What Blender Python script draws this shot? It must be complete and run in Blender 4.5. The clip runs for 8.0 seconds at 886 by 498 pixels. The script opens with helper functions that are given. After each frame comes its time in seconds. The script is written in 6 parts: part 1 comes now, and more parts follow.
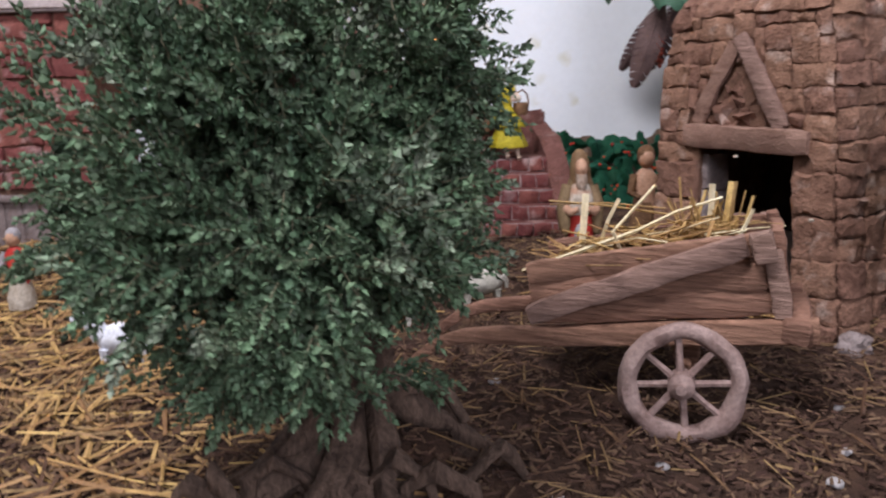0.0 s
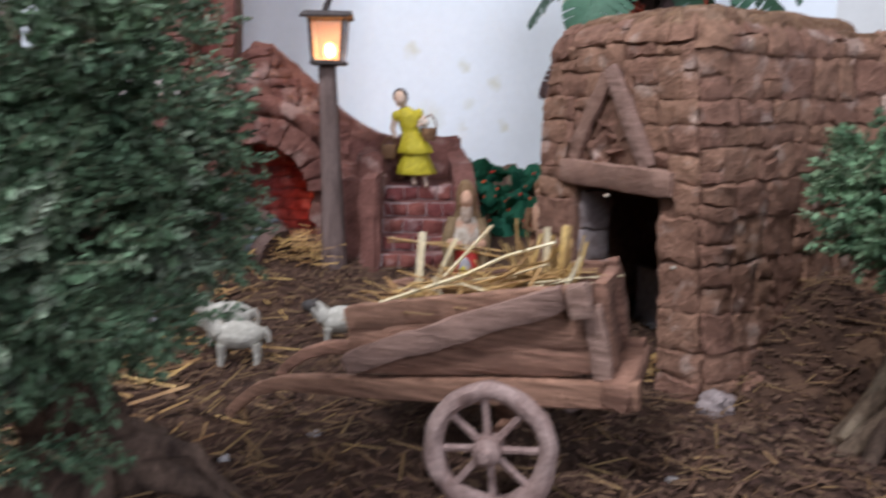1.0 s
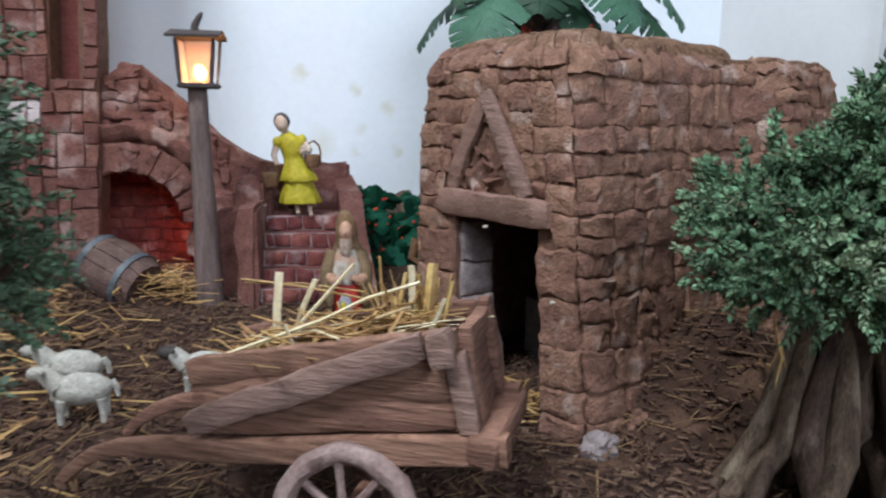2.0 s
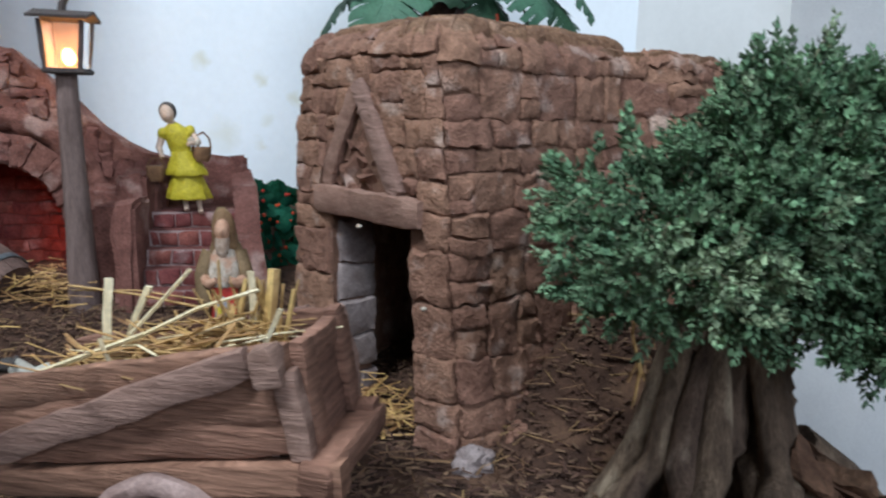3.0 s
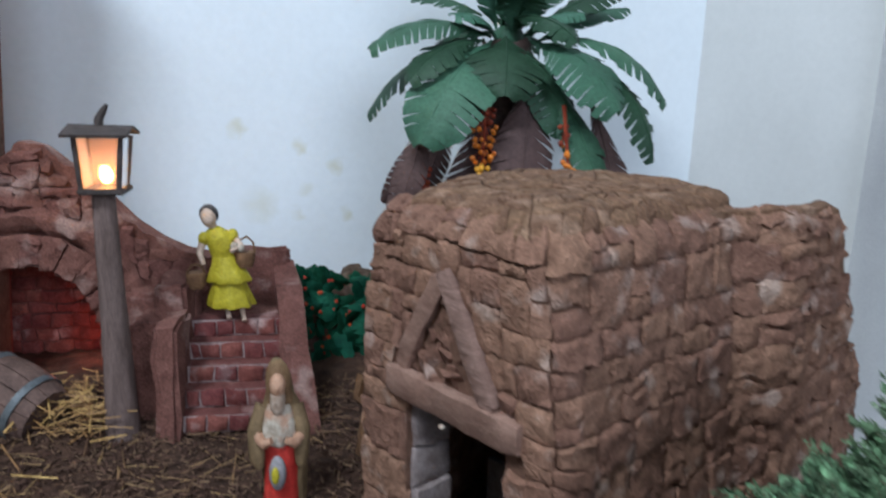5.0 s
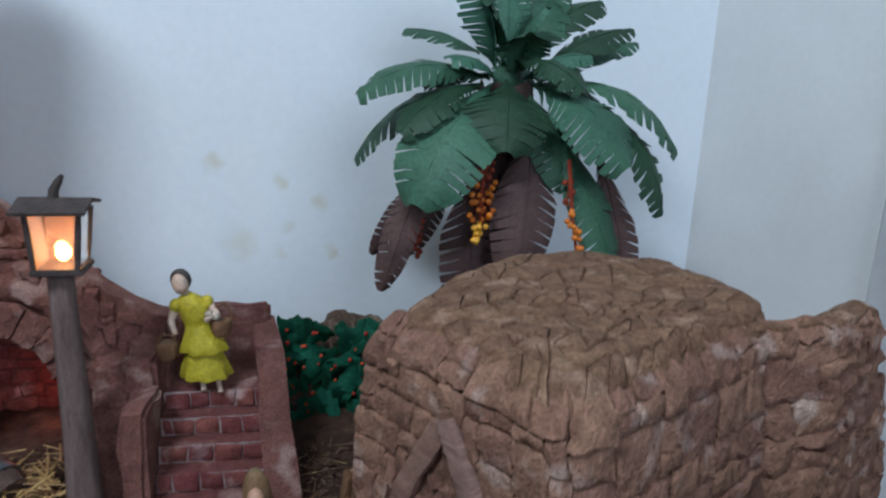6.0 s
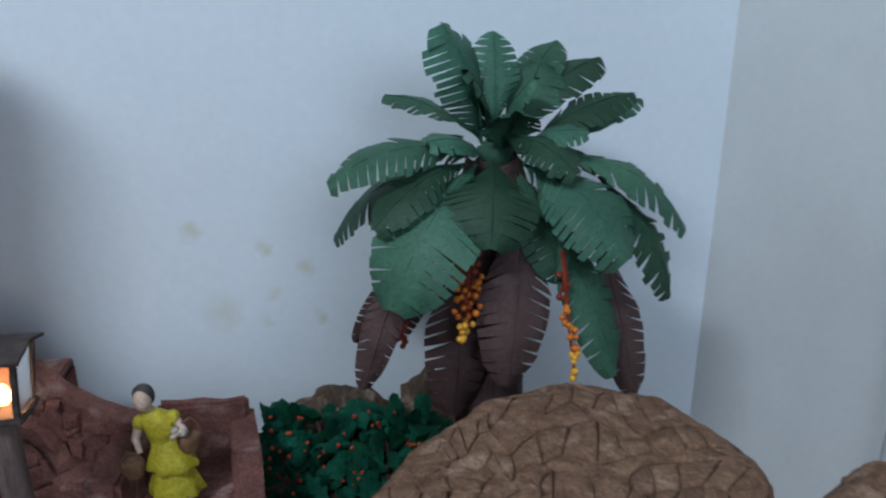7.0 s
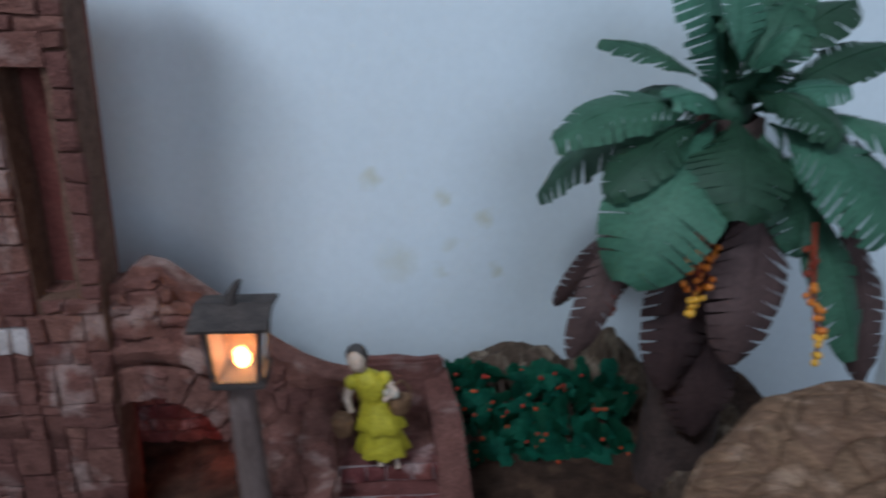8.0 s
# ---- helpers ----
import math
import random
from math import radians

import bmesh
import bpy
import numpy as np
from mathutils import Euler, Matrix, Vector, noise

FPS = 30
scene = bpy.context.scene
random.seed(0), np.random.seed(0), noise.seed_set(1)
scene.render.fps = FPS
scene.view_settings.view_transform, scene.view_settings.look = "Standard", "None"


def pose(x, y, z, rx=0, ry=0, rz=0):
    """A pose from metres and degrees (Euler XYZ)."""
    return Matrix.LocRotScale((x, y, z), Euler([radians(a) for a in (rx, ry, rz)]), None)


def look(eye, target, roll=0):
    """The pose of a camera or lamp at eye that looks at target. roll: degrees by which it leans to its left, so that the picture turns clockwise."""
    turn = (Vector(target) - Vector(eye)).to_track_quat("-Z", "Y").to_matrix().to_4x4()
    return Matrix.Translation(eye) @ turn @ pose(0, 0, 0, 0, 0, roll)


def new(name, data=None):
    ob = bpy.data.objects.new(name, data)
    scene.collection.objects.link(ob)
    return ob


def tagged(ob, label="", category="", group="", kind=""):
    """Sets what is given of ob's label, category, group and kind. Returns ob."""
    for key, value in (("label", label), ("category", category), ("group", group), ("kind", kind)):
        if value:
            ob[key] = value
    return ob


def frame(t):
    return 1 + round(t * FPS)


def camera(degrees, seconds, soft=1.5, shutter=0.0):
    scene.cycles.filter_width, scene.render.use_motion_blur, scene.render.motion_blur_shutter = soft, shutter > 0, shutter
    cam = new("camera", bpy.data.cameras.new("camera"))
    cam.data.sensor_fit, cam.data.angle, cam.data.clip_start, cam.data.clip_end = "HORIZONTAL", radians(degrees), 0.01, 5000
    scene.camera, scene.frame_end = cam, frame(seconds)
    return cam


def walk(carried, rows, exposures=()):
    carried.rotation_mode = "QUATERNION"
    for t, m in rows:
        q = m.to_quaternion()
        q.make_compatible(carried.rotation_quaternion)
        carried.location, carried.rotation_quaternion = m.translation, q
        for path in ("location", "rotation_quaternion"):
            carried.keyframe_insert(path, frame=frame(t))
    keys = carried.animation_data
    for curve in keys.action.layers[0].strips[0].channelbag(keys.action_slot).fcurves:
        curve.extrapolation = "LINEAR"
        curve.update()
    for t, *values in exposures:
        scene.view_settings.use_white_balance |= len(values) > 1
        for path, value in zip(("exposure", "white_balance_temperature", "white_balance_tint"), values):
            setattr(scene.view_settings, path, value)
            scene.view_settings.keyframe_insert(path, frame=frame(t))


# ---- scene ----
cam = camera(62.1, 8.0, soft=2.2, shutter=0.5)
PATH = [
    (0, (-0.007, -0.011, 0.218), (-0.002, 1.935, -0.245), -1.4),
    (0.5, (0.042, 0.006, 0.213), (-0.075, 1.941, -0.279), 0.8),
    (1, (0.108, 0.033, 0.222), (0.132, 1.989, -0.192), 0.6),
    (1.5, (0.124, 0.048, 0.227), (0.311, 2.006, -0.135), 1.1),
    (1.7, (0.132, 0.056, 0.225), (0.343, 2.012, -0.131), 0.8),
    (2.8, (0.187, 0.102, 0.225), (0.55, 2.037, -0.128), 1.5),
    (3, (0.202, 0.101, 0.224), (0.59, 2.029, -0.142), 1.4),
    (3.5, (0.211, 0.118, 0.234), (0.643, 2.03, -0.163), 0.7),
    (4, (0.192, 0.143, 0.26), (0.63, 2.048, -0.162), 0.7),
    (4.5, (0.178, 0.164, 0.303), (0.555, 2.079, -0.134), 0.7),
    (5, (0.164, 0.196, 0.352), (0.523, 2.115, -0.083), 1.8),
    (5.2, (0.154, 0.218, 0.364), (0.511, 2.137, -0.071), 1.8),
    (6.3, (0.178, 0.298, 0.446), (0.593, 2.183, -0.076), 2.6),
    (6.5, (0.189, 0.316, 0.459), (0.607, 2.202, -0.061), 2.6),
    (7, (0.222, 0.36, 0.527), (0.544, 2.241, -0.072), 0.4),
    (7.5, (0.189, 0.394, 0.539), (0.413, 2.251, -0.171), 1.9),
    (8, (0.103, 0.425, 0.541), (0.219, 2.26, -0.246), 0.4),
]
walk(cam, [(t, look(eye, target, roll)) for t, eye, target, roll in PATH], exposures=[(0.0, 0.91, 6750, 24), (1.5, 0.91, 6250, 15.5), (3.0, 0.88, 6080, 9.5), (4.5, 0.77, 5960, 9.5), (5.2, 0.56, 5900, 9.5), (6.5, 0.08, 5700, 8), (7.0, -0.06, 5680, 8), (8.0, -0.12, 5580, 8)])

# ---- world and light ----
world = bpy.data.worlds.new("room_air")
scene.world = world
world.use_nodes = True
bg = world.node_tree.nodes["Background"]
bg.inputs[0].default_value = (0.62, 0.78, 1.0, 1)
bg.inputs[1].default_value = 0.25


def area_lamp(name, eye, target, sx, sy, watts, colour):
    data = bpy.data.lights.new(name, "AREA")
    data.shape, data.size, data.size_y, data.energy, data.color = "RECTANGLE", sx, sy, watts, colour
    ob = new(name, data)
    ob.matrix_world = look(eye, target)
    return ob


def point_lamp(name, at, watts, colour, radius):
    data = bpy.data.lights.new(name, "POINT")
    data.energy, data.color, data.shadow_soft_size = watts, colour, radius
    ob = new(name, data)
    ob.location = at
    return ob


area_lamp("window_daylight", (0.85, -1.75, 1.25), (0.3, 0.9, 0.2), 1.4, 1.1, 21.5, (0.82, 0.90, 1.0))
area_lamp("ceiling_tube", (-0.52, -0.16, 1.70), (0.15, 0.70, 0.1), 0.6, 0.25, 20.5, (0.90, 0.96, 1.0))
point_lamp("lantern_bulb", (-0.010, 0.878, 0.270), 0.015, (1.0, 0.50, 0.16), 0.005)
point_lamp("hearth_bulb", (-0.085, 1.06, 0.055), 0.030, (1.0, 0.13, 0.04), 0.012)


# ---- materials ----
def mat(name, a, b, scale=60.0, rough=0.85, bump=0.3, fine=400.0, c=None, spread=0.5, rand=0.0, metal=0.0, spec=0.3, stretch=(1, 1, 1), island=False, detail=6.0, grain_by=0.21):
    """Two colours mixed by coarse noise, a fine grain, an optional third colour in patches, and bump from both."""
    m = bpy.data.materials.new(name)
    m.use_nodes = True
    nt = m.node_tree
    N, K = nt.nodes, nt.links
    p = N["Principled BSDF"]
    p.inputs["Roughness"].default_value, p.inputs["Metallic"].default_value = rough, metal
    p.inputs["Specular IOR Level"].default_value = spec
    tc = N.new("ShaderNodeTexCoord")
    mp = N.new("ShaderNodeMapping")
    mp.inputs["Scale"].default_value = stretch
    K.new(tc.outputs["Object"], mp.inputs["Vector"])
    n1, n2 = N.new("ShaderNodeTexNoise"), N.new("ShaderNodeTexNoise")
    for n, s, d in ((n1, scale, detail), (n2, fine, 3.0)):
        n.inputs["Scale"].default_value, n.inputs["Detail"].default_value = s, d
        n.inputs["Roughness"].default_value = 0.62
        K.new(mp.outputs[0], n.inputs["Vector"])
    ramp = N.new("ShaderNodeValToRGB")
    ramp.color_ramp.elements[0].position, ramp.color_ramp.elements[1].position = 0.5 - spread * 0.4, 0.5 + spread * 0.4
    ramp.color_ramp.elements[0].color, ramp.color_ramp.elements[1].color = (*a, 1), (*b, 1)
    K.new(n1.outputs["Fac"], ramp.inputs["Fac"])
    col = ramp.outputs["Color"]
    if c:
        n3 = N.new("ShaderNodeTexNoise")
        n3.inputs["Scale"].default_value, n3.inputs["Detail"].default_value = scale * 0.45, 8.0
        K.new(mp.outputs[0], n3.inputs["Vector"])
        r3 = N.new("ShaderNodeMapRange")
        r3.inputs[1].default_value, r3.inputs[2].default_value = 0.56, 0.68
        K.new(n3.outputs["Fac"], r3.inputs[0])
        mx = N.new("ShaderNodeMix")
        mx.data_type = "RGBA"
        K.new(r3.outputs[0], mx.inputs["Factor"])
        K.new(col, mx.inputs["A"])
        mx.inputs["B"].default_value = (*c, 1)
        col = mx.outputs["Result"]
    hsv = N.new("ShaderNodeHueSaturation")
    K.new(col, hsv.inputs["Color"])
    grain = N.new("ShaderNodeMapRange")
    grain.inputs[1].default_value, grain.inputs[2].default_value = 0.3, 0.7
    grain.inputs[3].default_value, grain.inputs[4].default_value = 1 - grain_by, 1 + grain_by
    K.new(n2.outputs["Fac"], grain.inputs[0])
    val = grain.outputs[0]
    if rand:
        if island:
            src = N.new("ShaderNodeNewGeometry").outputs["Random Per Island"]
        else:
            src = N.new("ShaderNodeObjectInfo").outputs["Random"]
        rr = N.new("ShaderNodeMapRange")
        rr.inputs[3].default_value, rr.inputs[4].default_value = 1 - rand, 1 + rand
        K.new(src, rr.inputs[0])
        mu = N.new("ShaderNodeMath")
        mu.operation = "MULTIPLY"
        K.new(val, mu.inputs[0])
        K.new(rr.outputs[0], mu.inputs[1])
        val = mu.outputs[0]
        rh = N.new("ShaderNodeMapRange")
        rh.inputs[3].default_value, rh.inputs[4].default_value = 0.5 - rand * 0.035, 0.5 + rand * 0.035
        K.new(src, rh.inputs[0])
        K.new(rh.outputs[0], hsv.inputs["Hue"])
    K.new(val, hsv.inputs["Value"])
    K.new(hsv.outputs[0], p.inputs["Base Color"])
    if bump:
        ad = N.new("ShaderNodeMath")
        ad.operation = "MULTIPLY_ADD"
        ad.inputs[1].default_value = 0.5
        K.new(n2.outputs["Fac"], ad.inputs[0])
        K.new(n1.outputs["Fac"], ad.inputs[2])
        bp = N.new("ShaderNodeBump")
        bp.inputs["Strength"].default_value, bp.inputs["Distance"].default_value = bump, 0.004
        K.new(ad.outputs[0], bp.inputs["Height"])
        K.new(bp.outputs[0], p.inputs["Normal"])
    return m


def glow(name, colour, strength):
    m = bpy.data.materials.new(name)
    m.use_nodes = True
    p = m.node_tree.nodes["Principled BSDF"]
    p.inputs["Base Color"].default_value = (*colour, 1)
    p.inputs["Emission Color"].default_value, p.inputs["Emission Strength"].default_value = (*colour, 1), strength
    return m


M_STONE = mat("clay_stone", (0.142, 0.070, 0.046), (0.345, 0.190, 0.130), 95, 0.92, 1.0, 480, c=(0.42, 0.30, 0.245), rand=0.15, grain_by=0.27, spread=0.65)
M_MORTAR = mat("clay_mortar", (0.10, 0.05, 0.033), (0.20, 0.11, 0.075), 90, 0.95, 0.7, 500)
M_ROOF = mat("clay_roof", (0.120, 0.064, 0.037), (0.270, 0.155, 0.094), 110, 0.94, 1.0, 420, c=(0.34, 0.215, 0.145), rand=0.10, grain_by=0.32)
M_GREYSTONE = mat("grey_clay", (0.16, 0.12, 0.11), (0.30, 0.25, 0.24), 80, 0.9, 0.5, 480, rand=0.12)
M_BEAM = mat("clay_beam", (0.17, 0.09, 0.065), (0.31, 0.19, 0.145), 45, 0.88, 0.5, 420, stretch=(1, 1, 2.5))
M_RED = mat("red_plaster", (0.105, 0.040, 0.031), (0.245, 0.110, 0.087), 60, 0.9, 0.9, 480, c=(0.34, 0.22, 0.19), rand=0.14, grain_by=0.3, spread=0.65)
M_BRICK = mat("red_brick", (0.135, 0.034, 0.030), (0.26, 0.088, 0.074), 70, 0.88, 0.8, 480, c=(0.40, 0.27, 0.25), rand=0.22, grain_by=0.3)
M_JOINT = mat("pale_joint", (0.12, 0.05, 0.045), (0.50, 0.40, 0.38), 90, 0.95, 0.5, 400, spread=0.6)
M_TREAD = mat("brick_tread", (0.110, 0.034, 0.030), (0.215, 0.080, 0.068), 70, 0.9, 0.9, 420, c=(0.33, 0.20, 0.18), spread=0.6, grain_by=0.3)
M_WHITEBRICK = mat("pale_brick", (0.42, 0.34, 0.32), (0.62, 0.55, 0.53), 50, 0.9, 0.5, 420, rand=0.15)
M_DARKRED = mat("dark_red_recess", (0.14, 0.035, 0.028), (0.21, 0.07, 0.055), 40, 0.9, 0.4, 300)
M_WOOD = mat("weathered_wood", (0.080, 0.034, 0.021), (0.375, 0.200, 0.138), 60, 0.78, 1.0, 260, rand=0.14, stretch=(0.40, 0.40, 6), spread=0.6)
M_BRACE = mat("pale_wood", (0.15, 0.082, 0.062), (0.39, 0.250, 0.200), 60, 0.78, 0.9, 260, rand=0.10, stretch=(0.6, 0.6, 5), spread=0.7)
# near-black colour that stands in for the shade behind the hut door
M_INNER = mat("doorway_shade", (0.020, 0.016, 0.016), (0.045, 0.036, 0.036), 40, 0.95, 0.3, 300)
M_WHEEL = mat("wheel_wood", (0.17, 0.105, 0.090), (0.38, 0.275, 0.245), 60, 0.7, 0.4, 350)
M_POST = mat("post_wood", (0.11, 0.075, 0.065), (0.21, 0.15, 0.135), 40, 0.8, 0.6, 300, stretch=(3, 3, 0.5))
M_DARKWOOD = mat("dark_wood", (0.035, 0.028, 0.026), (0.085, 0.065, 0.058), 60, 0.75, 0.5, 300)
M_BARREL = mat("barrel_wood", (0.075, 0.045, 0.037), (0.175, 0.11, 0.09), 60, 0.75, 0.5, 300)
M_BAND = mat("barrel_band", (0.08, 0.09, 0.10), (0.15, 0.17, 0.18), 60, 0.5, 0.2, 300, metal=0.3)
M_EARTH = mat("peat_earth", (0.024, 0.012, 0.008), (0.088, 0.047, 0.030), 55, 0.97, 1.0, 380, c=(0.125, 0.070, 0.043), spread=0.6)
M_CHIP = mat("peat_chips", (0.045, 0.024, 0.016), (0.15, 0.085, 0.056), 90, 0.95, 0.3, 400, rand=0.5, island=True)
M_LITTER = mat("strewn_straw", (0.25, 0.130, 0.045), (0.49, 0.305, 0.125), 60, 0.6, 0.15, 300, rand=0.4, island=True)
M_STRAW = mat("straw", (0.31, 0.180, 0.062), (0.54, 0.365, 0.155), 60, 0.55, 0.15, 300, rand=0.32, island=True)
M_OLDSTRAW = mat("old_straw", (0.085, 0.047, 0.025), (0.25, 0.145, 0.068), 60, 0.7, 0.2, 300, rand=0.5, island=True)
M_PALESTRAW = mat("pale_straw", (0.64, 0.53, 0.30), (0.84, 0.76, 0.54), 50, 0.5, 0.15, 260, rand=0.15)
M_LEAF = mat("preserved_sprig", (0.012, 0.038, 0.020), (0.170, 0.255, 0.145), 42, 0.6, 0.0, 300, rand=0.6, island=True, c=(0.23, 0.27, 0.20), spread=0.75)
M_LEAF2 = mat("preserved_sprig_green", (0.020, 0.066, 0.031), (0.205, 0.322, 0.175), 48, 0.68, 0.0, 300, rand=0.6, island=True, c=(0.27, 0.35, 0.21), spread=0.75)
M_TWIG = mat("sprig_wood", (0.10, 0.095, 0.055), (0.24, 0.22, 0.14), 80, 0.8, 0.0, 300)
M_BARK = mat("gnarled_bark", (0.030, 0.018, 0.013), (0.205, 0.140, 0.096), 34, 0.92, 1.0, 220, stretch=(3.4, 3.4, 0.8), rand=0.2, c=(0.30, 0.23, 0.165), spread=0.7, grain_by=0.3)
M_CHUNK = mat("flaking_bark", (0.055, 0.028, 0.018), (0.21, 0.115, 0.070), 60, 0.95, 1.0, 260, rand=0.3, grain_by=0.3, spread=0.7)
M_ROOT = mat("root_bark", (0.030, 0.018, 0.014), (0.190, 0.125, 0.092), 46, 0.92, 1.0, 260, stretch=(2.2, 2.2, 0.9), spread=0.6, grain_by=0.32)
M_PALM = mat("green_paper", (0.022, 0.068, 0.040), (0.062, 0.146, 0.088), 14, 0.6, 0.15, 260, rand=0.5)
M_PALMBROWN = mat("brown_paper", (0.050, 0.028, 0.027), (0.095, 0.056, 0.052), 25, 0.7, 0.25, 260, rand=0.2)
M_TRUNK = mat("palm_trunk_paper", (0.045, 0.030, 0.026), (0.11, 0.07, 0.06), 40, 0.85, 0.7, 260)
M_DATE = mat("date_bead", (0.55, 0.13, 0.01), (0.75, 0.24, 0.02), 50, 0.35, 0.0, 200, rand=0.35, island=True, spec=0.5)
M_DATERED = mat("date_stem", (0.17, 0.022, 0.012), (0.28, 0.05, 0.02), 50, 0.5, 0.0, 200)
M_DATEYEL = mat("date_bead_yellow", (0.72, 0.33, 0.02), (0.85, 0.48, 0.05), 50, 0.35, 0.0, 200, spec=0.5)
M_BUSH = mat("felt_green", (0.010, 0.095, 0.055), (0.024, 0.185, 0.100), 60, 0.75, 0.3, 300, rand=0.35, island=True)
M_BERRY = mat("red_berry", (0.42, 0.035, 0.02), (0.60, 0.10, 0.04), 80, 0.5, 0.0, 300, rand=0.3)
M_YELLOW = mat("yellow_paint", (0.33, 0.27, 0.012), (0.58, 0.49, 0.04), 110, 0.5, 0.5, 420, spread=0.7)
M_SKIN = mat("painted_plaster_tan", (0.36, 0.18, 0.105), (0.56, 0.35, 0.24), 150, 0.6, 0.3, 420, spread=0.7)
M_FACE = mat("pale_face_paint", (0.48, 0.34, 0.25), (0.66, 0.52, 0.42), 120, 0.55, 0.2, 420)
M_HAIR = mat("dark_paint", (0.030, 0.026, 0.024), (0.07, 0.06, 0.055), 60, 0.6, 0.2, 300)
M_BASKET = mat("basket_brown", (0.10, 0.05, 0.025), (0.22, 0.12, 0.06), 120, 0.8, 0.6, 500)
M_REDCLOTH = mat("red_paint", (0.40, 0.025, 0.02), (0.58, 0.06, 0.045), 60, 0.5, 0.2, 300)
M_OLIVE = mat("olive_paint", (0.12, 0.08, 0.04), (0.24, 0.16, 0.085), 60, 0.7, 0.3, 300)
M_CREAM = mat("cream_paint", (0.30, 0.24, 0.18), (0.62, 0.56, 0.47), 130, 0.7, 0.5, 420, c=(0.42, 0.24, 0.16), spread=0.7)
M_BEARD = mat("worn_beard_paint", (0.22, 0.13, 0.08), (0.52, 0.42, 0.34), 190, 0.75, 0.6, 500, spread=0.6)
M_HOOD = mat("worn_hood_paint", (0.11, 0.058, 0.028), (0.24, 0.145, 0.072), 110, 0.7, 0.5, 420, c=(0.16, 0.15, 0.07), spread=0.6)
M_WOOL = mat("sheep_wool", (0.36, 0.34, 0.29), (0.58, 0.56, 0.49), 160, 0.85, 0.6, 600)
M_WHITEWOOL = mat("white_lamb_paint", (0.62, 0.66, 0.74), (0.80, 0.83, 0.88), 120, 0.6, 0.4, 500)
M_GREYPAINT = mat("grey_paint", (0.20, 0.19, 0.20), (0.36, 0.34, 0.35), 60, 0.6, 0.2, 300)
M_PEBBLE = mat("pebble", (0.30, 0.28, 0.27), (0.50, 0.48, 0.48), 90, 0.8, 0.4, 400, rand=0.2)
M_INSIDE = mat("inside_board", (0.30, 0.31, 0.34), (0.40, 0.41, 0.44), 20, 0.9, 0.2, 200)
M_CLOTH = mat("white_cloth", (0.70, 0.70, 0.70), (0.80, 0.80, 0.79), 8, 0.9, 0.1, 300, grain_by=0.04)
M_TABLE = mat("table_board", (0.22, 0.15, 0.10), (0.34, 0.24, 0.16), 8, 0.6, 0.2, 120)
M_ROOM = mat("room_plaster", (0.66, 0.67, 0.66), (0.76, 0.77, 0.76), 4, 0.9, 0.03, 120, grain_by=0.02)
# unseen walls, ceiling and floor: low tones that cut bounced light and deepen shadows
M_ROOM2 = mat("unseen_dark_beige", (0.26, 0.24, 0.215), (0.33, 0.31, 0.285), 4, 0.9, 0.03, 120, grain_by=0.02)
M_FLOOR = mat("floor_tile", (0.17, 0.14, 0.12), (0.25, 0.21, 0.18), 5, 0.5, 0.1, 90)
M_BULB = glow("bulb_glow", (1.0, 0.50, 0.13), 34.0)


def wall_paint():
    """Cool white wall paint with faint mottling and a few small ochre damp stains."""
    m = mat("white_wall_paint", (0.74, 0.80, 0.84), (0.81, 0.86, 0.90), 5, 0.85, 0.03, 90, spread=1.0, grain_by=0.02)
    nt = m.node_tree
    N, K = nt.nodes, nt.links
    p = N["Principled BSDF"]
    link = p.inputs["Base Color"].links[0].from_socket
    tc = N.new("ShaderNodeTexCoord")
    last = link
    for x, z, r, k in ((0.071, 0.288, 0.016, 0.8), (0.155, 0.262, 0.014, 0.85), (0.20, 0.238, 0.013, 0.8), (0.10, 0.185, 0.03, 0.55), (0.217, 0.17, 0.012, 0.8), (0.16, 0.205, 0.014, 0.45), (0.15, 0.17, 0.012, 0.5)):
        mp = N.new("ShaderNodeVectorMath")
        mp.operation = "DISTANCE"
        nz = N.new("ShaderNodeTexNoise")
        nz.inputs["Scale"].default_value = 45
        K.new(tc.outputs["Object"], nz.inputs["Vector"])
        mixv = N.new("ShaderNodeVectorMath")
        mixv.operation = "MULTIPLY_ADD"
        mixv.inputs[1].default_value = (0.035, 0.0, 0.03)
        K.new(nz.outputs["Color"], mixv.inputs[0])
        K.new(tc.outputs["Object"], mixv.inputs[2])
        K.new(mixv.outputs[0], mp.inputs[0])
        mp.inputs[1].default_value = (x + 0.0175, 1.22, z + 0.015)
        mr = N.new("ShaderNodeMapRange")
        mr.inputs[1].default_value, mr.inputs[2].default_value = r, 0.1 * r
        mr.inputs[3].default_value, mr.inputs[4].default_value = 0.0, k * 0.55
        K.new(mp.outputs["Value"], mr.inputs[0])
        mx = N.new("ShaderNodeMix")
        mx.data_type = "RGBA"
        K.new(mr.outputs[0], mx.inputs["Factor"])
        K.new(last, mx.inputs["A"])
        mx.inputs["B"].default_value = (0.58, 0.55, 0.34, 1)
        last = mx.outputs["Result"]
    K.new(last, p.inputs["Base Color"])
    return m


M_WALL = wall_paint()


def pane_glass():
    m = bpy.data.materials.new("frosted_pane")
    m.use_nodes = True
    p = m.node_tree.nodes["Principled BSDF"]
    p.inputs["Base Color"].default_value = (0.98, 0.74, 0.58, 1)
    p.inputs["Roughness"].default_value = 0.20
    p.inputs["Transmission Weight"].default_value = 0.9
    p.inputs["IOR"].default_value = 1.1
    return m


M_PANE = pane_glass()


# ---- building helpers ----
V = Vector


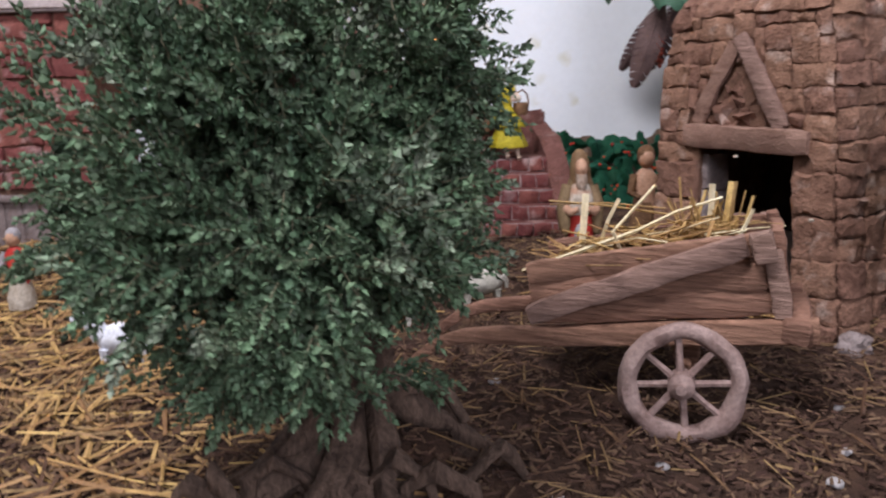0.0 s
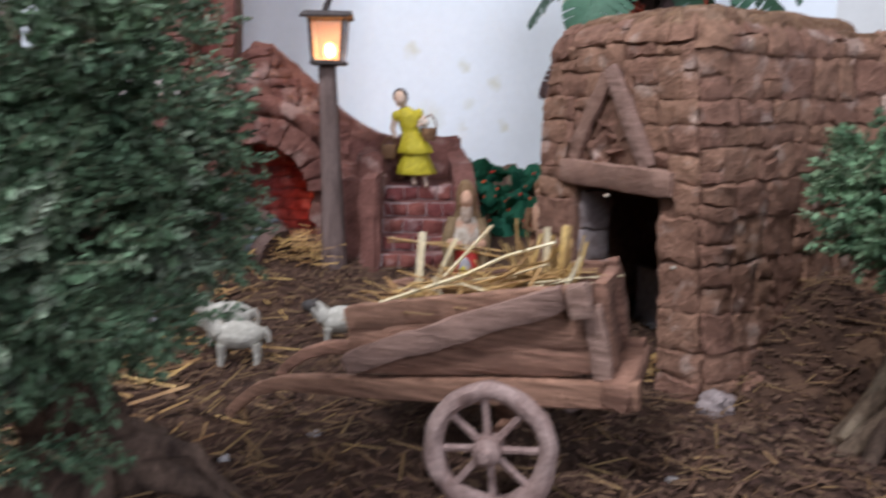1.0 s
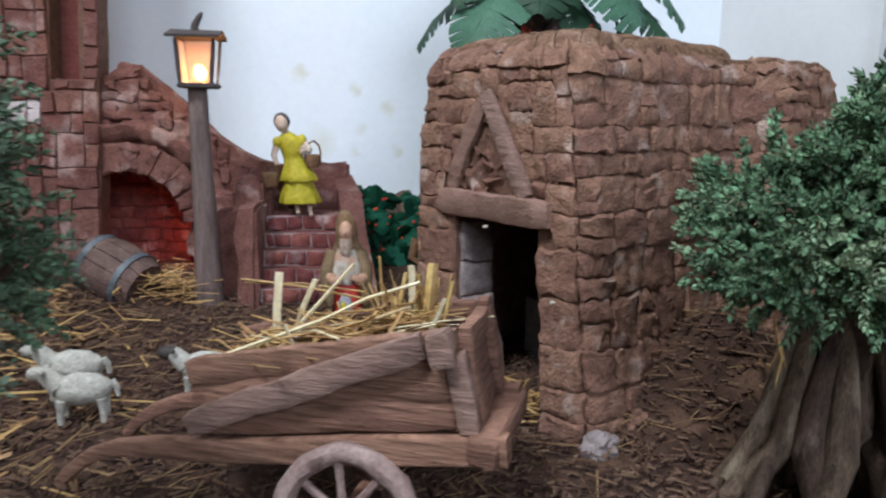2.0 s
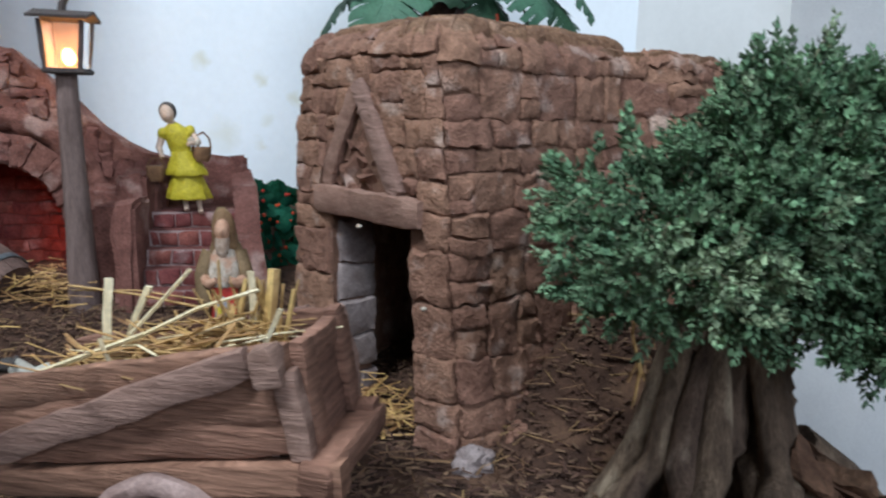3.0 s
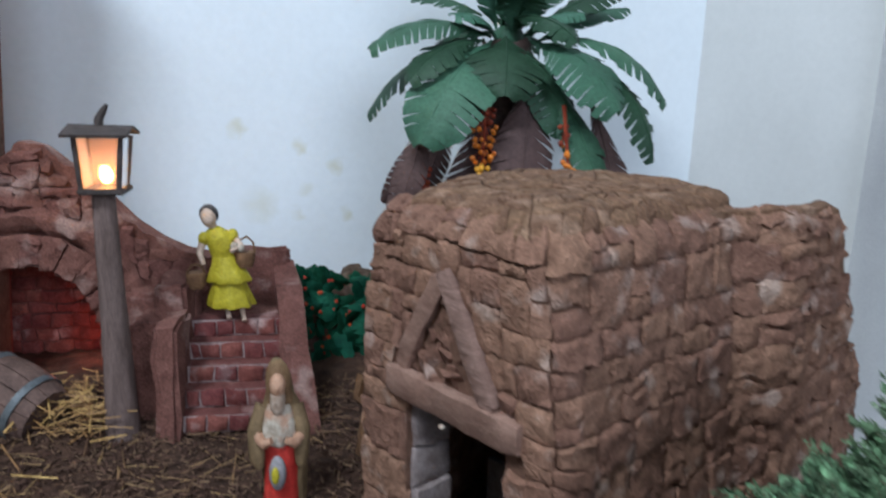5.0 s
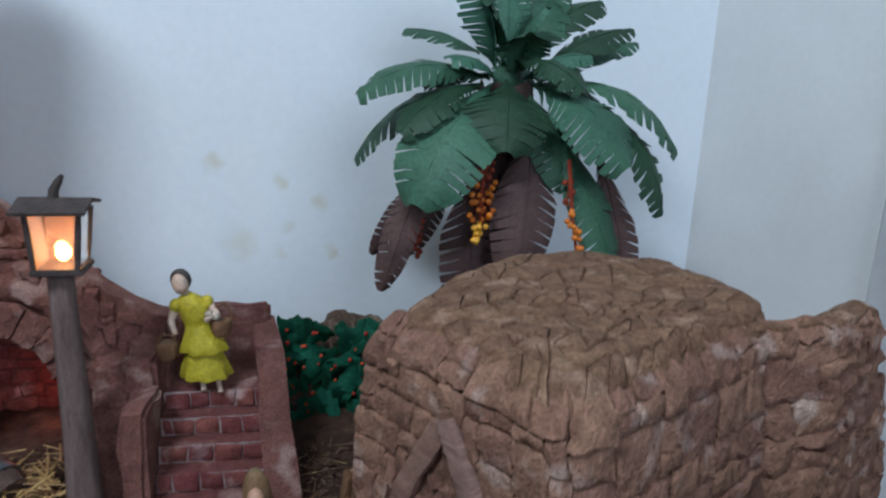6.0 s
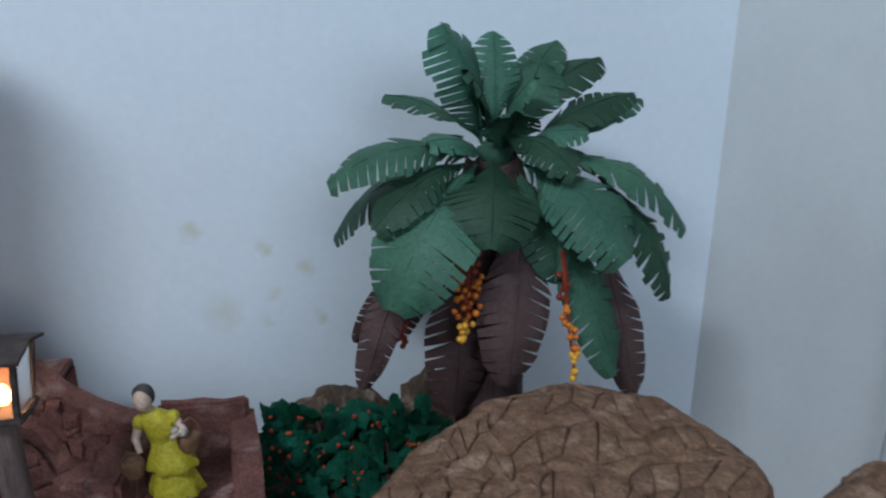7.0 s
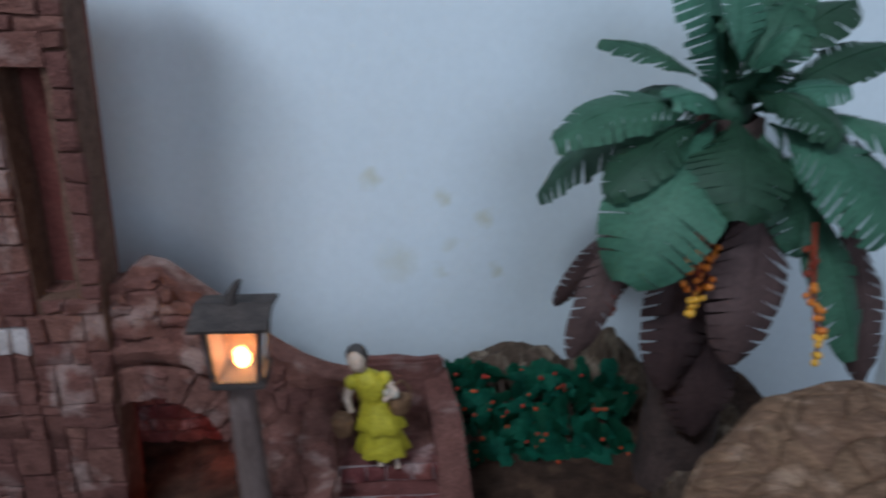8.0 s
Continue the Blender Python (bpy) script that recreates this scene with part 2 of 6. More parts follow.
def wob(v, scale, amount, seed=0.0):
    """A small smooth offset for worn, hand-made surfaces."""
    q = V(v) * scale + V((seed * 3.1, seed * 1.7, seed * 2.3))
    return V((noise.noise(q), noise.noise(q + V((9.2, 3.3, 1.1))), noise.noise(q + V((2.7, 8.8, 5.5))))) * amount


def part(name, bm, material, parent=None, label="", smooth=True):
    """Links a bmesh as one mesh object under a thing or part; the vertices are in world places."""
    me = bpy.data.meshes.new(name)
    bm.normal_update()
    bm.to_mesh(me)
    bm.free()
    for m in (material if isinstance(material, (list, tuple)) else [material]):
        me.materials.append(m)
    if smooth:
        me.shade_smooth()
        me.set_sharp_from_angle(angle=radians(48))
    ob = new(name, me)
    if parent is not None:
        ob.parent = parent
        if parent.type == "EMPTY":
            ob.matrix_parent_inverse = Matrix.Translation(-parent.location)
    if label:
        ob["label"] = label
    return ob


def thing(name, at, label, category, group="", kind=""):
    ob = new(name)
    ob.empty_display_size = 0.01
    ob.location = at
    return tagged(ob, label, category, group, kind)


def lone(name, bm, material, label, category, group="", kind="", smooth=True):
    return tagged(part(name, bm, material, None, "", smooth), label, category, group, kind)


def plank(bm, p, q, up, w, h, seg=6, rough=0.0012, seed=0.0, taper=1.0, mi=0):
    """A worn beam from p to q, w along the cross direction and h along up, with rounded corners."""
    p, q, up = V(p), V(q), V(up)
    d = q - p
    side = d.cross(up).normalized()
    up = side.cross(d).normalized()
    k = 0.13
    ring = [(-1, -1 + k), (-1, 1 - k), (-1 + k, 1), (1 - k, 1), (1, 1 - k), (1, -1 + k), (1 - k, -1), (-1 + k, -1)]
    c = min(w, h) * 0.5
    rings = []
    for i in range(seg + 1):
        t = i / seg
        f = 1 + (taper - 1) * t
        end = 0.84 if i in (0, seg) else 1.0
        row = []
        for x, y in ring:
            ax = math.copysign(w * 0.5 - c * (1 - abs(x)) if abs(x) < 1 else w * 0.5, x)
            ay = math.copysign(h * 0.5 - c * (1 - abs(y)) if abs(y) < 1 else h * 0.5, y)
            v = p + d * t + side * ax * f * end + up * ay * f * end
            row.append(bm.verts.new(v + wob(v, 90, rough, seed) + wob(v, 25, rough, seed)))
        rings.append(row)
    n = len(ring)
    for a, b in zip(rings, rings[1:]):
        for j in range(n):
            bm.faces.new((a[j], a[(j + 1) % n], b[(j + 1) % n], b[j])).material_index = mi
    bm.faces.new(rings[0][::-1]).material_index = mi
    bm.faces.new(rings[-1]).material_index = mi


def sweep(bm, pts, ws, hs, up, rough=0.0012, seed=0.0):
    """A squared, worn beam that follows pts, with its own width and height at each."""
    pts, up = [V(p) for p in pts], V(up)
    rings = []
    for i, p in enumerate(pts):
        d = (pts[min(i + 1, len(pts) - 1)] - pts[max(i - 1, 0)]).normalized()
        side = d.cross(up).normalized()
        nrm = side.cross(d).normalized()
        w, h = ws[i] * 0.5, hs[i] * 0.5
        c = 0.22 * min(w, h)
        row = []
        for x, y in ((-w, -h + c), (-w, h - c), (-w + c, h), (w - c, h), (w, h - c), (w, -h + c), (w - c, -h), (-w + c, -h)):
            v = p + side * x + nrm * y
            row.append(bm.verts.new(v + wob(v, 80, rough, seed)))
        rings.append(row)
    for a, b in zip(rings, rings[1:]):
        for j in range(8):
            bm.faces.new((a[j], a[(j + 1) % 8], b[(j + 1) % 8], b[j]))
    bm.faces.new(rings[0][::-1])
    bm.faces.new(rings[-1])


def tube(bm, pts, radii, n=8, mi=0, rough=0.0, seed=0.0):
    """A tapered round limb through pts."""
    rings = []
    pts = [V(p) for p in pts]
    ref = V((0.31, 0.17, 0.93))
    for i, p in enumerate(pts):
        d = (pts[min(i + 1, len(pts) - 1)] - pts[max(i - 1, 0)]).normalized()
        if i == 0:
            a = d.cross(ref)
            a = a.normalized() if a.length > 0.2 else d.cross(V((1, 0, 0))).normalized()
        else:
            a = (a - d * a.dot(d)).normalized()
        b = d.cross(a)
        r = radii[i] if isinstance(radii, (list, tuple)) else radii
        row = []
        for j in range(n):
            w = 2 * math.pi * j / n
            v = p + (a * math.cos(w) + b * math.sin(w)) * r
            row.append(bm.verts.new(v + (wob(v, 60, rough, seed) if rough else V((0, 0, 0)))))
        rings.append(row)
    for a, b in zip(rings, rings[1:]):
        for j in range(n):
            bm.faces.new((a[j], a[(j + 1) % n], b[(j + 1) % n], b[j])).material_index = mi
    bm.faces.new(rings[0][::-1]).material_index = mi
    bm.faces.new(rings[-1]).material_index = mi


def ball(bm, at, r, sx=1, sy=1, sz=1, mi=0, u=10, v=7, turn=None):
    m = Matrix.Translation(at) @ (turn or Matrix()) @ Matrix.Diagonal((sx, sy, sz, 1))
    made = bmesh.ops.create_uvsphere(bm, u_segments=u, v_segments=v, radius=r, matrix=m)
    for vert in made["verts"]:
        for f in vert.link_faces:
            f.material_index = mi


def lathe(bm, at, prof, n=14, mi=0, flute=0.0, k=7, sx=1.0, sy=1.0, lean=(0, 0)):
    """A turned body from (radius, height) pairs, with soft folds."""
    rings = []
    h0, h1 = prof[0][1], prof[-1][1]
    for r, h in prof:
        t = (h - h0) / max(h1 - h0, 1e-6)
        row = []
        for j in range(n):
            w = 2 * math.pi * j / n
            rr = r * (1 + flute * math.sin(w * k + h * 120) * (1 - t))
            row.append(bm.verts.new((at[0] + math.cos(w) * rr * sx + lean[0] * t, at[1] + math.sin(w) * rr * sy + lean[1] * t, at[2] + h)))
        rings.append(row)
    for a, b in zip(rings, rings[1:]):
        for j in range(n):
            bm.faces.new((a[j], a[(j + 1) % n], b[(j + 1) % n], b[j])).material_index = mi
    bm.faces.new(rings[0][::-1]).material_index = mi
    bm.faces.new(rings[-1]).material_index = mi


def slab(bm, x0, x1, y0, y1, z0, z1, bevel=0.0):
    made = bmesh.ops.create_cube(bm, size=1, matrix=Matrix.Translation(((x0 + x1) / 2, (y0 + y1) / 2, (z0 + z1) / 2)) @ Matrix.Diagonal((x1 - x0, y1 - y0, z1 - z0, 1)))
    if bevel:
        edges = list({e for v in made["verts"] for e in v.link_edges})
        bmesh.ops.bevel(bm, geom=edges, offset=bevel, segments=2, affect="EDGES")


def pillow(surface, s0, s1, z0, z1, proud, seed, gap=0.0005, bumpy=0.0015, warp=0.0034, cell=0.0045, edge=0.0012, tilt_by=0.0016, dome=0.0008):
    """One hand-pressed block on a surface(s, z, off): nearly flat face, worn edges, wavy joints. Returns a bmesh."""
    bm = bmesh.new()
    rnd = random.Random(seed)
    nx, nz = max(3, min(9, round((s1 - s0) / cell))), max(3, min(8, round((z1 - z0) / cell)))
    g = [gap * rnd.uniform(0.5, 1.6) for _ in range(4)]
    s0, s1, z0, z1 = s0 + g[0], s1 - g[1], z0 + g[2], z1 - g[3]
    tilt, tilt2 = rnd.uniform(-tilt_by, tilt_by), rnd.uniform(-tilt_by, tilt_by)
    top = proud * rnd.uniform(0.55, 1.3)

    def place(s, z, off):
        q = V((s * 45, z * 45, 0.7))
        s2, z2 = s + warp * noise.noise(q), max(z + warp * noise.noise(q + V((5.1, 7.7, 0))), -0.01)
        return V(surface(s2, z2, off))

    us = [0.0] + [min(0.5, edge / (s1 - s0)) + (1 - 2 * min(0.5, edge / (s1 - s0))) * k / (nx - 2) for k in range(nx - 1)] + [1.0]
    ws = [0.0] + [min(0.5, edge / (z1 - z0)) + (1 - 2 * min(0.5, edge / (z1 - z0))) * k / (nz - 2) for k in range(nz - 1)] + [1.0]
    grid = []
    for u in us:
        row = []
        for w in ws:
            rim = (u in (0.0, 1.0)) + (w in (0.0, 1.0))
            off = (top + tilt * (u - 0.5) + tilt2 * (w - 0.5)) * (1.0, 0.55, 0.2)[rim] + dome * (1 - abs(2 * u - 1)) * (1 - abs(2 * w - 1))
            p = place(s0 + (s1 - s0) * u, z0 + (z1 - z0) * w, off)
            row.append(bm.verts.new(p + wob(p, 150, bumpy, seed * 0.37) + wob(p, 420, bumpy * 0.6)))
        grid.append(row)
    nx, nz = len(us) - 1, len(ws) - 1
    rim = [(i, 0) for i in range(nx + 1)] + [(nx, j) for j in range(1, nz + 1)] + [(i, nz) for i in range(nx - 1, -1, -1)] + [(0, j) for j in range(nz - 1, 0, -1)]
    low = {(i, j): bm.verts.new(place(s0 + (s1 - s0) * us[i], z0 + (z1 - z0) * ws[j], -0.003)) for i, j in rim}
    for i in range(nx):
        for j in range(nz):
            bm.faces.new((grid[i][j], grid[i + 1][j], grid[i + 1][j + 1], grid[i][j + 1]))
    for a, b in zip(rim, rim[1:] + rim[:1]):
        bm.faces.new((grid[b[0]][b[1]], grid[a[0]][a[1]], low[a], low[b]))
    return bm


def rubble(s0, s1, z0, z1, ds, dz, seed, skip, sizes=((2, 2), (3, 2), (4, 2), (3, 3), (2, 3), (2, 1), (3, 2), (5, 2), (2, 2), (1, 2))):
    """Blocks of many sizes fitted together without courses; skip(s, z) leaves openings and beams free."""
    rnd = random.Random(seed)
    ni, nj = round((s1 - s0) / ds), round((z1 - z0) / dz)
    ds, dz = (s1 - s0) / ni, (z1 - z0) / nj
    taken = {(i, j) for i in range(ni) for j in range(nj) if skip(s0 + (i + 0.5) * ds, z0 + (j + 0.5) * dz)}
    out = []
    for j in range(nj):
        for i in range(ni):
            if (i, j) in taken:
                continue
            w, h = rnd.choice(sizes)
            while w > 1 and any((i + a, j) in taken or i + a >= ni for a in range(w)):
                w -= 1
            while h > 1 and any((i + a, j + b) in taken or j + b >= nj for a in range(w) for b in range(h)):
                h -= 1
            taken |= {(i + a, j + b) for a in range(w) for b in range(h)}
            out.append((s0 + i * ds, s0 + (i + w) * ds, z0 + j * dz, z0 + (j + h) * dz))
    return out


def shell(bm, surface, ss, zs, hole, thick):
    """A wall of that thickness on a surface, with its openings cut through."""
    cells = {(i, j) for i in range(len(ss) - 1) for j in range(len(zs) - 1) if not hole((ss[i] + ss[i + 1]) / 2, (zs[j] + zs[j + 1]) / 2)}
    made = {}

    def vert(i, j, inner):
        if (i, j, inner) not in made:
            p = V(surface(ss[i], zs[j], -thick if inner else 0.0))
            made[i, j, inner] = bm.verts.new(p + wob(p, 60, 0.0015))
        return made[i, j, inner]

    for i, j in cells:
        c = [(i, j), (i + 1, j), (i + 1, j + 1), (i, j + 1)]
        bm.faces.new([vert(*v, 0) for v in c])
        bm.faces.new([vert(*v, 1) for v in c[::-1]])
        for (a, b), nb in zip(zip(c, c[1:] + c[:1]), ((i, j - 1), (i + 1, j), (i, j + 1), (i - 1, j))):
            if nb not in cells:
                bm.faces.new((vert(*b, 0), vert(*a, 0), vert(*a, 1), vert(*b, 1)))


def steps(a, b, n):
    return [a + (b - a) * i / n for i in range(n + 1)]


def courses(s0, s1, z0, z1, rows, wide, seed, skip):
    """Uneven courses of blocks over a stretch of wall; skip(s, z) leaves openings and beams free."""
    rnd = random.Random(seed)
    hs = [rnd.uniform(0.75, 1.3) for _ in range(rows)]
    z = z0
    out = []
    for h in hs:
        h = h / sum(hs) * (z1 - z0)
        s = s0 - rnd.uniform(0, wide * 0.6)
        while s < s1:
            w = wide * rnd.uniform(0.6, 1.55)
            a, b = max(s, s0), min(s + w, s1)
            if s1 - b < wide * 0.35:
                b = s1
            if b - a > 0.006:
                if b - a < wide * 0.9 and h > 0.024 and rnd.random() < 0.35:
                    bits = [(a, b, z, z + h * 0.5), (a, b, z + h * 0.5, z + h)]
                else:
                    bits = [(a, b, z, z + h)]
                out += [t for t in bits if not skip((t[0] + t[1]) / 2, (t[2] + t[3]) / 2)]
            s = b if b == s1 else s + w
            if b == s1:
                break
        z += h
    return out


# ---- the room ----
def box_piece(name, x0, x1, y0, y1, z0, z1, material, label, category):
    bm = bmesh.new()
    slab(bm, x0, x1, y0, y1, z0, z1)
    return lone(name, bm, material, label, category, kind="structure", smooth=False)


box_piece("wall_back", -1.6, 0.745, 1.22, 1.34, -0.80, 1.80, M_WALL, "cool white painted wall with small ochre damp stains", "wall")
# added shell out of view, kept dark so that little light bounces back
box_piece("wall_left", -1.72, -1.60, -1.98, 1.34, -0.80, 1.80, M_ROOM2, "unseen beige side wall, kept dark against bounced light", "wall")
box_piece("wall_right", 2.2, 2.32, -1.98, 0.60, -0.80, 1.80, M_ROOM2, "unseen beige side wall, kept dark against bounced light", "wall")
box_piece("ceiling", -1.72, 2.32, -1.98, 1.34, 1.80, 1.90, M_ROOM2, "unseen beige ceiling, kept dark against bounced light", "ceiling")
box_piece("floor", -1.72, 2.32, -1.98, 1.34, -0.90, -0.80, M_FLOOR, "unseen worn tan tiled floor, kept dark against bounced light", "floor")
for nm, x0, x1, z0, z1 in (("wall_front", -1.72, 2.32, -0.80, 0.60), ("wall_front_top", -1.72, 2.32, 1.79, 1.80), ("wall_front_west", -1.72, -0.55, 0.60, 1.79), ("wall_front_east", 1.55, 2.32, 0.60, 1.79)):
    box_piece(nm, x0, x1, -1.98, -1.86, z0, z1, M_ROOM2, "unseen beige wall around a window, kept dark against bounced light", "wall")


def slanted_wall():
    """The wall that turns forward from the back corner."""
    bm = bmesh.new()
    a, b = V((0.728, 1.222, 0)), V((0.842, 1.0, 0))
    out = V((0.89, 0.456, 0))
    vs = []
    for z in (-0.80, 1.80):
        for p in (a, b, b + out * 0.1, a + out * 0.1):
            vs.append(bm.verts.new(p + V((0, 0, z))))
    for f in ((0, 1, 5, 4), (1, 2, 6, 5), (2, 3, 7, 6), (3, 0, 4, 7), (3, 2, 1, 0), (4, 5, 6, 7)):
        bm.faces.new([vs[i] for i in f])
    lone("wall_slanted", bm, M_ROOM, "greyish white wall turning from the corner", "wall", kind="structure", smooth=False)


slanted_wall()


def hanging_cloth():
    """A pale cloth that hangs from above beside the display, in soft folds."""
    bm = bmesh.new()
    rows = []
    for j in range(15):
        z = -0.70 + 2.4 * j / 14
        row = []
        for i in range(41):
            t = i / 40
            x = 0.832 + 1.36 * t
            y = 0.985 - 0.46 * t + 0.016 * math.sin(t * 46 + 0.4 * math.sin(z * 3)) + 0.02 * noise.noise(V((t * 6, z * 2, 0)))
            row.append(bm.verts.new((x, y, z)))
        rows.append(row)
    for a, b in zip(rows, rows[1:]):
        for i in range(40):
            bm.faces.new((a[i], a[i + 1], b[i + 1], b[i]))
    bmesh.ops.solidify(bm, geom=bm.faces[:], thickness=0.004)
    lone("hanging_cloth", bm, M_CLOTH, "off-white cloth hanging in soft folds", "curtain")


hanging_cloth()


# ---- the display's ground ----
def ground_height(x, y):
    h = 0.024 * min(1.0, max(0.0, (y - 0.62) / 0.28))
    h += 0.010 * noise.noise(V((x * 7, y * 7, 0.3))) + 0.006 * noise.noise(V((x * 22, y * 22, 1.3)))
    mound = math.exp(-(((x - 0.42) / 0.075) ** 2 + ((y - 0.58) / 0.055) ** 2))
    h += 0.085 * mound
    h += 0.03 * math.exp(-(((x + 0.05) / 0.06) ** 2 + ((y - 0.36) / 0.05) ** 2))
    cart = math.exp(-(((x - 0.15) / 0.09) ** 2 + ((y - 0.42) / 0.07) ** 2))
    h = h * (1 - cart) - 0.010 * cart
    edge = max(0.0, (x - 0.53 - 0.02 * noise.noise(V((y * 9, 2, 0)))) / 0.05)
    return h - 0.05 * min(1, edge) ** 1.5


def build_ground():
    bm = bmesh.new()
    nx, ny = 190, 170
    x0, x1, y0, y1 = -0.95, 0.60, -0.10, 1.215
    rows = []
    for j in range(ny + 1):
        row = []
        for i in range(nx + 1):
            x, y = x0 + (x1 - x0) * i / nx, y0 + (y1 - y0) * j / ny
            z = ground_height(x, y) + 0.0035 * noise.noise(V((x * 80, y * 80, 0))) + 0.0025 * noise.noise(V((x * 170, y * 170, 4)))
            row.append(bm.verts.new((x, y, z)))
        rows.append(row)
    for a, b in zip(rows, rows[1:]):
        for i in range(nx):
            bm.faces.new((a[i], a[i + 1], b[i + 1], b[i]))
    return lone("ground", bm, M_EARTH, "dark brown crumbly peat strewn over the display", "ground", kind="structure")


ground = build_ground()
bm = bmesh.new()
slab(bm, -0.97, 0.585, -0.12, 1.214, -0.80, -0.055, 0.004)
lone("display_table", bm, M_TABLE, "wooden trestle board under the display", "table", kind="structure", smooth=False)

# ---- the stone hut ----
HA, HB = V((0.203, 0.692, 0)), V((0.304, 0.527, 0))
HU = (HB - HA).normalized()
HV = V((-HU.y, HU.x, 0))
HL = (HB - HA).length
HR = 0.020
ARC = HR * math.pi / 2
S_STEP = HL - HR + ARC + 0.167
S_EDGE = HL - HR + ARC + 0.272
S_END = HL - HR + ARC + 0.410


def hut(s, z, off):
    """A place on the hut's outer face: s runs along the front, round the corner and along the side."""
    if s < HL - HR:
        p, n = HA + HU * s, -HV
    elif s < HL - HR + ARC:
        w = (s - HL + HR) / HR
        c = HB - HU * HR + HV * HR
        n = -HV * math.cos(w) + HU * math.sin(w)
        p = c + n * HR
    else:
        p, n = HB + HV * (HR + s - HL + HR - ARC), HU.copy()
    lean = 0.115 * z * min(1.0, max(0.0, s / HL))
    if s > S_STEP:
        f = min(1.0, (s - S_STEP) / 0.045)
        off = off - 0.004 + 0.006 * f
        lean *= 1 - 0.9 * f
    round_top = 0.8 * max(0.0, z - 0.260) ** 2 / 0.02
    left = max(0.0, 0.045 - s) * max(0.0, z - 0.19) * 4.4
    z = min(z, hut_top(s))
    end = max(0.0, s - (S_END - 0.10)) ** 2 * 2.2
    p = p + n * off - HU * (lean + end) - n * round_top + HU * left
    if s > S_STEP:
        p = p + HV * 0.16 * max(0.0, 0.25 - z) * ((s - S_STEP) / (S_END - S_STEP)) ** 2
    return V((p.x, p.y, z))


def hut_top(s):
    if s > S_STEP:
        return max(0.2765 + 0.003 * noise.noise(V((s * 60, 0, 0))) - 0.05 * (max(0.0, s - S_EDGE) / 0.034) ** 1.35, 0.125)
    return 0.281 + 0.002 * noise.noise(V((s * 40, 3, 0)))


D0, D1, DT = 0.052, 0.151, 0.149


def in_door(s, z):
    return D0 < s < D1 and z < DT


def in_gable(s, z):
    """The strip that the lintel and the two braces take up."""
    if 0.034 < s < 0.168 and 0.145 < z < 0.172:
        return True
    t = (z - 0.168) / 0.075
    return 0 < t < 1.05 and 0.098 - 0.062 * (1 - t) < s < 0.098 + 0.057 * (1 - t)


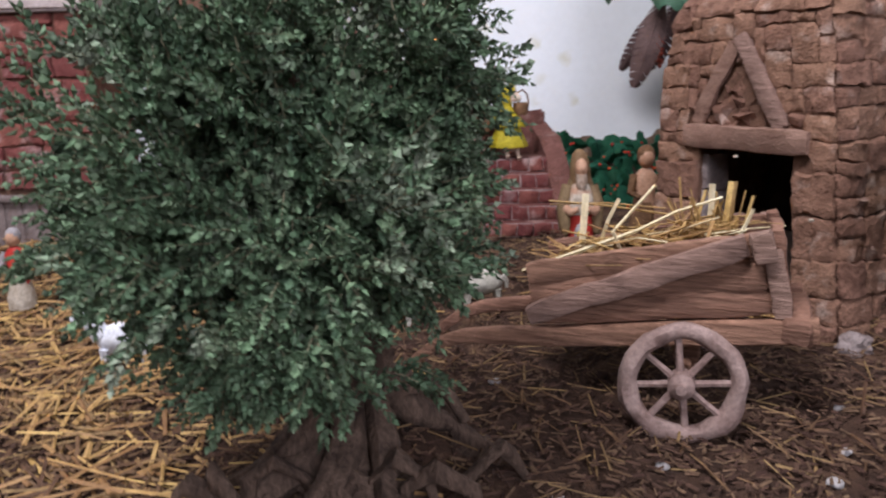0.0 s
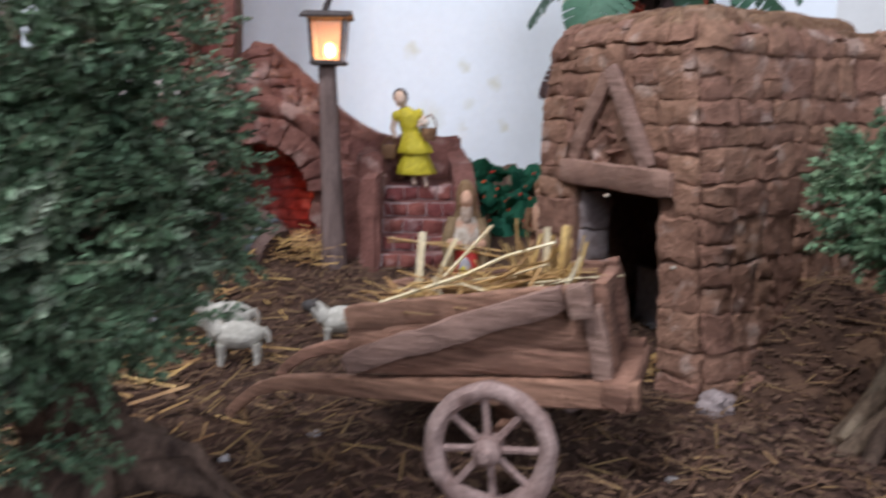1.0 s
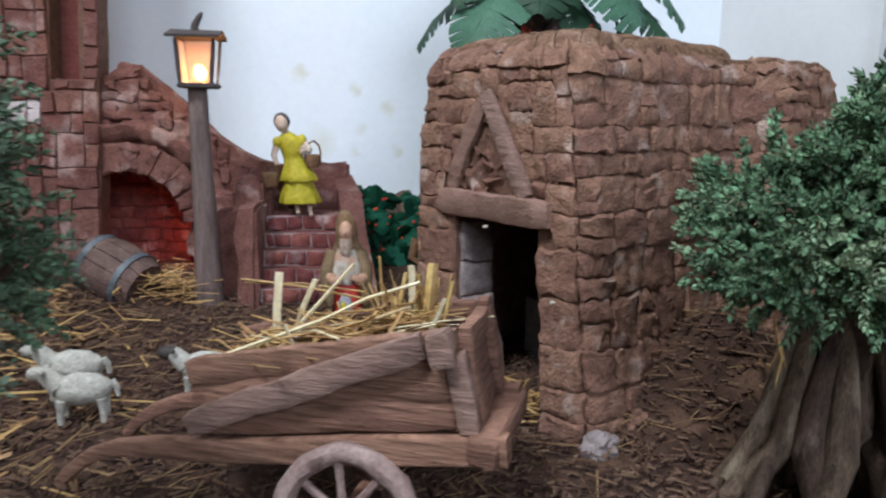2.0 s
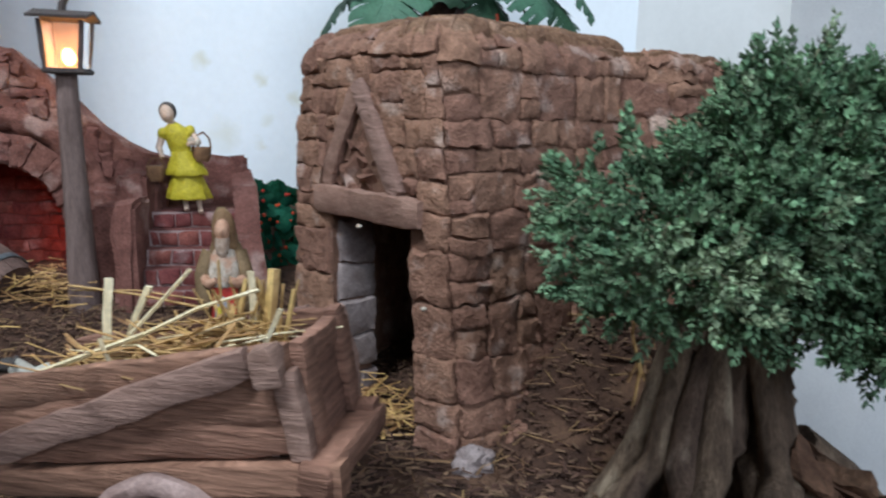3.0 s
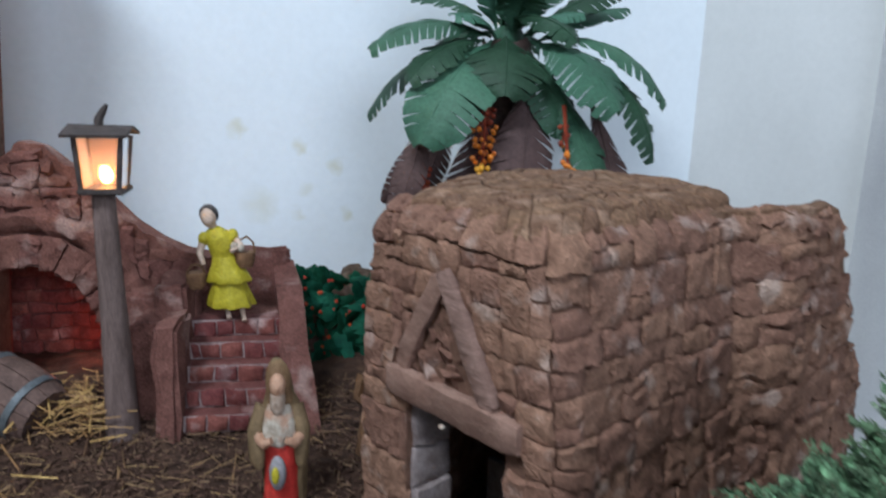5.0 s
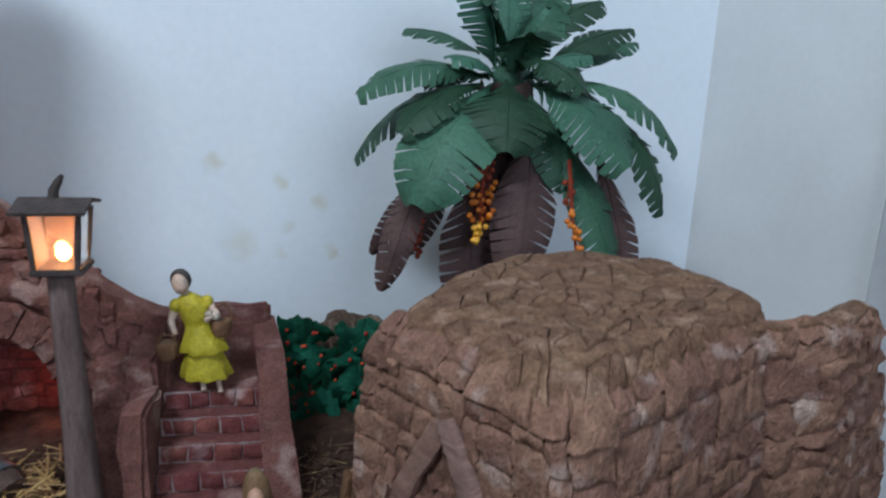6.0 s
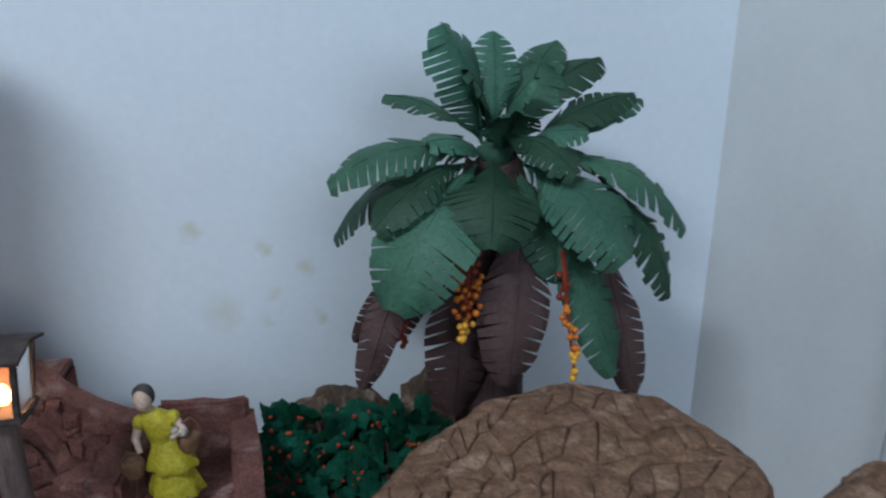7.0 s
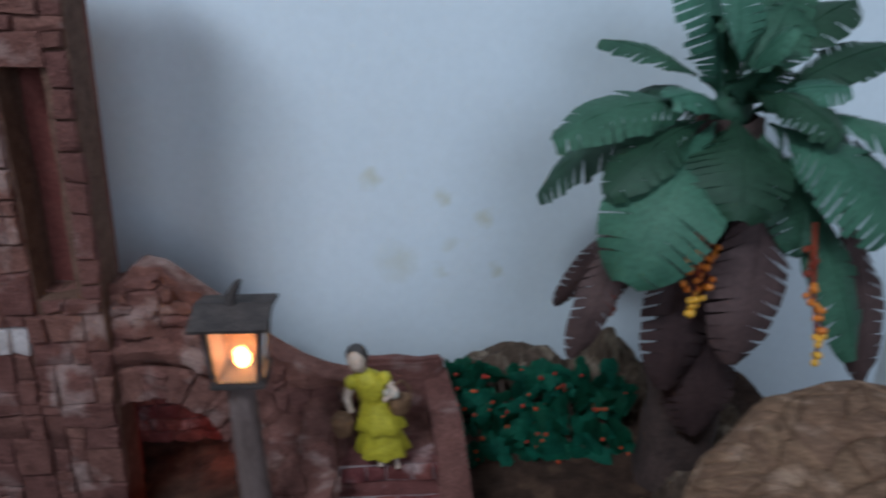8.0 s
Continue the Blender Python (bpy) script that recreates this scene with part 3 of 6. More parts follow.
def build_hut():
    hut_thing = thing("stone_hut", (0.35, 0.66, 0.0), "brown clay-stone hut with a dark doorway and domed roof", "hut")
    ss = [0.0, 0.016, 0.034, D0, 0.08, 0.108, D1, 0.16, HL - HR] + [HL - HR + ARC * k / 4 for k in range(1, 5)] + steps(HL - HR + ARC, S_STEP - 0.001, 7)[1:] + steps(S_STEP + 0.001, S_END, 10)
    zs = [-0.03] + steps(0.0, DT, 7) + steps(DT, 0.262, 6)[1:] + [0.272]
    bm = bmesh.new()
    shell(bm, lambda s, z, off: hut(s, min(z, 0.236, hut_top(s) - 0.034) if s > S_STEP else z, off), ss, zs, in_door, 0.034)
    wall = part("wall", bm, M_MORTAR, hut_thing)
    bm = bmesh.new()
    # the other two walls close the hut behind
    A2, C2 = HB + HV * 0.12 - HU * 0.066, HB + HV * 0.40 - HU * 0.066
    for p, q in ((C2, A2),):
        d = (q - p).normalized()
        nrm = V((-d.y, d.x, 0))
        cols = []
        for k in range(9):
            c = p.lerp(q, k / 8)
            zt = 0.110 + 0.0125 * k
            cols.append([bm.verts.new(c + nrm * o + V((0, 0, z)) + wob(c + V((0, 0, z)), 60, 0.003)) for o, z in ((0, -0.03), (0, 0.06), (0, 0.12), (0, zt), (0.012, zt), (0.012, -0.03))])
        for a, b in zip(cols, cols[1:]):
            for i in range(6):
                bm.faces.new((a[i], a[(i + 1) % 6], b[(i + 1) % 6], b[i]))
    part("rear_wall", bm, M_STONE, hut_thing)
    # inside lining and floor
    bm = bmesh.new()
    q = [HA + HU * 0.03 + HV * 0.10, HB - HU * 0.06 + HV * 0.10]
    for z0, z1 in ((0.0, 0.062),):
        vs = [bm.verts.new(p + V((0, 0, z))) for p, z in ((q[0], z0), (q[1], z0), (q[1], z1), (q[0], z1))]
        back = [bm.verts.new(v.co + HV * 0.006) for v in vs]
        bm.faces.new(vs)
        bm.faces.new(back[::-1])
        for i in range(4):
            bm.faces.new((vs[i], back[i], back[(i + 1) % 4], vs[(i + 1) % 4]))
    part("inner_step", bm, M_INSIDE, hut_thing, "grey board low inside the doorway", smooth=False)
    # added board whose near-black colour gives the doorway its deep shade
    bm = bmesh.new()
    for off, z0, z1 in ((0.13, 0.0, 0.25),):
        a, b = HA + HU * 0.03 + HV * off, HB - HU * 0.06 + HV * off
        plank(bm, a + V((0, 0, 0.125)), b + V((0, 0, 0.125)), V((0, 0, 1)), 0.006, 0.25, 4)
    part("inner_shade_board", bm, M_INNER, hut_thing, "near-black board added as shade deep inside the hut")
    # beams over the door
    bm = bmesh.new()
    up = V((0, 0, 1))
    plank(bm, hut(0.037, 0.1590, 0.0005), hut(0.1685, 0.1590, 0.0005), up, 0.016, 0.0205, 12, 0.0012, 3)
    part("lintel", bm, M_BEAM, hut_thing, "rough clay beam over the door")
    bm = bmesh.new()
    plank(bm, hut(0.144, 0.169, 0.0030), hut(0.099, 0.243, 0.0030), up, 0.010, 0.0125, 10, 0.0009, 4)
    part("brace", bm, M_BRACE, hut_thing, "pale worn clay plank")
    bm = bmesh.new()
    plank(bm, hut(0.050, 0.170, 0.0012), hut(0.093, 0.236, 0.0012), up, 0.009, 0.0130, 10, 0.0014, 5)
    part("brace", bm, M_BEAM, hut_thing)
    # rough infill of the small gable
    bm = bmesh.new()
    rows = []
    for j in range(19):
        t = j / 18
        z = 0.168 + 0.062 * t
        row = []
        for i in range(19):
            s = 0.097 + (i / 18 - 0.5) * (0.088 * (1 - t) + 0.012)
            p = hut(s, z, -0.001)
            row.append(bm.verts.new(p + wob(p, 110, 0.009) + wob(p, 260, 0.006)))
        rows.append(row)
    for a, b in zip(rows, rows[1:]):
        for i in range(18):
            bm.faces.new((a[i], a[i + 1], b[i + 1], b[i]))
    part("gable_infill", bm, M_STONE, hut_thing, "crumbled clay filling between the braces")
    return hut_thing, wall


HUT, HUT_WALL = build_hut()


ROOF_C = V((0.340, 0.668, 0))
ROOF_RIM = [(0.229, 0.668), (0.252, 0.629), (0.273, 0.592), (0.285, 0.572), (0.298, 0.570), (0.342, 0.595), (0.397, 0.628), (0.446, 0.658), (0.463, 0.676), (0.468, 0.702), (0.461, 0.738), (0.446, 0.776), (0.412, 0.806), (0.376, 0.812), (0.323, 0.792), (0.270, 0.742), (0.240, 0.700)]


def roof_rim(w):
    """The rounded plan of the roof: its edge in the direction w."""
    best = None
    d = V((math.cos(w), math.sin(w), 0))
    for a, b in zip(ROOF_RIM, ROOF_RIM[1:] + ROOF_RIM[:1]):
        a, b = V((*a, 0)) - ROOF_C, V((*b, 0)) - ROOF_C
        e = b - a
        den = d.x * e.y - d.y * e.x
        if abs(den) < 1e-9:
            continue
        k = (a.x * e.y - a.y * e.x) / den
        t = (a.x * d.y - a.y * d.x) / den
        if k > 0 and -1e-6 <= t <= 1 + 1e-6:
            best = k if best is None else max(best, k)
    return d * (best or 0.1)


def roof_place(u, v, up=0.0):
    """A shallow dome over the rounded plan; u and v run 0..1 over it."""
    a, b = 2 * u - 1, 2 * v - 1
    r = max(abs(a), abs(b))
    if r < 1e-5:
        return V((ROOF_C.x, ROOF_C.y, 0.2870 + up))
    p = ROOF_C + roof_rim(math.atan2(b, a)) * r * 1.05
    z = 0.2872 - 0.002 * r ** 2 - 0.013 * r ** 12 + 0.003 * noise.noise(V((p.x * 30, p.y * 30, 0)))
    return V((p.x, p.y, z + up))


def build_roof():
    bm = bmesh.new()
    n = 16
    rows = [[bm.verts.new(roof_place(i / n, j / n, -0.0020)) for i in range(n + 1)] for j in range(n + 1)]
    low = [[bm.verts.new(v.co - V((0, 0, 0.012))) for v in row] for row in rows]
    for j in range(n):
        for i in range(n):
            bm.faces.new((rows[j][i], rows[j][i + 1], rows[j + 1][i + 1], rows[j + 1][i]))
            bm.faces.new((low[j][i], low[j + 1][i], low[j + 1][i + 1], low[j][i + 1]))
    for i in range(n):
        for a, b, c, d in (((0, i + 1), (0, i), 0, 0), ((n, i), (n, i + 1), 0, 0), ((i, 0), (i + 1, 0), 0, 0), ((i + 1, n), (i, n), 0, 0)):
            bm.faces.new((rows[a[0]][a[1]], rows[b[0]][b[1]], low[b[0]][b[1]], low[a[0]][a[1]]))
    roof = part("roof", bm, M_ROOF, HUT, "domed rough clay roof scored with cracks")
    # the lower block behind
    bm = bmesh.new()
    n, m = 28, 8
    rows = []
    for j in range(m + 1):
        row = []
        for i in range(n + 1):
            s = S_STEP - 0.022 + (S_END - S_STEP + 0.022) * i / n
            a = hut(s, 0.0, -0.003)
            v = j / m
            p = a - HU * (0.115 * 0.25 * (1 - 0.9 * min(1.0, max(0.0, s - S_STEP) / 0.045)) + max(0.0, s - (S_END - 0.10)) ** 2 * 2.2 + 0.030 * v)
            z = hut_top(max(s, S_STEP + 0.001)) - 0.003 + 0.004 * math.sin(math.pi * v) - 0.020 * v * v
            p = V((p.x, p.y, z))
            row.append(bm.verts.new(p + wob(p, 90, 0.004)))
        rows.append(row)
    skirt = [bm.verts.new(v.co - V((0, 0, 0.048))) for v in rows[0]]
    for a, b in zip(rows, rows[1:]):
        for i in range(n):
            bm.faces.new((a[i], a[i + 1], b[i + 1], b[i]))
    for i in range(n):
        bm.faces.new((skirt[i], skirt[i + 1], rows[0][i + 1], rows[0][i]))
    part("rear_roof", bm, M_ROOF, HUT, "lower crumbled clay roof at the rear")
    return roof


ROOF = build_roof()


def apse_wall():
    """The rounded rear of the hut under the roof's edge."""
    bm = bmesh.new()
    rows = []
    for k in range(25):
        w = math.radians(5 + 179 * k / 24)
        e = roof_rim(w)
        g = math.sin(math.pi * (0.04 + 0.92 * k / 24))
        rows.append([bm.verts.new(ROOF_C + e * ((1 + (f - 1) * g) if f > 1 else f - 0.03 * (1 - g)) + V((0, 0, z)) + wob(e + V((0, 0, z)), 60, 0.003)) for f, z in ((1.10, -0.02), (1.08, 0.09), (1.05, 0.18), (1.02, 0.24), (0.99, 0.274), (0.90, 0.274), (0.90, -0.02))])
    for a, b in zip(rows, rows[1:]):
        for i in range(6):
            bm.faces.new((a[i], b[i], b[i + 1], a[i + 1]))
    bmesh.ops.recalc_face_normals(bm, faces=bm.faces[:])
    part("apse_wall", bm, M_STONE, HUT, "rounded rear wall of rough clay")


apse_wall()


# ---- arched house with the brick stair ----
def outline_wall(bm, top, x0, x1, y0, y1, zb, arch, nx=60, nz=26):
    """A thick wall under a curved top edge with an arched opening through it."""
    xs = steps(x0, x1, nx)

    def hole(x, z):
        if not arch:
            return False
        cx, half, spring, crown = arch
        if abs(x - cx) >= half:
            return False
        return z < spring + (crown - spring) * math.sqrt(max(0.0, 1 - ((x - cx) / half) ** 2))

    cells = {(i, j) for i in range(nx) for j in range(nz) if not hole((xs[i] + xs[i + 1]) / 2, zb + (top((xs[i] + xs[i + 1]) / 2) - zb) * (j + 0.5) / nz)}
    made = {}

    def vert(i, j, back):
        k = (i, j, back)
        if k not in made:
            p = V((xs[i], y1 if back else y0, zb + (top(xs[i]) - zb) * j / nz))
            if not back:
                p += wob(p, 28, 0.012) * 0.6 + wob(p, 75, 0.006)
            made[k] = bm.verts.new(p)
        return made[k]

    for i, j in cells:
        c = [(i, j), (i + 1, j), (i + 1, j + 1), (i, j + 1)]
        bm.faces.new([vert(*v, 0) for v in c])
        bm.faces.new([vert(*v, 1) for v in c[::-1]])
        for (a, b), nb in zip(zip(c, c[1:] + c[:1]), ((i, j - 1), (i + 1, j), (i, j + 1), (i - 1, j))):
            if nb not in cells:
                bm.faces.new((vert(*b, 0), vert(*a, 0), vert(*a, 1), vert(*b, 1)))


def curve_top(pts):
    def top(x):
        if x <= pts[0][0]:
            return pts[0][1]
        for (a, za), (b, zb) in zip(pts, pts[1:]):
            if x <= b:
                t = (x - a) / (b - a)
                return za + (zb - za) * t
        return pts[-1][1]
    return top


SLOPE = curve_top([(-0.16, 0.262), (-0.135, 0.268), (-0.118, 0.284), (-0.10, 0.279), (-0.075, 0.258), (-0.045, 0.232), (-0.015, 0.200), (0.012, 0.181), (0.035, 0.170), (0.06, 0.164)])
AC, AH, AS, AK = -0.122, 0.068, 0.092, 0.160


def build_stair_house():
    house = thing("stair_house", (-0.02, 1.0, 0.02), "reddish clay house with a red-lit arch and brick stair", "house")
    bm = bmesh.new()
    outline_wall(bm, SLOPE, -0.20, 0.062, 1.0, 1.025, -0.02, (AC, AH, AS, AK), 66, 30)
    wall = part("arched_wall", bm, M_RED, house)
    # a raised moulding over the ring of arch stones
    bm = bmesh.new()
    rows = []
    for k in range(41):
        t = math.pi * (0.02 + 0.90 * k / 40)
        row = []
        for rr, yy in ((0.034, 1.006), (0.034, 0.992), (0.041, 0.985), (0.050, 0.985), (0.056, 0.992), (0.056, 1.006)):
            p = V((AC + (AH + rr) * math.cos(t), yy, AS + (AK - AS + rr) * math.sin(t)))
            row.append(bm.verts.new(p + wob(p, 60, 0.006) + wob(p, 150, 0.003)))
        rows.append(row)
    for a, b in zip(rows, rows[1:]):
        for i in range(5):
            bm.faces.new((a[i], b[i], b[i + 1], a[i + 1]))
    part("arch_band", bm, M_RED, house)
    # vault behind the arch
    bm = bmesh.new()
    slab(bm, AC - AH - 0.02, AC + AH + 0.004, 1.11, 1.12, -0.02, 0.175)
    slab(bm, AC - AH - 0.03, AC - AH - 0.02, 1.025, 1.12, -0.02, 0.175)
    slab(bm, AC + AH + 0.004, AC + AH + 0.012, 1.025, 1.12, -0.02, 0.175)
    slab(bm, AC - AH - 0.03, AC + AH + 0.012, 1.025, 1.12, 0.168, 0.175)
    cover = bmesh.new()
    slab(cover, AC - AH - 0.03, AC + AH + 0.012, 1.03, 1.12, 0.1755, 0.184, 0.002)
    part("vault_cover", cover, M_RED, house, "rough red plaster over the arch's room")
    vault = part("vault", bm, M_DARKRED, house, "dark red inner room behind the arch", smooth=False)
    bm = bmesh.new()
    plank(bm, (AC - AH + 0.012, 1.022, -0.01), (AC - AH + 0.012, 1.022, 0.165), (0, 1, 0), 0.03, 0.012, 6, 0.001)
    part("arch_door", bm, M_DARKRED, house, "dark red door leaf folded inside the arch")
    # landing wall behind the stair, with a niche
    bm = bmesh.new()
    slab(bm, 0.055, 0.143, 1.03, 1.045, -0.02, 0.166, 0.004)
    bmesh.ops.subdivide_edges(bm, edges=bm.edges[:], cuts=3, use_grid_fill=True)
    for v in bm.verts:
        v.co += wob(v.co, 70, 0.004)
    part("landing_wall", bm, M_RED, house)
    bm = bmesh.new()
    slab(bm, 0.045, 0.143, 0.965, 1.032, -0.02, 0.108, 0.003)
    bmesh.ops.subdivide_edges(bm, edges=bm.edges[:], cuts=3, use_grid_fill=True)
    for v in bm.verts:
        v.co += wob(v.co, 70, 0.004)
    part("landing", bm, M_RED, house)
    # side walls of the stair: a stepped pillar and a sloping parapet
    bm = bmesh.new()
    for x0, x1, y0, y1, z1 in ((0.022, 0.046, 0.870, 0.93, 0.128), (-0.004, 0.024, 0.905, 0.99, 0.120), (0.014, 0.046, 0.925, 1.0, 0.150), (-0.02, 0.05, 0.96, 1.01, 0.135)):
        slab(bm, x0, x1, y0, y1, -0.02, z1, 0.004)
    bmesh.ops.subdivide_edges(bm, edges=[e for e in bm.edges if e.calc_length() > 0.02], cuts=4, use_grid_fill=True)
    for v in bm.verts:
        v.co += wob(v.co, 60, 0.006) + V(((0.008 * (0.1 - v.co.z) if v.co.x < 0.03 else 0), -0.10 * (0.13 - v.co.z) if v.co.y < 0.90 else 0, 0))
    part("stair_pillar", bm, M_RED, house)
    bm = bmesh.new()
    prof = [(1.05, 0.150), (1.02, 0.138), (0.985, 0.132), (0.955, 0.112), (0.925, 0.086), (0.895, 0.055), (0.865, 0.030), (0.850, 0.018)]
    cols = []
    for y, z in prof:
        y = min(y, 1.044)
        f = (1.05 - y) / 0.2
        x0, x1 = 0.124 + 0.018 * f, 0.145 + 0.03 * f
        cols.append([bm.verts.new(V(p) + wob(p, 60, 0.004)) for p in ((x0, y, -0.02), (x0, y, z * 0.6), (x0, y, z), ((x0 + x1) / 2, y, z + 0.003), (x1, y, z), (x1, y, z * 0.6), (x1, y, -0.02))])
    for a, b in zip(cols, cols[1:]):
        for i in range(6):
            bm.faces.new((a[i], b[i], b[i + 1], a[i + 1]))
    bm.faces.new(cols[0])
    bm.faces.new(cols[-1][::-1])
    part("stair_parapet", bm, M_RED, house)
    bm = bmesh.new()
    slab(bm, 0.046, 0.138, 0.885, 0.99, -0.02, 0.020)
    stair = part("stair", bm, M_MORTAR, house, "steep brick stair with pale joints", smooth=False)
    for k in range(5):
        bm = bmesh.new()
        slab(bm, 0.045, 0.139, 0.874 + 0.0195 * k, 0.992, 0.020 + 0.0176 * k, 0.0200 + 0.0176 * (k + 1))
        bm.normal_update()
        for f in bm.faces:
            f.material_index = 1 if f.normal.z > 0.5 else 0
        part("step", bm, [M_JOINT, M_TREAD], stair, smooth=False)
    return house, vault, stair, wall


HOUSE, VAULT, STAIR, ARCH_WALL = build_stair_house()


# ---- tower ----
TX0, TX1, TY = -0.36, -0.128, 0.985


def tower_face(s, z, off):
    """The tower's front face, s from its left edge."""
    return V((TX0 + s * (1 + 0.22 * (z - 0.55)), TY - off - 0.004 * z, z))


TWIN = (0.176, 0.210, 0.262, 0.456)


def build_tower():
    tower = thing("brick_tower", (-0.24, 1.05, 0.02), "tall reddish brick tower with a deep dark window slot", "tower")
    bm = bmesh.new()
    ss = steps(0.0, TWIN[0], 8) + [TWIN[1]] + steps(TWIN[1], TX1 - TX0, 2)[1:]
    zs = steps(-0.02, TWIN[2], 10) + steps(TWIN[2], TWIN[3], 8)[1:] + steps(TWIN[3], 0.62, 6)[1:]
    shell(bm, tower_face, ss, zs, lambda s, z: TWIN[0] < s < TWIN[1] and TWIN[2] < z < TWIN[3], 0.035)
    wall = part("front_wall", bm, M_MORTAR, tower)
    bm = bmesh.new()
    slab(bm, TX0, TX1 - 0.012, TY + 0.036, 1.06, -0.02, 0.62, 0.004)
    for v in bm.verts:
        if v.co.x > TX0 + 0.1:
            v.co.x += 0.051 * (v.co.z - 0.55)
    part("core", bm, M_DARKRED, tower, smooth=False)
    return tower, wall


TOWER, TOWER_WALL = build_tower()


# ---- brick house at the far end ----
def left_face(s, z, off):
    return V((-0.66 + s, 0.90 - off, z))


def build_brick_house():
    house = thing("brick_house", (-0.55, 0.95, 0.02), "red brick house with a pale ledge and plank door", "house")
    bm = bmesh.new()
    shell(bm, left_face, steps(0, 0.235, 8), steps(-0.02, 0.30, 10), lambda s, z: False, 0.12)
    wall = part("wall", bm, M_MORTAR, house)
    bm = bmesh.new()
    slab(bm, -0.67, -0.42, 0.885, 1.02, 0.300, 0.325, 0.004)
    part("ledge", bm, M_WHITEBRICK, house, "pale stone ledge")
    bm = bmesh.new()
    for k in range(6):
        plank(bm, (-0.565 + 0.021 * k, 0.872, -0.005), (-0.565 + 0.021 * k, 0.872, 0.082 + 0.002 * (k % 3)), (0, 1, 0), 0.0195, 0.006, 5, 0.001, k)
    plank(bm, (-0.575, 0.866, 0.086), (-0.445, 0.866, 0.084), (0, 0, 1), 0.006, 0.008, 5, 0.001, 9)
    part("plank_door", bm, M_GREYSTONE, house, "grey weathered plank door")
    return house, wall


BRICK_HOUSE, BRICK_WALL = build_brick_house()


# ---- lantern ----
def build_lantern():
    x, y = -0.010, 0.878
    lamp = thing("street_lantern", (x, y, 0.024), "brown wooden lamp post with a glowing lantern", "lantern")
    bm = bmesh.new()
    tube(bm, [(x + 0.001, y, -0.01), (x + 0.001, y, 0.03), (x, y, 0.10), (x - 0.002, y, 0.18), (x - 0.003, y, 0.252)], [0.0165, 0.0150, 0.0125, 0.0105, 0.0095], 10, rough=0.0016)
    part("post", bm, M_POST, lamp)
    bm = bmesh.new()
    slab(bm, x - 0.0195, x + 0.0185, y - 0.0185, y + 0.0185, 0.2510, 0.2560, 0.0012)
    part("base_plate", bm, M_DARKWOOD, lamp)
    for sx in (-1, 1):
        for sy in (-1, 1):
            bm = bmesh.new()
            plank(bm, (x + sx * 0.0152 - 0.001, y + sy * 0.0150, 0.2555), (x + sx * 0.0188, y + sy * 0.0180, 0.2995), (1, 0, 0), 0.0042, 0.0042, 3, 0.0003)
            part("corner_bar", bm, M_DARKWOOD, lamp)
    for a, b in (((-1, -1), (1, -1)), ((-1, 1), (1, 1)), ((-1, -1), (-1, 1)), ((1, -1), (1, 1))):
        bm = bmesh.new()
        p = [V((x + a[0] * 0.0146, y + a[1] * 0.0143, 0.2565)), V((x + b[0] * 0.0146, y + b[1] * 0.0143, 0.2565)), V((x + b[0] * 0.0182, y + b[1] * 0.0173, 0.2990)), V((x + a[0] * 0.0182, y + a[1] * 0.0173, 0.2990))]
        nrm = (p[1] - p[0]).cross(p[3] - p[0]).normalized() * 0.0006
        f, g = [bm.verts.new(v) for v in p], [bm.verts.new(v + nrm) for v in p]
        bm.faces.new(f)
        bm.faces.new(g[::-1])
        for i in range(4):
            bm.faces.new((f[i], g[i], g[(i + 1) % 4], f[(i + 1) % 4]))
        ob = part("pane", bm, M_PANE, lamp, "frosted lantern pane", smooth=False)
        ob.visible_shadow = False
    # gabled board roof
    for side in (-1, 1):
        bm = bmesh.new()
        ridge, eave = V((x, y, 0.3070)), V((x, y + side * 0.026, 0.3005))
        d = eave - ridge
        nrm = V((1, 0, 0)).cross(d).normalized() * (0.0026 if V((1, 0, 0)).cross(d).z > 0 else -0.0026)
        vs = []
        for o in (V((0, 0, 0)), nrm):
            for c in (ridge + V((-0.0275, 0, 0)), ridge + V((0.0255, 0, 0)), eave + V((0.0255, 0, 0)), eave + V((-0.0275, 0, 0))):
                vs.append(bm.verts.new(c + o + wob(c, 80, 0.001)))
        for f in ((0, 1, 2, 3), (7, 6, 5, 4), (0, 4, 5, 1), (1, 5, 6, 2), (2, 6, 7, 3), (3, 7, 4, 0)):
            bm.faces.new([vs[i] for i in f])
        bmesh.ops.recalc_face_normals(bm, faces=bm.faces[:])
        part("roof_board", bm, M_DARKWOOD, lamp, smooth=False)
    bm = bmesh.new()
    tube(bm, [(x - 0.003, y, 0.307), (x - 0.002, y, 0.315), (x + 0.002, y, 0.322), (x + 0.005, y, 0.3270)], [0.0042, 0.0038, 0.0030, 0.0014], 7)
    part("hook", bm, M_DARKWOOD, lamp)
    bm = bmesh.new()
    ball(bm, (x + 0.001, y, 0.2660), 0.0058, sz=1.2)
    ob = part("bulb", bm, M_BULB, lamp, "glowing warm bulb")
    ob.visible_shadow = False


build_lantern()

# ---- hand cart ----
CO, CA, CB = V((0.125, 0.455, 0.0)), V((0.930, -0.367, 0)), V((0.367, 0.930, 0))


def cart(s, b, z):
    return CO + CA * s + CB * b + V((0, 0, z))


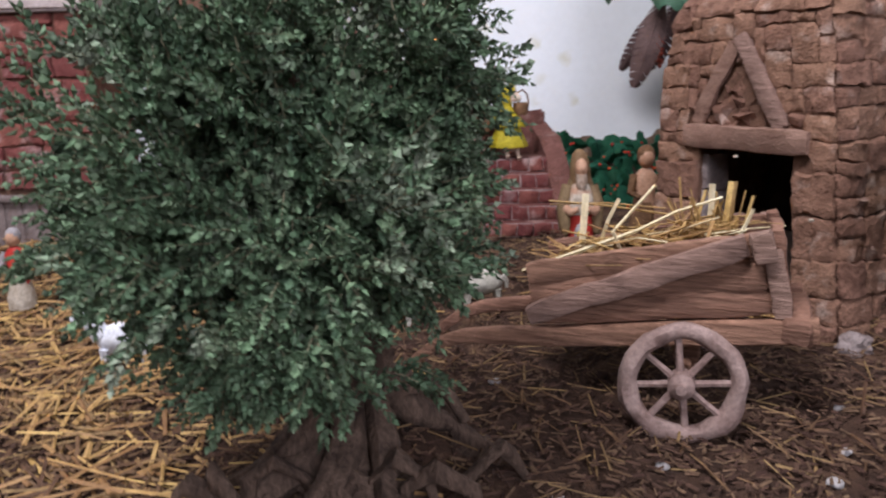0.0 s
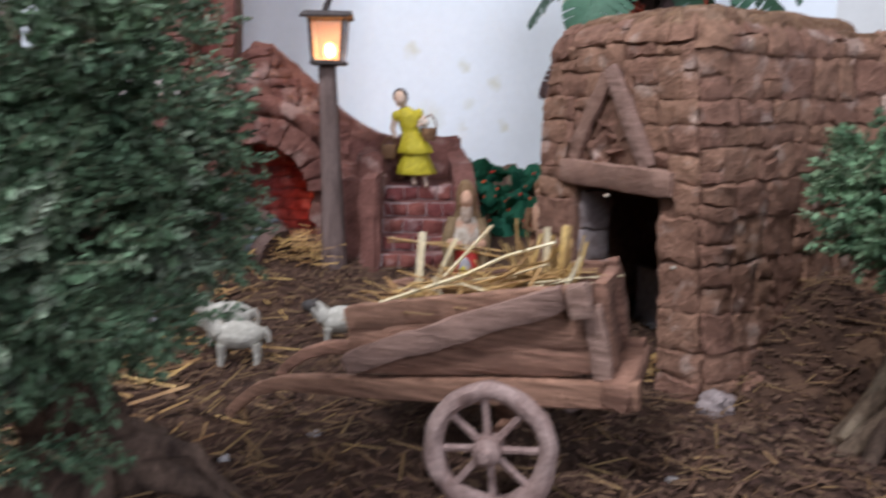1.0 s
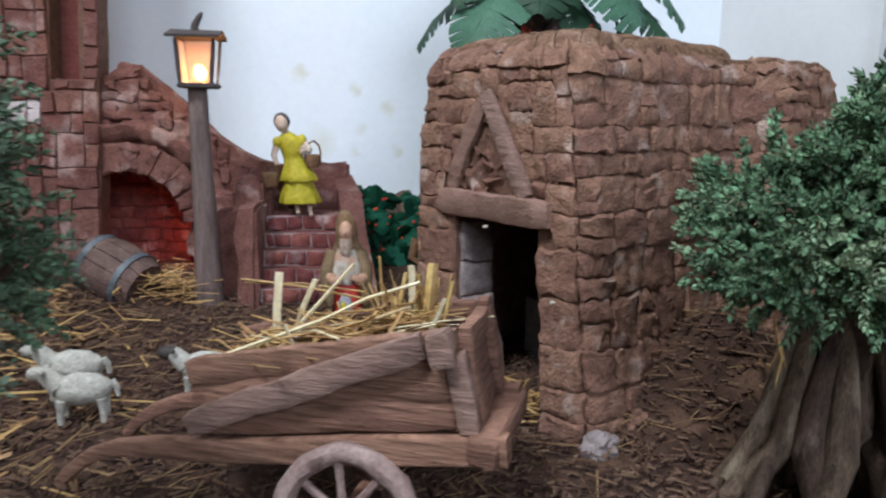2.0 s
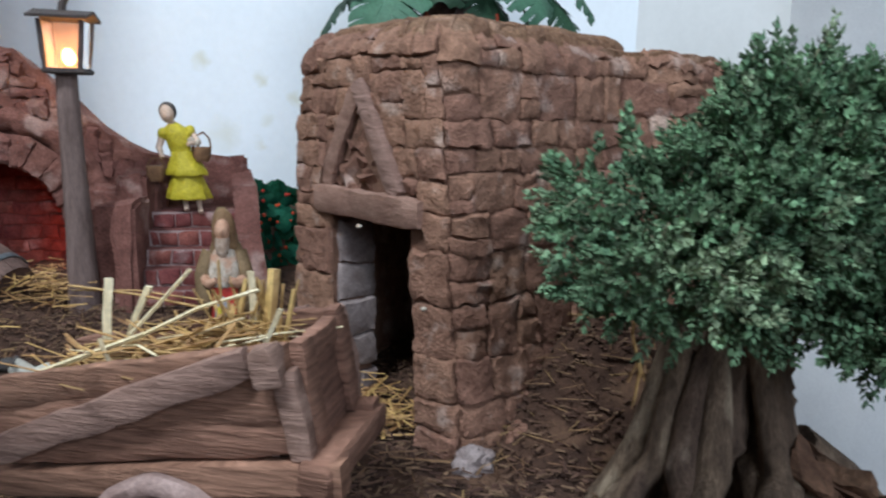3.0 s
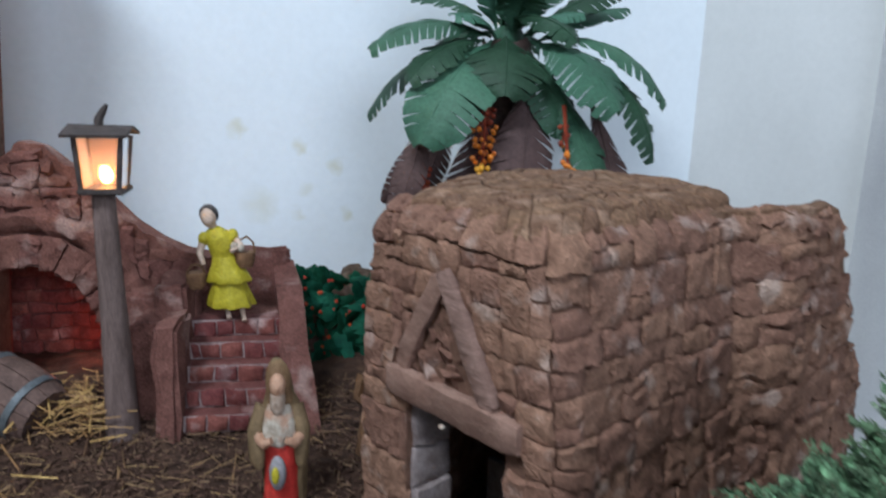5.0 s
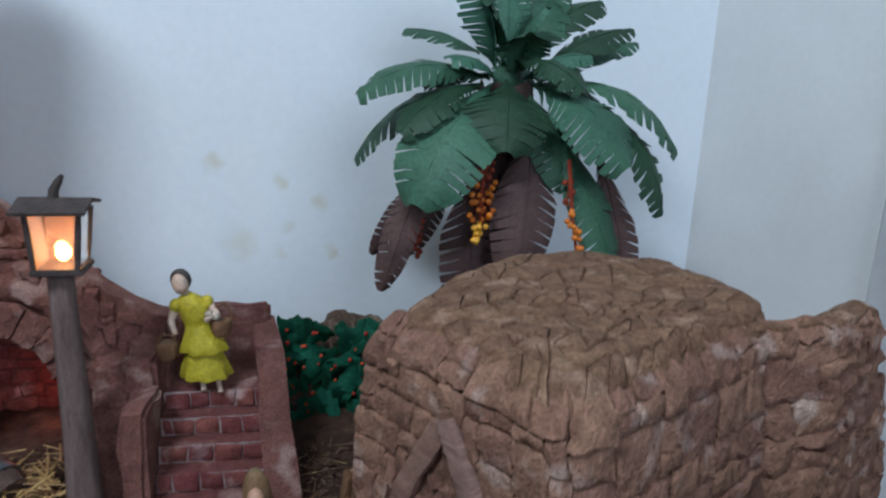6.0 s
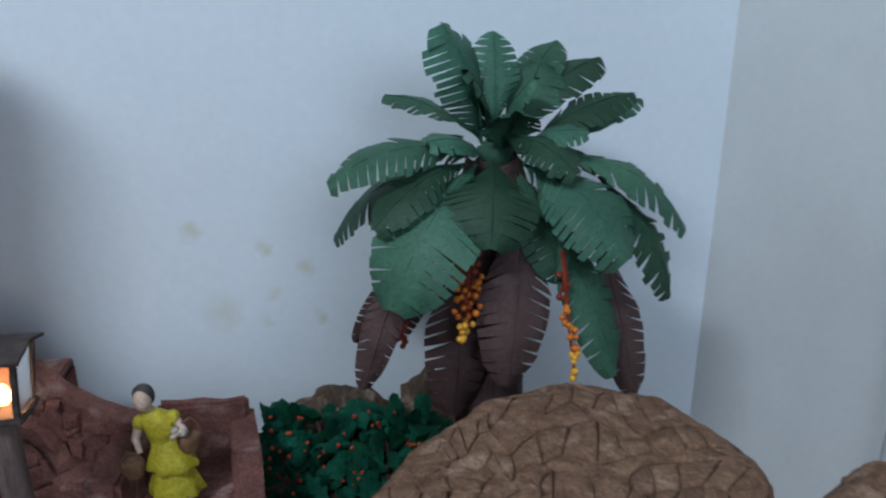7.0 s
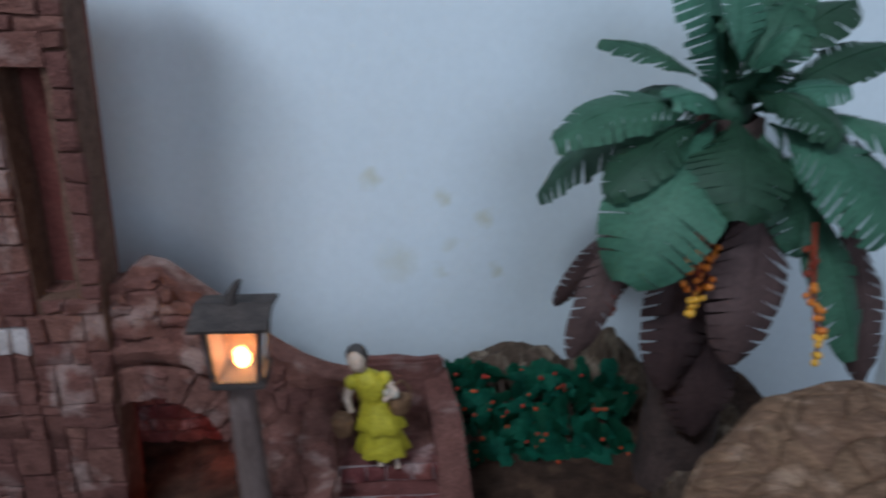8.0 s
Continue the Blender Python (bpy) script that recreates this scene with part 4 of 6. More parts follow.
def build_cart():
    c = thing("hand_cart", cart(0.03, 0.03, 0.0), "weathered wooden hand cart loaded with straw", "cart")
    up = V((0, 0, 1))

    def low(s):
        return 0.0565 + 0.135 * s

    def high(s):
        return 0.1035 + 0.190 * s

    for b, nm in ((0.0, "near"), (0.066, "far")):
        for k in range(3):
            bm = bmesh.new()
            f0, f1 = k / 3, (k + 1) / 3
            za = low(-0.073) + (high(-0.073) - low(-0.073)) * (f0 + f1) / 2
            zb = low(0.086) + (high(0.086) - low(0.086)) * (f0 + f1) / 2
            plank(bm, cart(-0.073 - 0.002 * k, b, za), cart(0.084 - 0.003 * k, b, zb), up, 0.0075, (high(-0.073) - low(-0.073)) / 3 * 1.05, 14, 0.0013, k + b * 90, taper=1.2)
            part("side_board", bm, M_WOOD, c)
    for b, s in ((-0.0065, 1), (0.0725, 1)):
        bm = bmesh.new()
        plank(bm, cart(-0.074, b, 0.0545), cart(0.0625, b, 0.1120), up, 0.009, 0.0150, 14, 0.0016, 7 + b)
        part("brace", bm, M_BRACE, c)
    # bottom boards
    for k in range(4):
        bm = bmesh.new()
        b = 0.008 + 0.0165 * k
        plank(bm, cart(-0.07, b, low(-0.07) + 0.002), cart(0.088, b, low(0.088) + 0.002), up, 0.016, 0.005, 6, 0.0008, 20 + k)
        part("floor_board", bm, M_WOOD, c)
    # long shafts running into the handles
    for b, lift in ((-0.004, 0.0), (0.064, 0.004)):
        bm = bmesh.new()
        pts = [(0.106, 0.0600), (0.08, 0.0570), (0.05, 0.0535), (0.02, 0.0495), (-0.01, 0.0455), (-0.04, 0.0415), (-0.068, 0.0385), (-0.10, 0.0355), (-0.125, 0.0320), (-0.145, 0.0240), (-0.160, 0.0120), (-0.168, 0.002)]
        hs = [0.0150, 0.0148, 0.0145, 0.0142, 0.0138, 0.0132, 0.0125, 0.0108, 0.0095, 0.0085, 0.0078, 0.0068]
        ws = [0.0120] * 7 + [0.0105, 0.0095, 0.0085, 0.0078, 0.0068]
        if lift:
            pts = [(s - 0.004, z) for s, z in pts]
        sweep(bm, [cart(s, b, z + lift * 0.5) for s, z in pts], ws, hs, up, 0.0014, b * 50)
        part("shaft", bm, M_WOOD, c)
    # tailboard: two stiles, a recessed panel under a top rail, end posts, and the cross beam below
    def tail(b, f, out=0.0):
        """A place on the leaning tailboard: f runs from its foot to its top."""
        return cart(0.0865 - 0.0095 * f + out, b, 0.066 + 0.0535 * f)

    for b, w, name in ((0.0105, 0.0150, "tail_stile"), (0.0600, 0.0150, "tail_stile")):
        bm = bmesh.new()
        plank(bm, tail(b, 0.0, 0.002), tail(b, 1.0 + 0.02 * (b > 0.03), 0.002), CA, w, 0.0080, 8, 0.0014, 30 + b * 100)
        part(name, bm, M_WOOD, c)
    bm = bmesh.new()
    plank(bm, tail(0.0355, 0.0, -0.001), tail(0.0355, 0.72, -0.001), CA, 0.0365, 0.0060, 8, 0.0014, 33)
    part("tail_panel", bm, M_WOOD, c)
    bm = bmesh.new()
    plank(bm, tail(0.017, 0.85, 0.0012), tail(0.054, 0.88, 0.0012), up, 0.0070, 0.0145, 6, 0.0014, 34)
    part("tail_rail", bm, M_WOOD, c)
    for b, top in ((-0.0015, 0.78), (0.0700, 0.98)):
        bm = bmesh.new()
        plank(bm, tail(b, 0.0, -0.001), tail(b, top, -0.001), CA, 0.0110, 0.0110, 7, 0.0016, 40 + b)
        part("tail_post", bm, M_BRACE, c)
    bm = bmesh.new()
    sweep(bm, [cart(0.0930, -0.0125, 0.0590), cart(0.0935, -0.009, 0.0590), cart(0.0940, 0.02, 0.0595), cart(0.0955, 0.05, 0.0588), cart(0.0965, 0.074, 0.0570), cart(0.0970, 0.0790, 0.0565)], [0.0150, 0.0185, 0.0185, 0.0180, 0.0170, 0.0120], [0.0130, 0.0165, 0.0165, 0.0160, 0.0150, 0.0110], up, 0.0020, 44)
    part("tail_beam", bm, M_WOOD, c)
    bm = bmesh.new()
    plank(bm, cart(0.0735, -0.0085, 0.1035), cart(0.0690, -0.0085, 0.1200), CA, 0.0120, 0.0140, 6, 0.0022, 45)
    part("corner_block", bm, M_BRACE, c, "greyish corner cleat")
    bm = bmesh.new()
    for k in range(3):
        plank(bm, cart(-0.0735, 0.003, low(-0.07) + 0.006 + 0.0105 * k), cart(-0.0735, 0.063, low(-0.07) + 0.006 + 0.0105 * k), up, 0.006, 0.010, 5, 0.0009, 50 + k)
    part("front_board", bm, M_WOOD, c)
    bm = bmesh.new()
    tube(bm, [cart(0.0295, -0.045, 0.0285), cart(0.0295, 0.11, 0.0285)], 0.0048, 8)
    for b in (0.004, 0.060):
        plank(bm, cart(0.0295, b, 0.026), cart(0.0295, b, 0.052), CA, 0.010, 0.016, 4, 0.0012, b)
    part("axle", bm, M_WOOD, c)
    for b0, sgn in ((-0.036, -1), (0.100, 1)):
        wheel_at = cart(0.0295, b0, 0.0285)
        ax = (CB * sgn + V((0, 0, 0.05)) + CA * 0.05).normalized()
        e1 = up - ax * ax.dot(up)
        e1.normalize()
        e2 = ax.cross(e1)
        bm = bmesh.new()
        rings = []
        for k in range(40):
            w = 2 * math.pi * k / 40
            rd = e1 * math.cos(w) + e2 * math.sin(w)
            row = []
            for j in range(8):
                q = 2 * math.pi * j / 8 + math.pi / 8
                p = wheel_at + rd * (0.0335 + 0.0058 * math.cos(q)) + ax * 0.0062 * math.sin(q)
                row.append(bm.verts.new(p + wob(p, 70, 0.0022) + wob(p, 25, 0.0022)))
            rings.append(row)
        for k in range(40):
            a, b = rings[k], rings[(k + 1) % 40]
            for j in range(8):
                bm.faces.new((a[j], b[j], b[(j + 1) % 8], a[(j + 1) % 8]))
        bmesh.ops.recalc_face_normals(bm, faces=bm.faces[:])
        wheel = part("wheel", bm, M_WHEEL, c, "pale worn spoked wheel")
        bm = bmesh.new()
        tube(bm, [wheel_at - ax * 0.008, wheel_at - ax * 0.005, wheel_at + ax * 0.007, wheel_at + ax * 0.0095], [0.0070, 0.0085, 0.0082, 0.0050], 12)
        tube(bm, [wheel_at + ax * 0.008, wheel_at + ax * 0.013], [0.0042, 0.0034], 8)
        part("hub", bm, M_WHEEL, wheel)
        for k in range(8):
            w = 2 * math.pi * (k + 0.15) / 8
            rd = e1 * math.cos(w) + e2 * math.sin(w)
            bm = bmesh.new()
            tube(bm, [wheel_at + rd * 0.006, wheel_at + rd * 0.018, wheel_at + rd * 0.031], [0.0026, 0.0021, 0.0024], 6, rough=0.0005)
            part("spoke", bm, M_WHEEL, wheel)


build_cart()


# ---- the two sprig trees ----
def sprigs(lobes, count, leaves, length, seed, size, gap=-0.17):
    """Short woody shoots set with small thick leaves that fill uneven lobes. Returns points, faces and each face's material."""
    rnd = random.Random(seed)
    total = sum(l[3] * l[4] * l[5] for l in lobes)
    vs, fs, ms = [], [], []
    for cx, cy, cz, rx, ry, rz in lobes:
        for _ in range(int(count * rx * ry * rz / total)):
            d = V((rnd.gauss(0, 1), rnd.gauss(0, 1), rnd.gauss(0, 1)))
            if d.length < 0.2:
                continue
            d.normalize()
            lump = 1.0 + 0.30 * noise.noise(d * 2.3 + V((cx, cy, cz)) * 40) + 0.12 * noise.noise(d * 6.0 + V((cz, cx, cy)) * 40)
            rr = lump * (rnd.random() ** 0.42)
            base = V((cx + d.x * rx * rr, cy + d.y * ry * rr, cz + d.z * rz * rr))
            if noise.noise(base * 24) < gap:
                continue
            axis = (d + V((rnd.gauss(0, 0.5), rnd.gauss(0, 0.5), rnd.gauss(0, 0.5) + 0.15))).normalized()
            side = axis.cross(V((rnd.random(), rnd.random(), rnd.random() + 0.1))).normalized()
            third = axis.cross(side)
            ln = length * rnd.uniform(0.6, 1.3)
            n = len(vs)
            r = size * 0.085
            vs += [base + side * r, base - side * r * 0.5 + third * r, base - side * r * 0.5 - third * r, base + axis * ln * 0.95]
            fs += [(n, n + 1, n + 3), (n + 1, n + 2, n + 3), (n + 2, n, n + 3)]
            ms += [1, 1, 1]
            for k in range(leaves):
                t = (k + 0.6) / leaves
                w = k * 2.4 + rnd.random()
                out = side * math.cos(w) + third * math.sin(w)
                p = base + axis * ln * t
                tip = (out * (1.05 - 0.5 * t) + axis * rnd.uniform(0.35, 1.0)).normalized()
                wide = tip.cross(axis)
                wide = wide.normalized() if wide.length > 0.01 else side
                sl = size * rnd.uniform(0.55, 1.35) * (1.05 - 0.35 * t)
                sw = sl * rnd.uniform(0.24, 0.40)
                nrm = wide.cross(tip) * sl
                n = len(vs)
                vs += [p, p + tip * sl * 0.55 + wide * sw, p + tip * sl + nrm * 0.15, p + tip * sl * 0.55 - wide * sw, p + tip * sl * 0.5 - nrm * 0.22]
                fs += [(n, n + 4, n + 2, n + 1), (n, n + 3, n + 2, n + 4)]
                ms += [0, 0]
    return vs, fs, ms


def crown_part(tree, material, label, *shape):
    vs, fs, ms = sprigs(*shape)
    me = bpy.data.meshes.new("crown")
    me.from_pydata([tuple(v) for v in vs], [], fs)
    me.materials.append(material)
    me.materials.append(M_TWIG)
    me.polygons.foreach_set("material_index", ms)
    ob = new("crown", me)
    ob.parent = tree
    ob.matrix_parent_inverse = Matrix.Translation(-tree.location)
    ob["label"], ob["kind"] = label, "stuff"


def stump(bm, base, top, r0, r1, seed, ridges=7, n=36, m=12, flare=1.0, deep=1.0):
    """A gnarled, ridged trunk whose roots flare at the ground."""
    base, top = V(base), V(top)
    rows = []
    for j in range(m + 1):
        t = j / m
        c = base.lerp(top, t)
        row = []
        for i in range(n):
            w = 2 * math.pi * i / n
            rid = math.cos(w * ridges + 3 * noise.noise(V((t * 2, seed, i * 0.05)))) * 0.20 * deep + 0.34 * noise.noise(V((math.cos(w) * 2 + seed, math.sin(w) * 2, t * 3))) + 0.10 * (deep - 1) * noise.noise(V((math.cos(w) * 9, math.sin(w) * 9, t * 2.2 + seed)))
            r = (r0 + (r1 - r0) * t + flare * r0 * 0.9 * (1 - t) ** 4 * (0.6 + 0.8 * noise.noise(V((math.cos(w) * 1.5, math.sin(w) * 1.5, seed))))) * (1 + rid)
            p = c + V((math.cos(w) * r, math.sin(w) * r * 0.85, 0))
            row.append(bm.verts.new(p + wob(p, 140, 0.004, seed) + wob(p, 45, 0.006, seed)))
        rows.append(row)
    for a, b in zip(rows, rows[1:]):
        for i in range(n):
            bm.faces.new((a[i], a[(i + 1) % n], b[(i + 1) % n], b[i]))
    bm.faces.new(rows[-1])


def build_tree_a():
    tree = thing("sprig_tree", (-0.06, 0.36, 0.02), "dark green sprig tree on gnarled brown roots", "tree")
    bm = bmesh.new()
    stump(bm, (-0.062, 0.365, -0.01), (-0.058, 0.345, 0.125), 0.023, 0.016, 2.0, 5, n=60, m=20, flare=0.5, deep=1.3)
    part("trunk", bm, M_ROOT, tree)
    bm = bmesh.new()
    for pts, r in ((((-0.05, 0.36, 0.065), (-0.03, 0.372, 0.05), (-0.010, 0.380, 0.028), (0.008, 0.386, 0.006), (0.012, 0.388, -0.006)), (0.010, 0.008, 0.006, 0.005, 0.004)),
                   (((-0.05, 0.35, 0.05), (-0.028, 0.355, 0.058), (-0.008, 0.362, 0.052), (0.004, 0.366, 0.030)), (0.009, 0.006, 0.004, 0.003)),
                   (((-0.06, 0.34, 0.03), (-0.09, 0.325, 0.022), (-0.115, 0.315, 0.004), (-0.125, 0.31, -0.01)), (0.014, 0.011, 0.008, 0.005)),
                   (((-0.055, 0.34, 0.03), (-0.04, 0.315, 0.018), (-0.02, 0.30, 0.004), (-0.01, 0.295, -0.01)), (0.014, 0.011, 0.008, 0.005))):
        tube(bm, pts, r, 8, rough=0.003)
    part("root", bm, M_ROOT, tree)
    rnd = random.Random(71)
    for k in range(6):
        w = math.radians(190 + 33 * k) + rnd.uniform(-0.25, 0.25)
        c, e = V((-0.052, 0.350, 0)), V((math.cos(w), math.sin(w) * 0.8, 0))
        bend = V((-e.y, e.x, 0)) * rnd.uniform(-0.045, 0.045)
        bm = bmesh.new()
        tube(bm, [c + e * 0.012 + V((0, 0, 0.060)), c + e * 0.030 + bend * 0.5 + V((0, 0, 0.040)), c + e * 0.052 + bend + V((0, 0, 0.024)), c + e * rnd.uniform(0.066, 0.082) + bend * 0.3 + V((0, 0, 0.010)), c + e * 0.100 + V((0, 0, -0.010))], [rnd.uniform(0.005, 0.010), 0.0075, rnd.uniform(0.004, 0.008), 0.0045, 0.002], 9, rough=0.007)
        part("root", bm, M_ROOT, tree)
    for k in range(7):
        a = V((-0.115 + 0.022 * k + rnd.uniform(-0.008, 0.008), 0.318 + rnd.uniform(-0.012, 0.012), -0.004))
        b = V((a.x + rnd.uniform(0.03, 0.06) * rnd.choice((-1, 1)), 0.322 + rnd.uniform(-0.02, 0.03), -0.004))
        up = rnd.uniform(0.028, 0.052)
        bm = bmesh.new()
        tube(bm, [a, a.lerp(b, 0.2) + V((0, -0.006, up * 0.7)), a.lerp(b, 0.5) + V((0, -0.008, up)), a.lerp(b, 0.8) + V((0, -0.002, up * 0.75)), b], [0.0025, 0.0040, 0.0050, 0.0040, 0.0025], 10, rough=0.006, seed=k)
        part("root", bm, M_ROOT, tree)
    bm = bmesh.new()
    for tgt in ((-0.12, 0.30, 0.18), (-0.02, 0.33, 0.20), (-0.06, 0.28, 0.24), (-0.10, 0.36, 0.23), (0.0, 0.40, 0.16)):
        a, b = V((-0.058, 0.345, 0.115)), V(tgt)
        tube(bm, [a, a.lerp(b, 0.35) + V((0, 0, 0.015)), a.lerp(b, 0.7) + wob(b, 30, 0.02), b], [0.011, 0.007, 0.005, 0.002], 6, rough=0.002)
    part("limb", bm, M_ROOT, tree)
    lobes = [(-0.080, 0.295, 0.165, 0.082, 0.075, 0.070), (-0.060, 0.34, 0.225, 0.080, 0.080, 0.065), (-0.022, 0.385, 0.160, 0.040, 0.050, 0.034), (-0.070, 0.30, 0.115, 0.056, 0.055, 0.042), (-0.125, 0.32, 0.190, 0.055, 0.06, 0.06), (-0.006, 0.345, 0.235, 0.026, 0.04, 0.045), (-0.030, 0.33, 0.135, 0.030, 0.045, 0.034)]
    crown_part(tree, M_LEAF, "dark green dried sprigs", lobes, 5200, 20, 0.023, 11, 0.0058, -0.06)


def build_tree_b():
    tree = thing("sprig_tree", (0.45, 0.48, 0.0), "green sprig tree on a thick ridged bark stump", "tree")
    bm = bmesh.new()
    stump(bm, (0.446, 0.478, -0.02), (0.446, 0.458, 0.125), 0.038, 0.026, 5.0, 6, n=110, m=34, flare=0.9, deep=1.35)
    part("trunk", bm, M_BARK, tree)
    # ridged roots that run down the stump and spread over the bank
    rnd = random.Random(61)
    for k in range(9):
        w = math.radians(172 + 17 * k) + rnd.uniform(-0.12, 0.12)
        c, e = V((0.444, 0.468, 0)), V((math.cos(w), math.sin(w) * 0.85, 0))
        bend = V((-e.y, e.x, 0)) * rnd.uniform(-0.020, 0.020)
        fat = rnd.uniform(0.7, 1.35)
        bm = bmesh.new()
        tube(bm, [c + e * 0.026 + V((0, 0, 0.120)), c + e * 0.033 + bend * 0.6 + V((0, 0, 0.092)), c + e * 0.040 + bend + V((0, 0, 0.062)), c + e * 0.048 + bend * 1.3 + V((0, 0, 0.036)), c + e * rnd.uniform(0.060, 0.072) + bend * 0.6 + V((0, 0, 0.012)), c + e * 0.090 + V((0, 0, -0.015))], [0.004 * fat, 0.0065 * fat, 0.0075 * fat, 0.0085 * fat, 0.0075 * fat, 0.004], 14, rough=0.0045, seed=k)
        part("root", bm, M_BARK, tree)
    # broken bark that slopes away from the stump
    for k in range(46):
        f = rnd.random()
        at = V((0.470 + 0.085 * f, 0.440 + rnd.uniform(-0.03, 0.05), 0.042 - 0.062 * f + rnd.uniform(-0.006, 0.006)))
        d = V((rnd.uniform(0.4, 1.0), rnd.uniform(-0.5, 0.5), rnd.uniform(-0.75, -0.1))).normalized() * rnd.uniform(0.009, 0.022)
        bm = bmesh.new()
        plank(bm, at - d, at + d, (rnd.uniform(-0.4, 0.4), rnd.uniform(-0.8, 0.2), 1), rnd.uniform(0.008, 0.018), rnd.uniform(0.004, 0.009), 5, 0.006, k, taper=rnd.uniform(0.4, 1.0))
        part("bark_chunk", bm, M_CHUNK, tree, "flaking reddish brown bark")
    for pts, r in ((((0.44, 0.46, 0.04), (0.420, 0.462, 0.026), (0.405, 0.466, 0.010), (0.398, 0.468, -0.010)), (0.014, 0.011, 0.008, 0.005)),
                   (((0.46, 0.45, 0.04), (0.448, 0.425, 0.018), (0.440, 0.408, 0.002), (0.436, 0.400, -0.012)), (0.016, 0.012, 0.009, 0.006)),
                   (((0.49, 0.46, 0.035), (0.518, 0.452, 0.014), (0.54, 0.448, -0.004), (0.55, 0.447, -0.02)), (0.015, 0.012, 0.009, 0.006))):
        bm = bmesh.new()
        tube(bm, pts, r, 9, rough=0.005)
        part("root", bm, M_BARK, tree)
    bm = bmesh.new()
    for tgt in ((0.37, 0.40, 0.18), (0.46, 0.43, 0.225), (0.52, 0.43, 0.18), (0.42, 0.42, 0.22)):
        a, b = V((0.452, 0.455, 0.115)), V(tgt)
        tube(bm, [a, a.lerp(b, 0.4), a.lerp(b, 0.7) + wob(b, 30, 0.02), b], [0.012, 0.007, 0.004, 0.002], 6, rough=0.002)
    part("limb", bm, M_BARK, tree)
    lobes = [(0.385, 0.400, 0.165, 0.070, 0.050, 0.040), (0.350, 0.392, 0.185, 0.046, 0.038, 0.026), (0.430, 0.410, 0.195, 0.060, 0.050, 0.045), (0.462, 0.425, 0.212, 0.056, 0.050, 0.036), (0.418, 0.410, 0.232, 0.020, 0.022, 0.024), (0.500, 0.420, 0.165, 0.055, 0.045, 0.045), (0.518, 0.43, 0.198, 0.042, 0.045, 0.036), (0.455, 0.39, 0.150, 0.050, 0.040, 0.028), (0.485, 0.385, 0.125, 0.040, 0.03, 0.02), (0.440, 0.430, 0.150, 0.050, 0.04, 0.030), (0.495, 0.455, 0.150, 0.050, 0.04, 0.036), (0.475, 0.450, 0.205, 0.05, 0.04, 0.04)]
    crown_part(tree, M_LEAF2, "fresh green dried sprigs", lobes, 6200, 19, 0.0155, 23, 0.0055, -0.20)
    bm = bmesh.new()
    tube(bm, [(0.352, 0.398, 0.150), (0.350, 0.398, 0.128), (0.354, 0.396, 0.110), (0.352, 0.396, 0.094)], [0.0006, 0.0007, 0.0010, 0.0003], 5)
    tube(bm, [(0.353, 0.397, 0.118), (0.356, 0.395, 0.106)], [0.0006, 0.0003], 5)
    tube(bm, [(0.353, 0.397, 0.114), (0.350, 0.399, 0.104)], [0.0006, 0.0003], 5)
    part("dry_twig", bm, M_LITTER, tree, "dry tan twig hanging down")


build_tree_a()
build_tree_b()


# ---- palm ----
def palm_leaf(base, tip, half, droop, seed, slits=13, lift=0.0, fold=0.25, facing=None):
    """A paper leaf with a midrib and many narrow slits cut in from both edges."""
    bm = bmesh.new()
    base, tip = V(base), V(tip)
    d = tip - base
    up = V(facing) if facing else V((0, -0.35, 1))
    side = d.cross(up).normalized()
    nrm = side.cross(d).normalized()
    rnd = random.Random(seed)

    def mid(t):
        return base + d * t + nrm * (droop * 4 * t * (1 - t)) * d.length + V((0, 0, lift * t * t))

    def width(t):
        return half * min(1.0, 0.22 + 1.9 * t) * max(0.0, 1 - max(0.0, (t - 0.45) / 0.56) ** 2.2) ** 0.62

    n = slits
    for sgn in (-1, 1):
        for k in range(n):
            t0, t1 = 0.985 * k / n, 0.985 * (k + 1) / n
            sweep = 0.16
            cut = rnd.random()
            open_by = 0.34 if cut < 0.42 else (0.18 if cut < 0.75 else 0.03)
            dip = -fold * rnd.uniform(0.6, 1.3)
            cols = []
            for f in (0.0, 0.34, 0.68, 1.0):
                row = []
                shrink = open_by * max(0.0, f - 0.30) / 0.70
                for t in (t0, t1):
                    tt = t0 + (t1 - t0) * ((t - t0) / (t1 - t0) * (1 - shrink) + shrink * 0.5)
                    ts = min(1.0, tt + sweep * f * (1 - tt))
                    w = width(min(0.995, (t0 + t1) / 2 + (t - (t0 + t1) / 2)))
                    p = mid(ts) + side * sgn * w * f + nrm * dip * half * f * f
                    row.append(bm.verts.new(p))
                cols.append(row)
            for a, b in zip(cols, cols[1:]):
                bm.faces.new((a[0], a[1], b[1], b[0]) if sgn < 0 else (a[1], a[0], b[0], b[1]))
    bmesh.ops.remove_doubles(bm, verts=bm.verts[:], dist=0.00004)
    for f in bm.faces[:]:
        bm.faces.new([bm.verts.new(v.co - nrm * 0.0006) for v in reversed(f.verts[:])])
    # midrib
    tube(bm, [mid(t) + nrm * 0.0006 for t in (0, 0.25, 0.5, 0.75, 0.97)], [0.0016, 0.0013, 0.0010, 0.0008, 0.0004], 5)
    return bm


